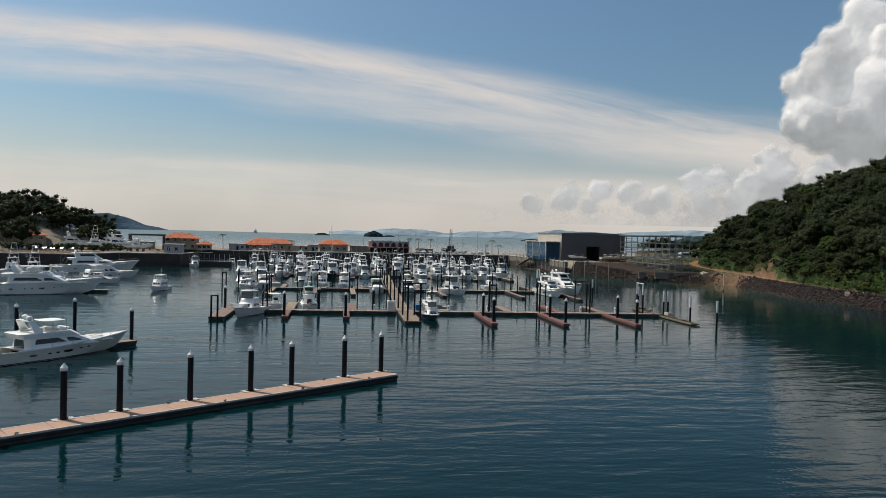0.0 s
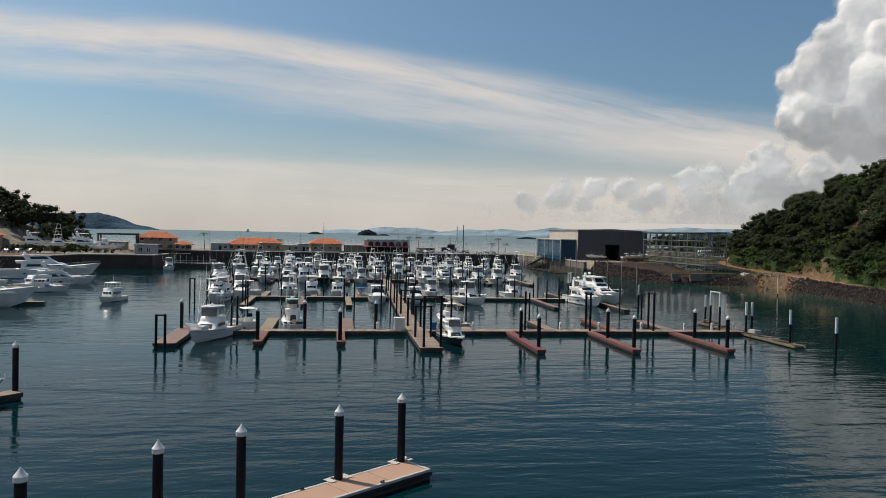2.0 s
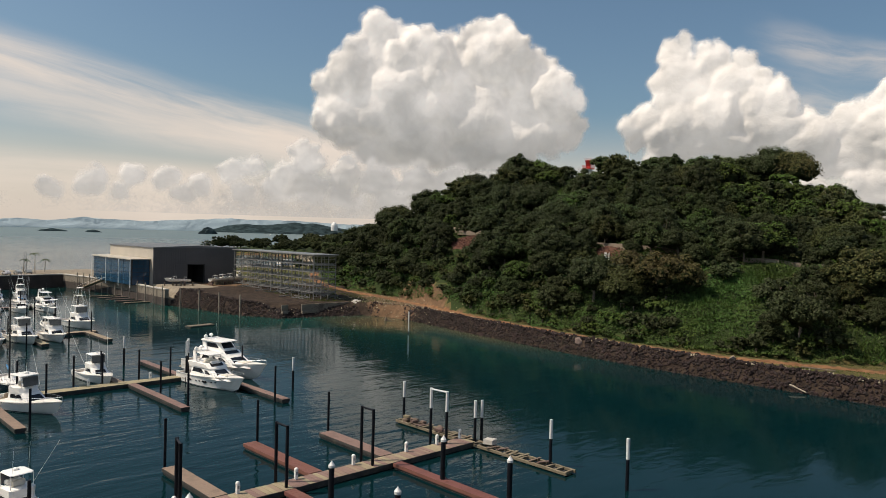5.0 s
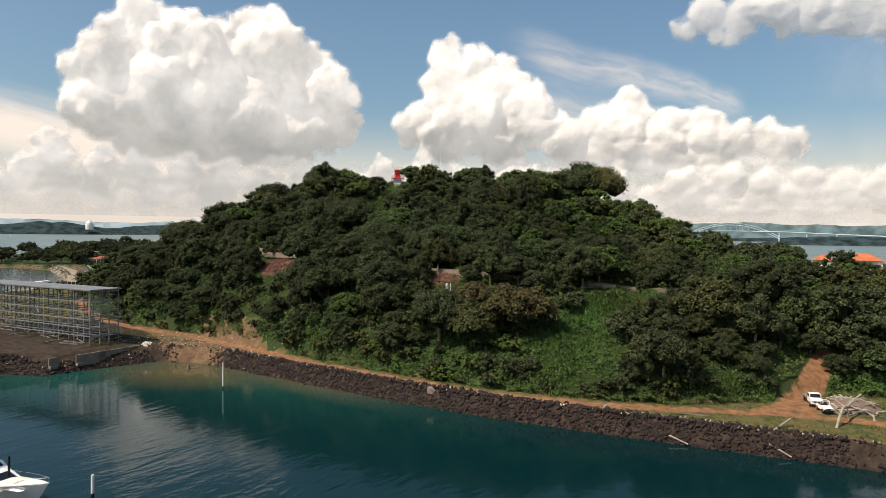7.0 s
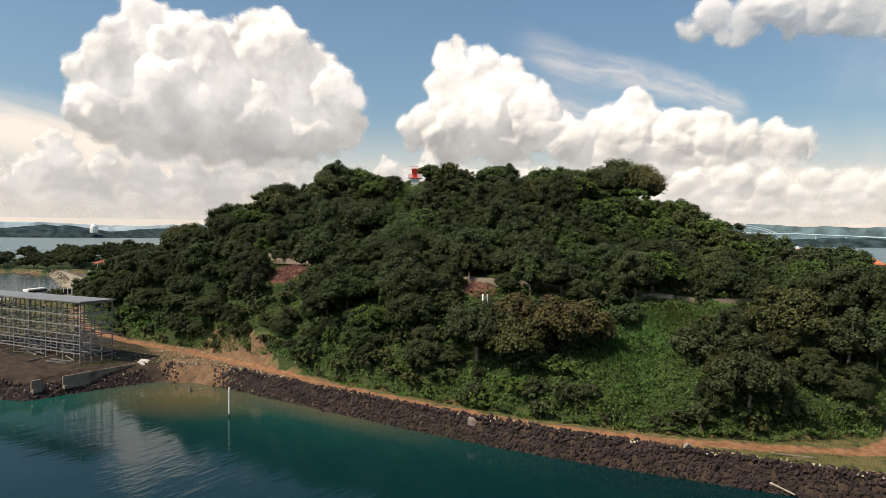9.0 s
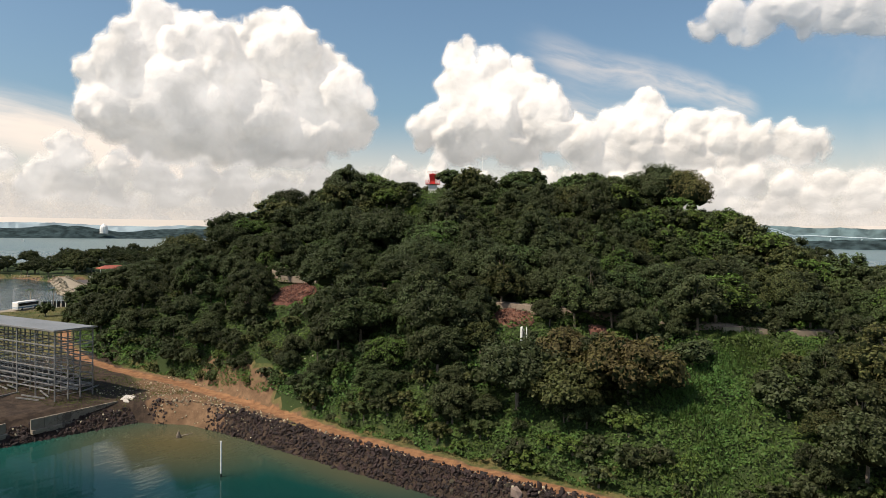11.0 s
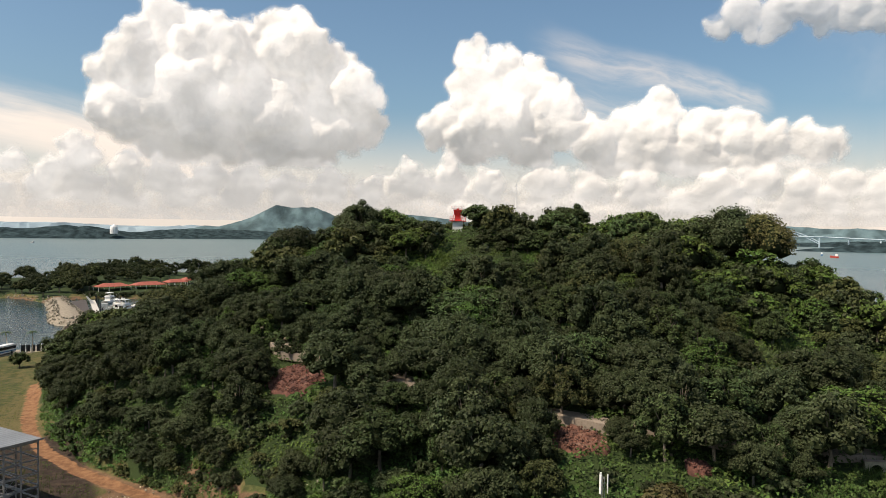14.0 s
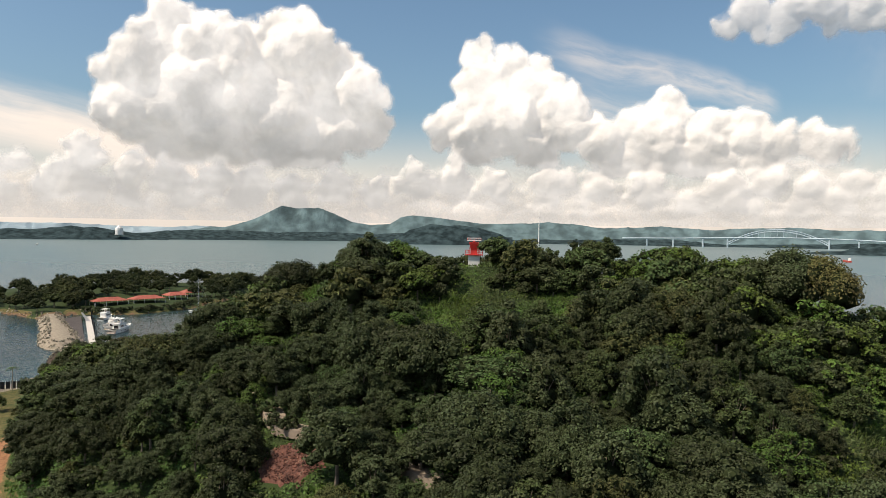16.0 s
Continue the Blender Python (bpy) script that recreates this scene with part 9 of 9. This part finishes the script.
def polar(az, dist):
    a = radians(az)
    return 83 + math.sin(a) * dist, 162 + math.cos(a) * dist


def ridge(name, label, dist, pts, depth, mat, rough=6.0, seed=0, step=0.12):
    """A range of hills seen from far: crest heights in metres by compass angle from +y; it falls to the water on both sides."""
    az = np.arange(pts[0][0], pts[-1][0] + step, step)
    crest = steps(az, pts)
    rg = np.random.default_rng(seed)
    n = len(az)
    bumps = sum(np.interp(np.arange(n), np.arange(0, n + k, k), rg.uniform(-1, 1, len(np.arange(0, n + k, k)))) * w for k, w in ((12, 1.0), (5, 0.4), (2, 0.15)))
    crest = np.maximum(crest + bumps * rough * np.clip(crest / 30, 0, 1), 0.5)
    rows, prof = [], ((-1.0, -0.04), (-0.96, 0.06), (-0.7, 0.32), (-0.42, 0.62), (-0.2, 0.86), (0.0, 1.0), (0.35, 0.7), (1.0, -0.05))
    knots = np.arange(0, n + 7, 7)
    rough_rows = np.array([np.interp(np.arange(n), knots, rg.uniform(0.75, 1.2, len(knots))) for _ in prof])
    for j, (u, f) in enumerate(prof):
        rows.append([(*polar(a, dist + u * depth), max(-3.0, c * f * (rough_rows[j, i] if 0 < f < 1 else 1.0)) if f > 0 else -3.0) for i, (a, c) in enumerate(zip(az, crest))])
    mb = MB().loft(rows, False, False, closed=False)
    return tagged(part(name, mb, mat, smooth=True), label, "hills", kind="structure")


# elevations as heights at their distance, seen from the end of the path
D1, D2 = 4050.0, 4500.0
up = lambda e, d: d * math.tan(radians(e)) + 58
ridge("backdrop_far_range", "far hills along the horizon, pale blue with haze", D2, [(-2, 20), (1, 28), (3.5, 48), (5.5, 44), (7.3, 24), (9.5, 42), (12, 48), (14, 42), (16.5, 62), (18, 58), (21, 54), (26, 80), (30, 78), (35, 64), (42, 70), (50, 74)], 60, HAZE_FAR, 5, 1)
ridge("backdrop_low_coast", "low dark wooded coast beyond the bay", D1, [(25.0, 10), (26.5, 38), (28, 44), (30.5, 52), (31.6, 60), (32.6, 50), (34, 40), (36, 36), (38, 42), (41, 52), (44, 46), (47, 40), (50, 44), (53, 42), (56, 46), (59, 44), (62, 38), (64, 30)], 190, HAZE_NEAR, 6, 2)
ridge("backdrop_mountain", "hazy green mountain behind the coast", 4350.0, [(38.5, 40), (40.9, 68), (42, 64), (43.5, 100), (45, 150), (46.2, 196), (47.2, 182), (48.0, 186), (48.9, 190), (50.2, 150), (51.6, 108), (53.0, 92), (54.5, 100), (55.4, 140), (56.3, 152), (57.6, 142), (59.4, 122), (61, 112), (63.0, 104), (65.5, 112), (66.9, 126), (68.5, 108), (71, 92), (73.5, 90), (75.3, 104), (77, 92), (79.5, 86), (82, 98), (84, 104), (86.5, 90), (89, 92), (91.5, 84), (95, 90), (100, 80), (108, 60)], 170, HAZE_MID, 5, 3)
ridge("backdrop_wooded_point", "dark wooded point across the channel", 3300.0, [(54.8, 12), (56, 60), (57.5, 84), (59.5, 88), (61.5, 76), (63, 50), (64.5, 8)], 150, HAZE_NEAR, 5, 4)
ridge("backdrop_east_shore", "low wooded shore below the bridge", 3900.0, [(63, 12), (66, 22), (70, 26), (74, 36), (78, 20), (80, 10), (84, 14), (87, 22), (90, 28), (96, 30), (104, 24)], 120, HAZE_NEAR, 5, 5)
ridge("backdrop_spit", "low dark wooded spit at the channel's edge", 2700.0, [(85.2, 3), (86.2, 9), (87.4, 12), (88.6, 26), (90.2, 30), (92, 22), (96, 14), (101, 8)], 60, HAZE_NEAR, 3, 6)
ridge("backdrop_west_island", "mountainous island beyond the harbour, dark blue with haze", 4300.0, [(-24.5, 40), (-22, 70), (-19.6, 84), (-18.4, 88), (-17.0, 60), (-15.6, 30), (-14.4, 4)], 120, haze_material("hazed_island", (0.065, 0.10, 0.135), 0.2, 0.006), 6, 7)


def islet(az, d, l, h, seed, mat=HAZE_NEAR):
    x, y = polar(az, d)
    rg = np.random.default_rng(seed)
    rings = []
    for f, s in ((-0.05, 1.0), (0.12, 0.96), (0.5, 0.78), (0.85, 0.45), (1.0, 0.12)):
        rings.append([(x + math.cos(t) * l * s * rg.uniform(0.85, 1.1), y + math.sin(t) * l * 0.5 * s * rg.uniform(0.85, 1.1), h * f * rg.uniform(0.85, 1.15)) for t in np.linspace(0, 2 * math.pi, 18)[:-1]])
    tagged(part("sea_islet", MB().loft(rings), mat), "small dark wooded islet out at sea", "islet", "sea islets")


for i, (az, d, l, h) in enumerate(((-3.2, 2900, 35, 9), (0.9, 2700, 42, 22), (2.2, 2800, 30, 7), (14.0, 2500, 45, 8), (16.6, 2400, 26, 7), (24.8, 2700, 36, 22))):
    islet(az, d, l, h, 50 + i)
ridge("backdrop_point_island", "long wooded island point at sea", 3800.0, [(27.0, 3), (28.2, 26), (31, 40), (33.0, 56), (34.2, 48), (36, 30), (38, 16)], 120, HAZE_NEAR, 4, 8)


def ship(az, d, l, h, mat, turn=0.0, label="small grey cargo ship far out at sea"):
    x, y = polar(az, d)
    s = thing("cargo_ship", label, "ship", "ships", m=pose(x, y, 0, 0, 0, -az + 90 + turn))
    part("hull", MB().loft([[(-l / 2, -l * 0.07, -1), (l * 0.42, -l * 0.07, -1), (l * 0.5, 0, -1), (l * 0.42, l * 0.07, -1), (-l / 2, l * 0.07, -1)], [(-l / 2, -l * 0.075, h), (l * 0.44, -l * 0.075, h), (l * 0.54, 0, h * 1.3), (l * 0.44, l * 0.075, h), (-l / 2, l * 0.075, h)]]), mat, s)
    part("superstructure", MB().box(-l * 0.45, -l * 0.3, -l * 0.06, l * 0.06, h, h * 2.4, l * 0.01), GELCOAT, s)
    part("mast", MB().tube((-l * 0.37, 0, h * 2.4), (-l * 0.37, 0, h * 3.3), l * 0.006, l * 0.004, 6).tube((l * 0.2, 0, h), (l * 0.2, 0, h * 2), l * 0.005, l * 0.005, 6), GREYHULL, s)


ship(-8.0, 3800, 95, 7, GREYHULL)
ship(29.5, 2600, 16, 2.5, GREYHULL, 30)
ship(87.7, 1900, 40, 4.0, HULLRED, 20, "red and blue harbour vessel moored by the spit")
ship(86.9, 2100, 30, 3.5, BLUECANVAS, 0, "blue harbour vessel moored by the spit")
patrol = thing("patrol_vessel", "dark grey patrol vessel anchored behind the breakwater", "ship", m=pose(78, 520, 0, 0, 0, -90))
part("hull", hull_mesh(26, 6, 2.2, None)[0], GREYHULL, patrol, smooth=True)
part("superstructure", MB().box(-2, 2, -6, 4, 2.2, 5.2, 0.3), OUTBOARD, patrol)
part("bridge", MB().box(-1.7, 1.7, -2, 3, 5.2, 7.2, 0.3), OUTBOARD, patrol)
part("mast", MB().tube((0, 0, 7.2), (0, -0.4, 12.5), 0.3, 0.12, 8).box(-1.4, 1.4, -0.3, 0.1, 10.0, 10.3), OUTBOARD, patrol)


def far_tower():
    x, y = polar(34.7, 3700)
    t = thing("white_tower_block", "white curved tower block standing far across the bay", "tower", m=pose(x, y, 36, 0, 0, -35) @ Matrix.Diagonal((0.72, 0.72, 0.62, 1)))
    part("body", MB().lathe([(24, -20), (25, 12), (22, 30), (12, 44), (3, 52)], 14), CAP, t)
    part("spire", MB().tube((0, 0, 50), (0, 0, 62), 1.2, 0.4, 6), CAP, t)


far_tower()


def bridge():
    """The long arch bridge on the horizon."""
    b = thing("arch_bridge", "steel arch bridge, paled by haze, spanning the channel far away", "bridge")
    P = lambda az, z: Vector((*polar(az, 3600), z))
    pts = [P(a, z) for a, z in ((72.5, 38), (76.5, 40), (79.5, 45), (83.5, 49), (87.0, 46), (91, 36), (98, 20))]
    # distance haze is painted into the deck and arch steel colours
    part("deck", MB().path(pts, 3.2, 5), haze_material("hazed_bridge_steel", (0.42, 0.50, 0.55)), b)
    arch_m = haze_material("hazed_arch_steel", (0.40, 0.48, 0.54))
    curve = [(80.0 + 6.6 * k / 16) for k in range(17)]
    f = lambda a: 24 + 62 * (1 - ((a - 83.3) / 3.3) ** 2)
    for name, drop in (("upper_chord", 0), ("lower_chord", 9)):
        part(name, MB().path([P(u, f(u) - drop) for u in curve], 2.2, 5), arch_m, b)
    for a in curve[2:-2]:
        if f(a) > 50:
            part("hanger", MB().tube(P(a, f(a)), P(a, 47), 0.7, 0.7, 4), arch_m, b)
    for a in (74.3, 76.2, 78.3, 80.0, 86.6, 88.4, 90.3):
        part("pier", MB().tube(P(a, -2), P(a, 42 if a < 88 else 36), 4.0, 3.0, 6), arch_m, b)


bridge()
# yachts at anchor east of the hill
for x, y, s in ((505, 205, 1.6), (470, 190, 1.4), (392, 176, 1.0), (404, 168, 1.3), (396, 186, 1.1), (560, 230, 1.6), (640, 180, 1.5)):
    o = copy_thing(proto["sail"] if (x // 2) % 2 else proto["express"], pose(x, y, 0, 0, 0, x * 1.7))
    o.scale = (s, s, s)
    tagged(o, "white yacht lying at anchor in the channel", "boat", "anchored boats")

# ---- the islet's jetty ----
pier_i = thing("islet_pier", "pale floating pier with a gangway beside the stone jetty", "pier", m=pose(0, 0, 0))
dirv = Vector((295.9 - 364, 489.6 - 600, 0))
part("deck", MB().box(0, dirv.length, -1.6, 1.6, -0.3, 0.8, 0.05), CONCRETE, pier_i, m=pose(364, 600, 0, 0, 0, math.degrees(math.atan2(dirv.y, dirv.x))))
part("gangway", MB().loft([[(360, 601, 3.6), (362, 603, 3.6), (362, 603, 3.3), (360, 601, 3.3)], [(350, 580, 0.9), (352, 579, 0.9), (352, 579, 0.7), (350, 580, 0.7)]]), GALV, pier_i)
part("slip", MB().loft([[(349, 600, 1.2), (360, 601, 1.2), (360, 601, -1), (349, 600, -1)], [(290, 506, 1.0), (300, 503, 1.0), (300, 503, -1), (290, 506, -1)]]), QUAYSTONE, pier_i, "dark boat slip")
for k in range(5):
    part("pile", MB().tube((362 - k * 15, 593 - k * 24.5, -3), (362 - k * 15, 593 - k * 24.5, 4.5), 0.3, 0.3, 8), PILE, pier_i)
for kind, x, y, a, s in (("trawl", 366, 584, -60, 1.3), ("yacht", 344, 542, -62, 1.2), ("yacht", 338, 528, -62, 1.5), ("sport", 351, 556, -60, 1.1)):
    o = copy_thing(proto[kind], pose(x, y, 0, 0, 0, a))
    o.scale = (s, s, s)
o = copy_thing(proto["sail"], pose(420, 560, 0, 0, 0, 20))
o.scale = (1.5, 1.5, 1.5)
for x, y, w, a in ((398, 628, 24, -14), (424, 622, 24, -14), (455, 630, 16, -10), (478, 640, 16, -10)):
    p = thing("open_pavilion", "open waterside pavilion with a red hipped roof", "pavilion", "red-roofed pavilions", m=pose(x, y, 3.2, 0, 0, a))
    part("roof", MB().loft([[(-w / 2, -6, 3.6), (w / 2, -6, 3.6), (w / 2, 6, 3.6), (-w / 2, 6, 3.6)], [(-w / 2, -6, 3.8), (w / 2, -6, 3.8), (w / 2, 6, 3.8), (-w / 2, 6, 3.8)], [(-w / 4, -0.4, 6.0), (w / 4, -0.4, 6.0), (w / 4, 0.4, 6.0), (-w / 4, 0.4, 6.0)]]), FADEDRED, p, "faded red sheet roof")
    for i in range(4):
        for s in (-5.4, 5.4):
            part("post", MB().tube((-w / 2 + 0.6 + i * (w - 1.2) / 3, s, -1), (-w / 2 + 0.6 + i * (w - 1.2) / 3, s, 3.6), 0.15, 0.15, 6), WHITEPIPE, p)
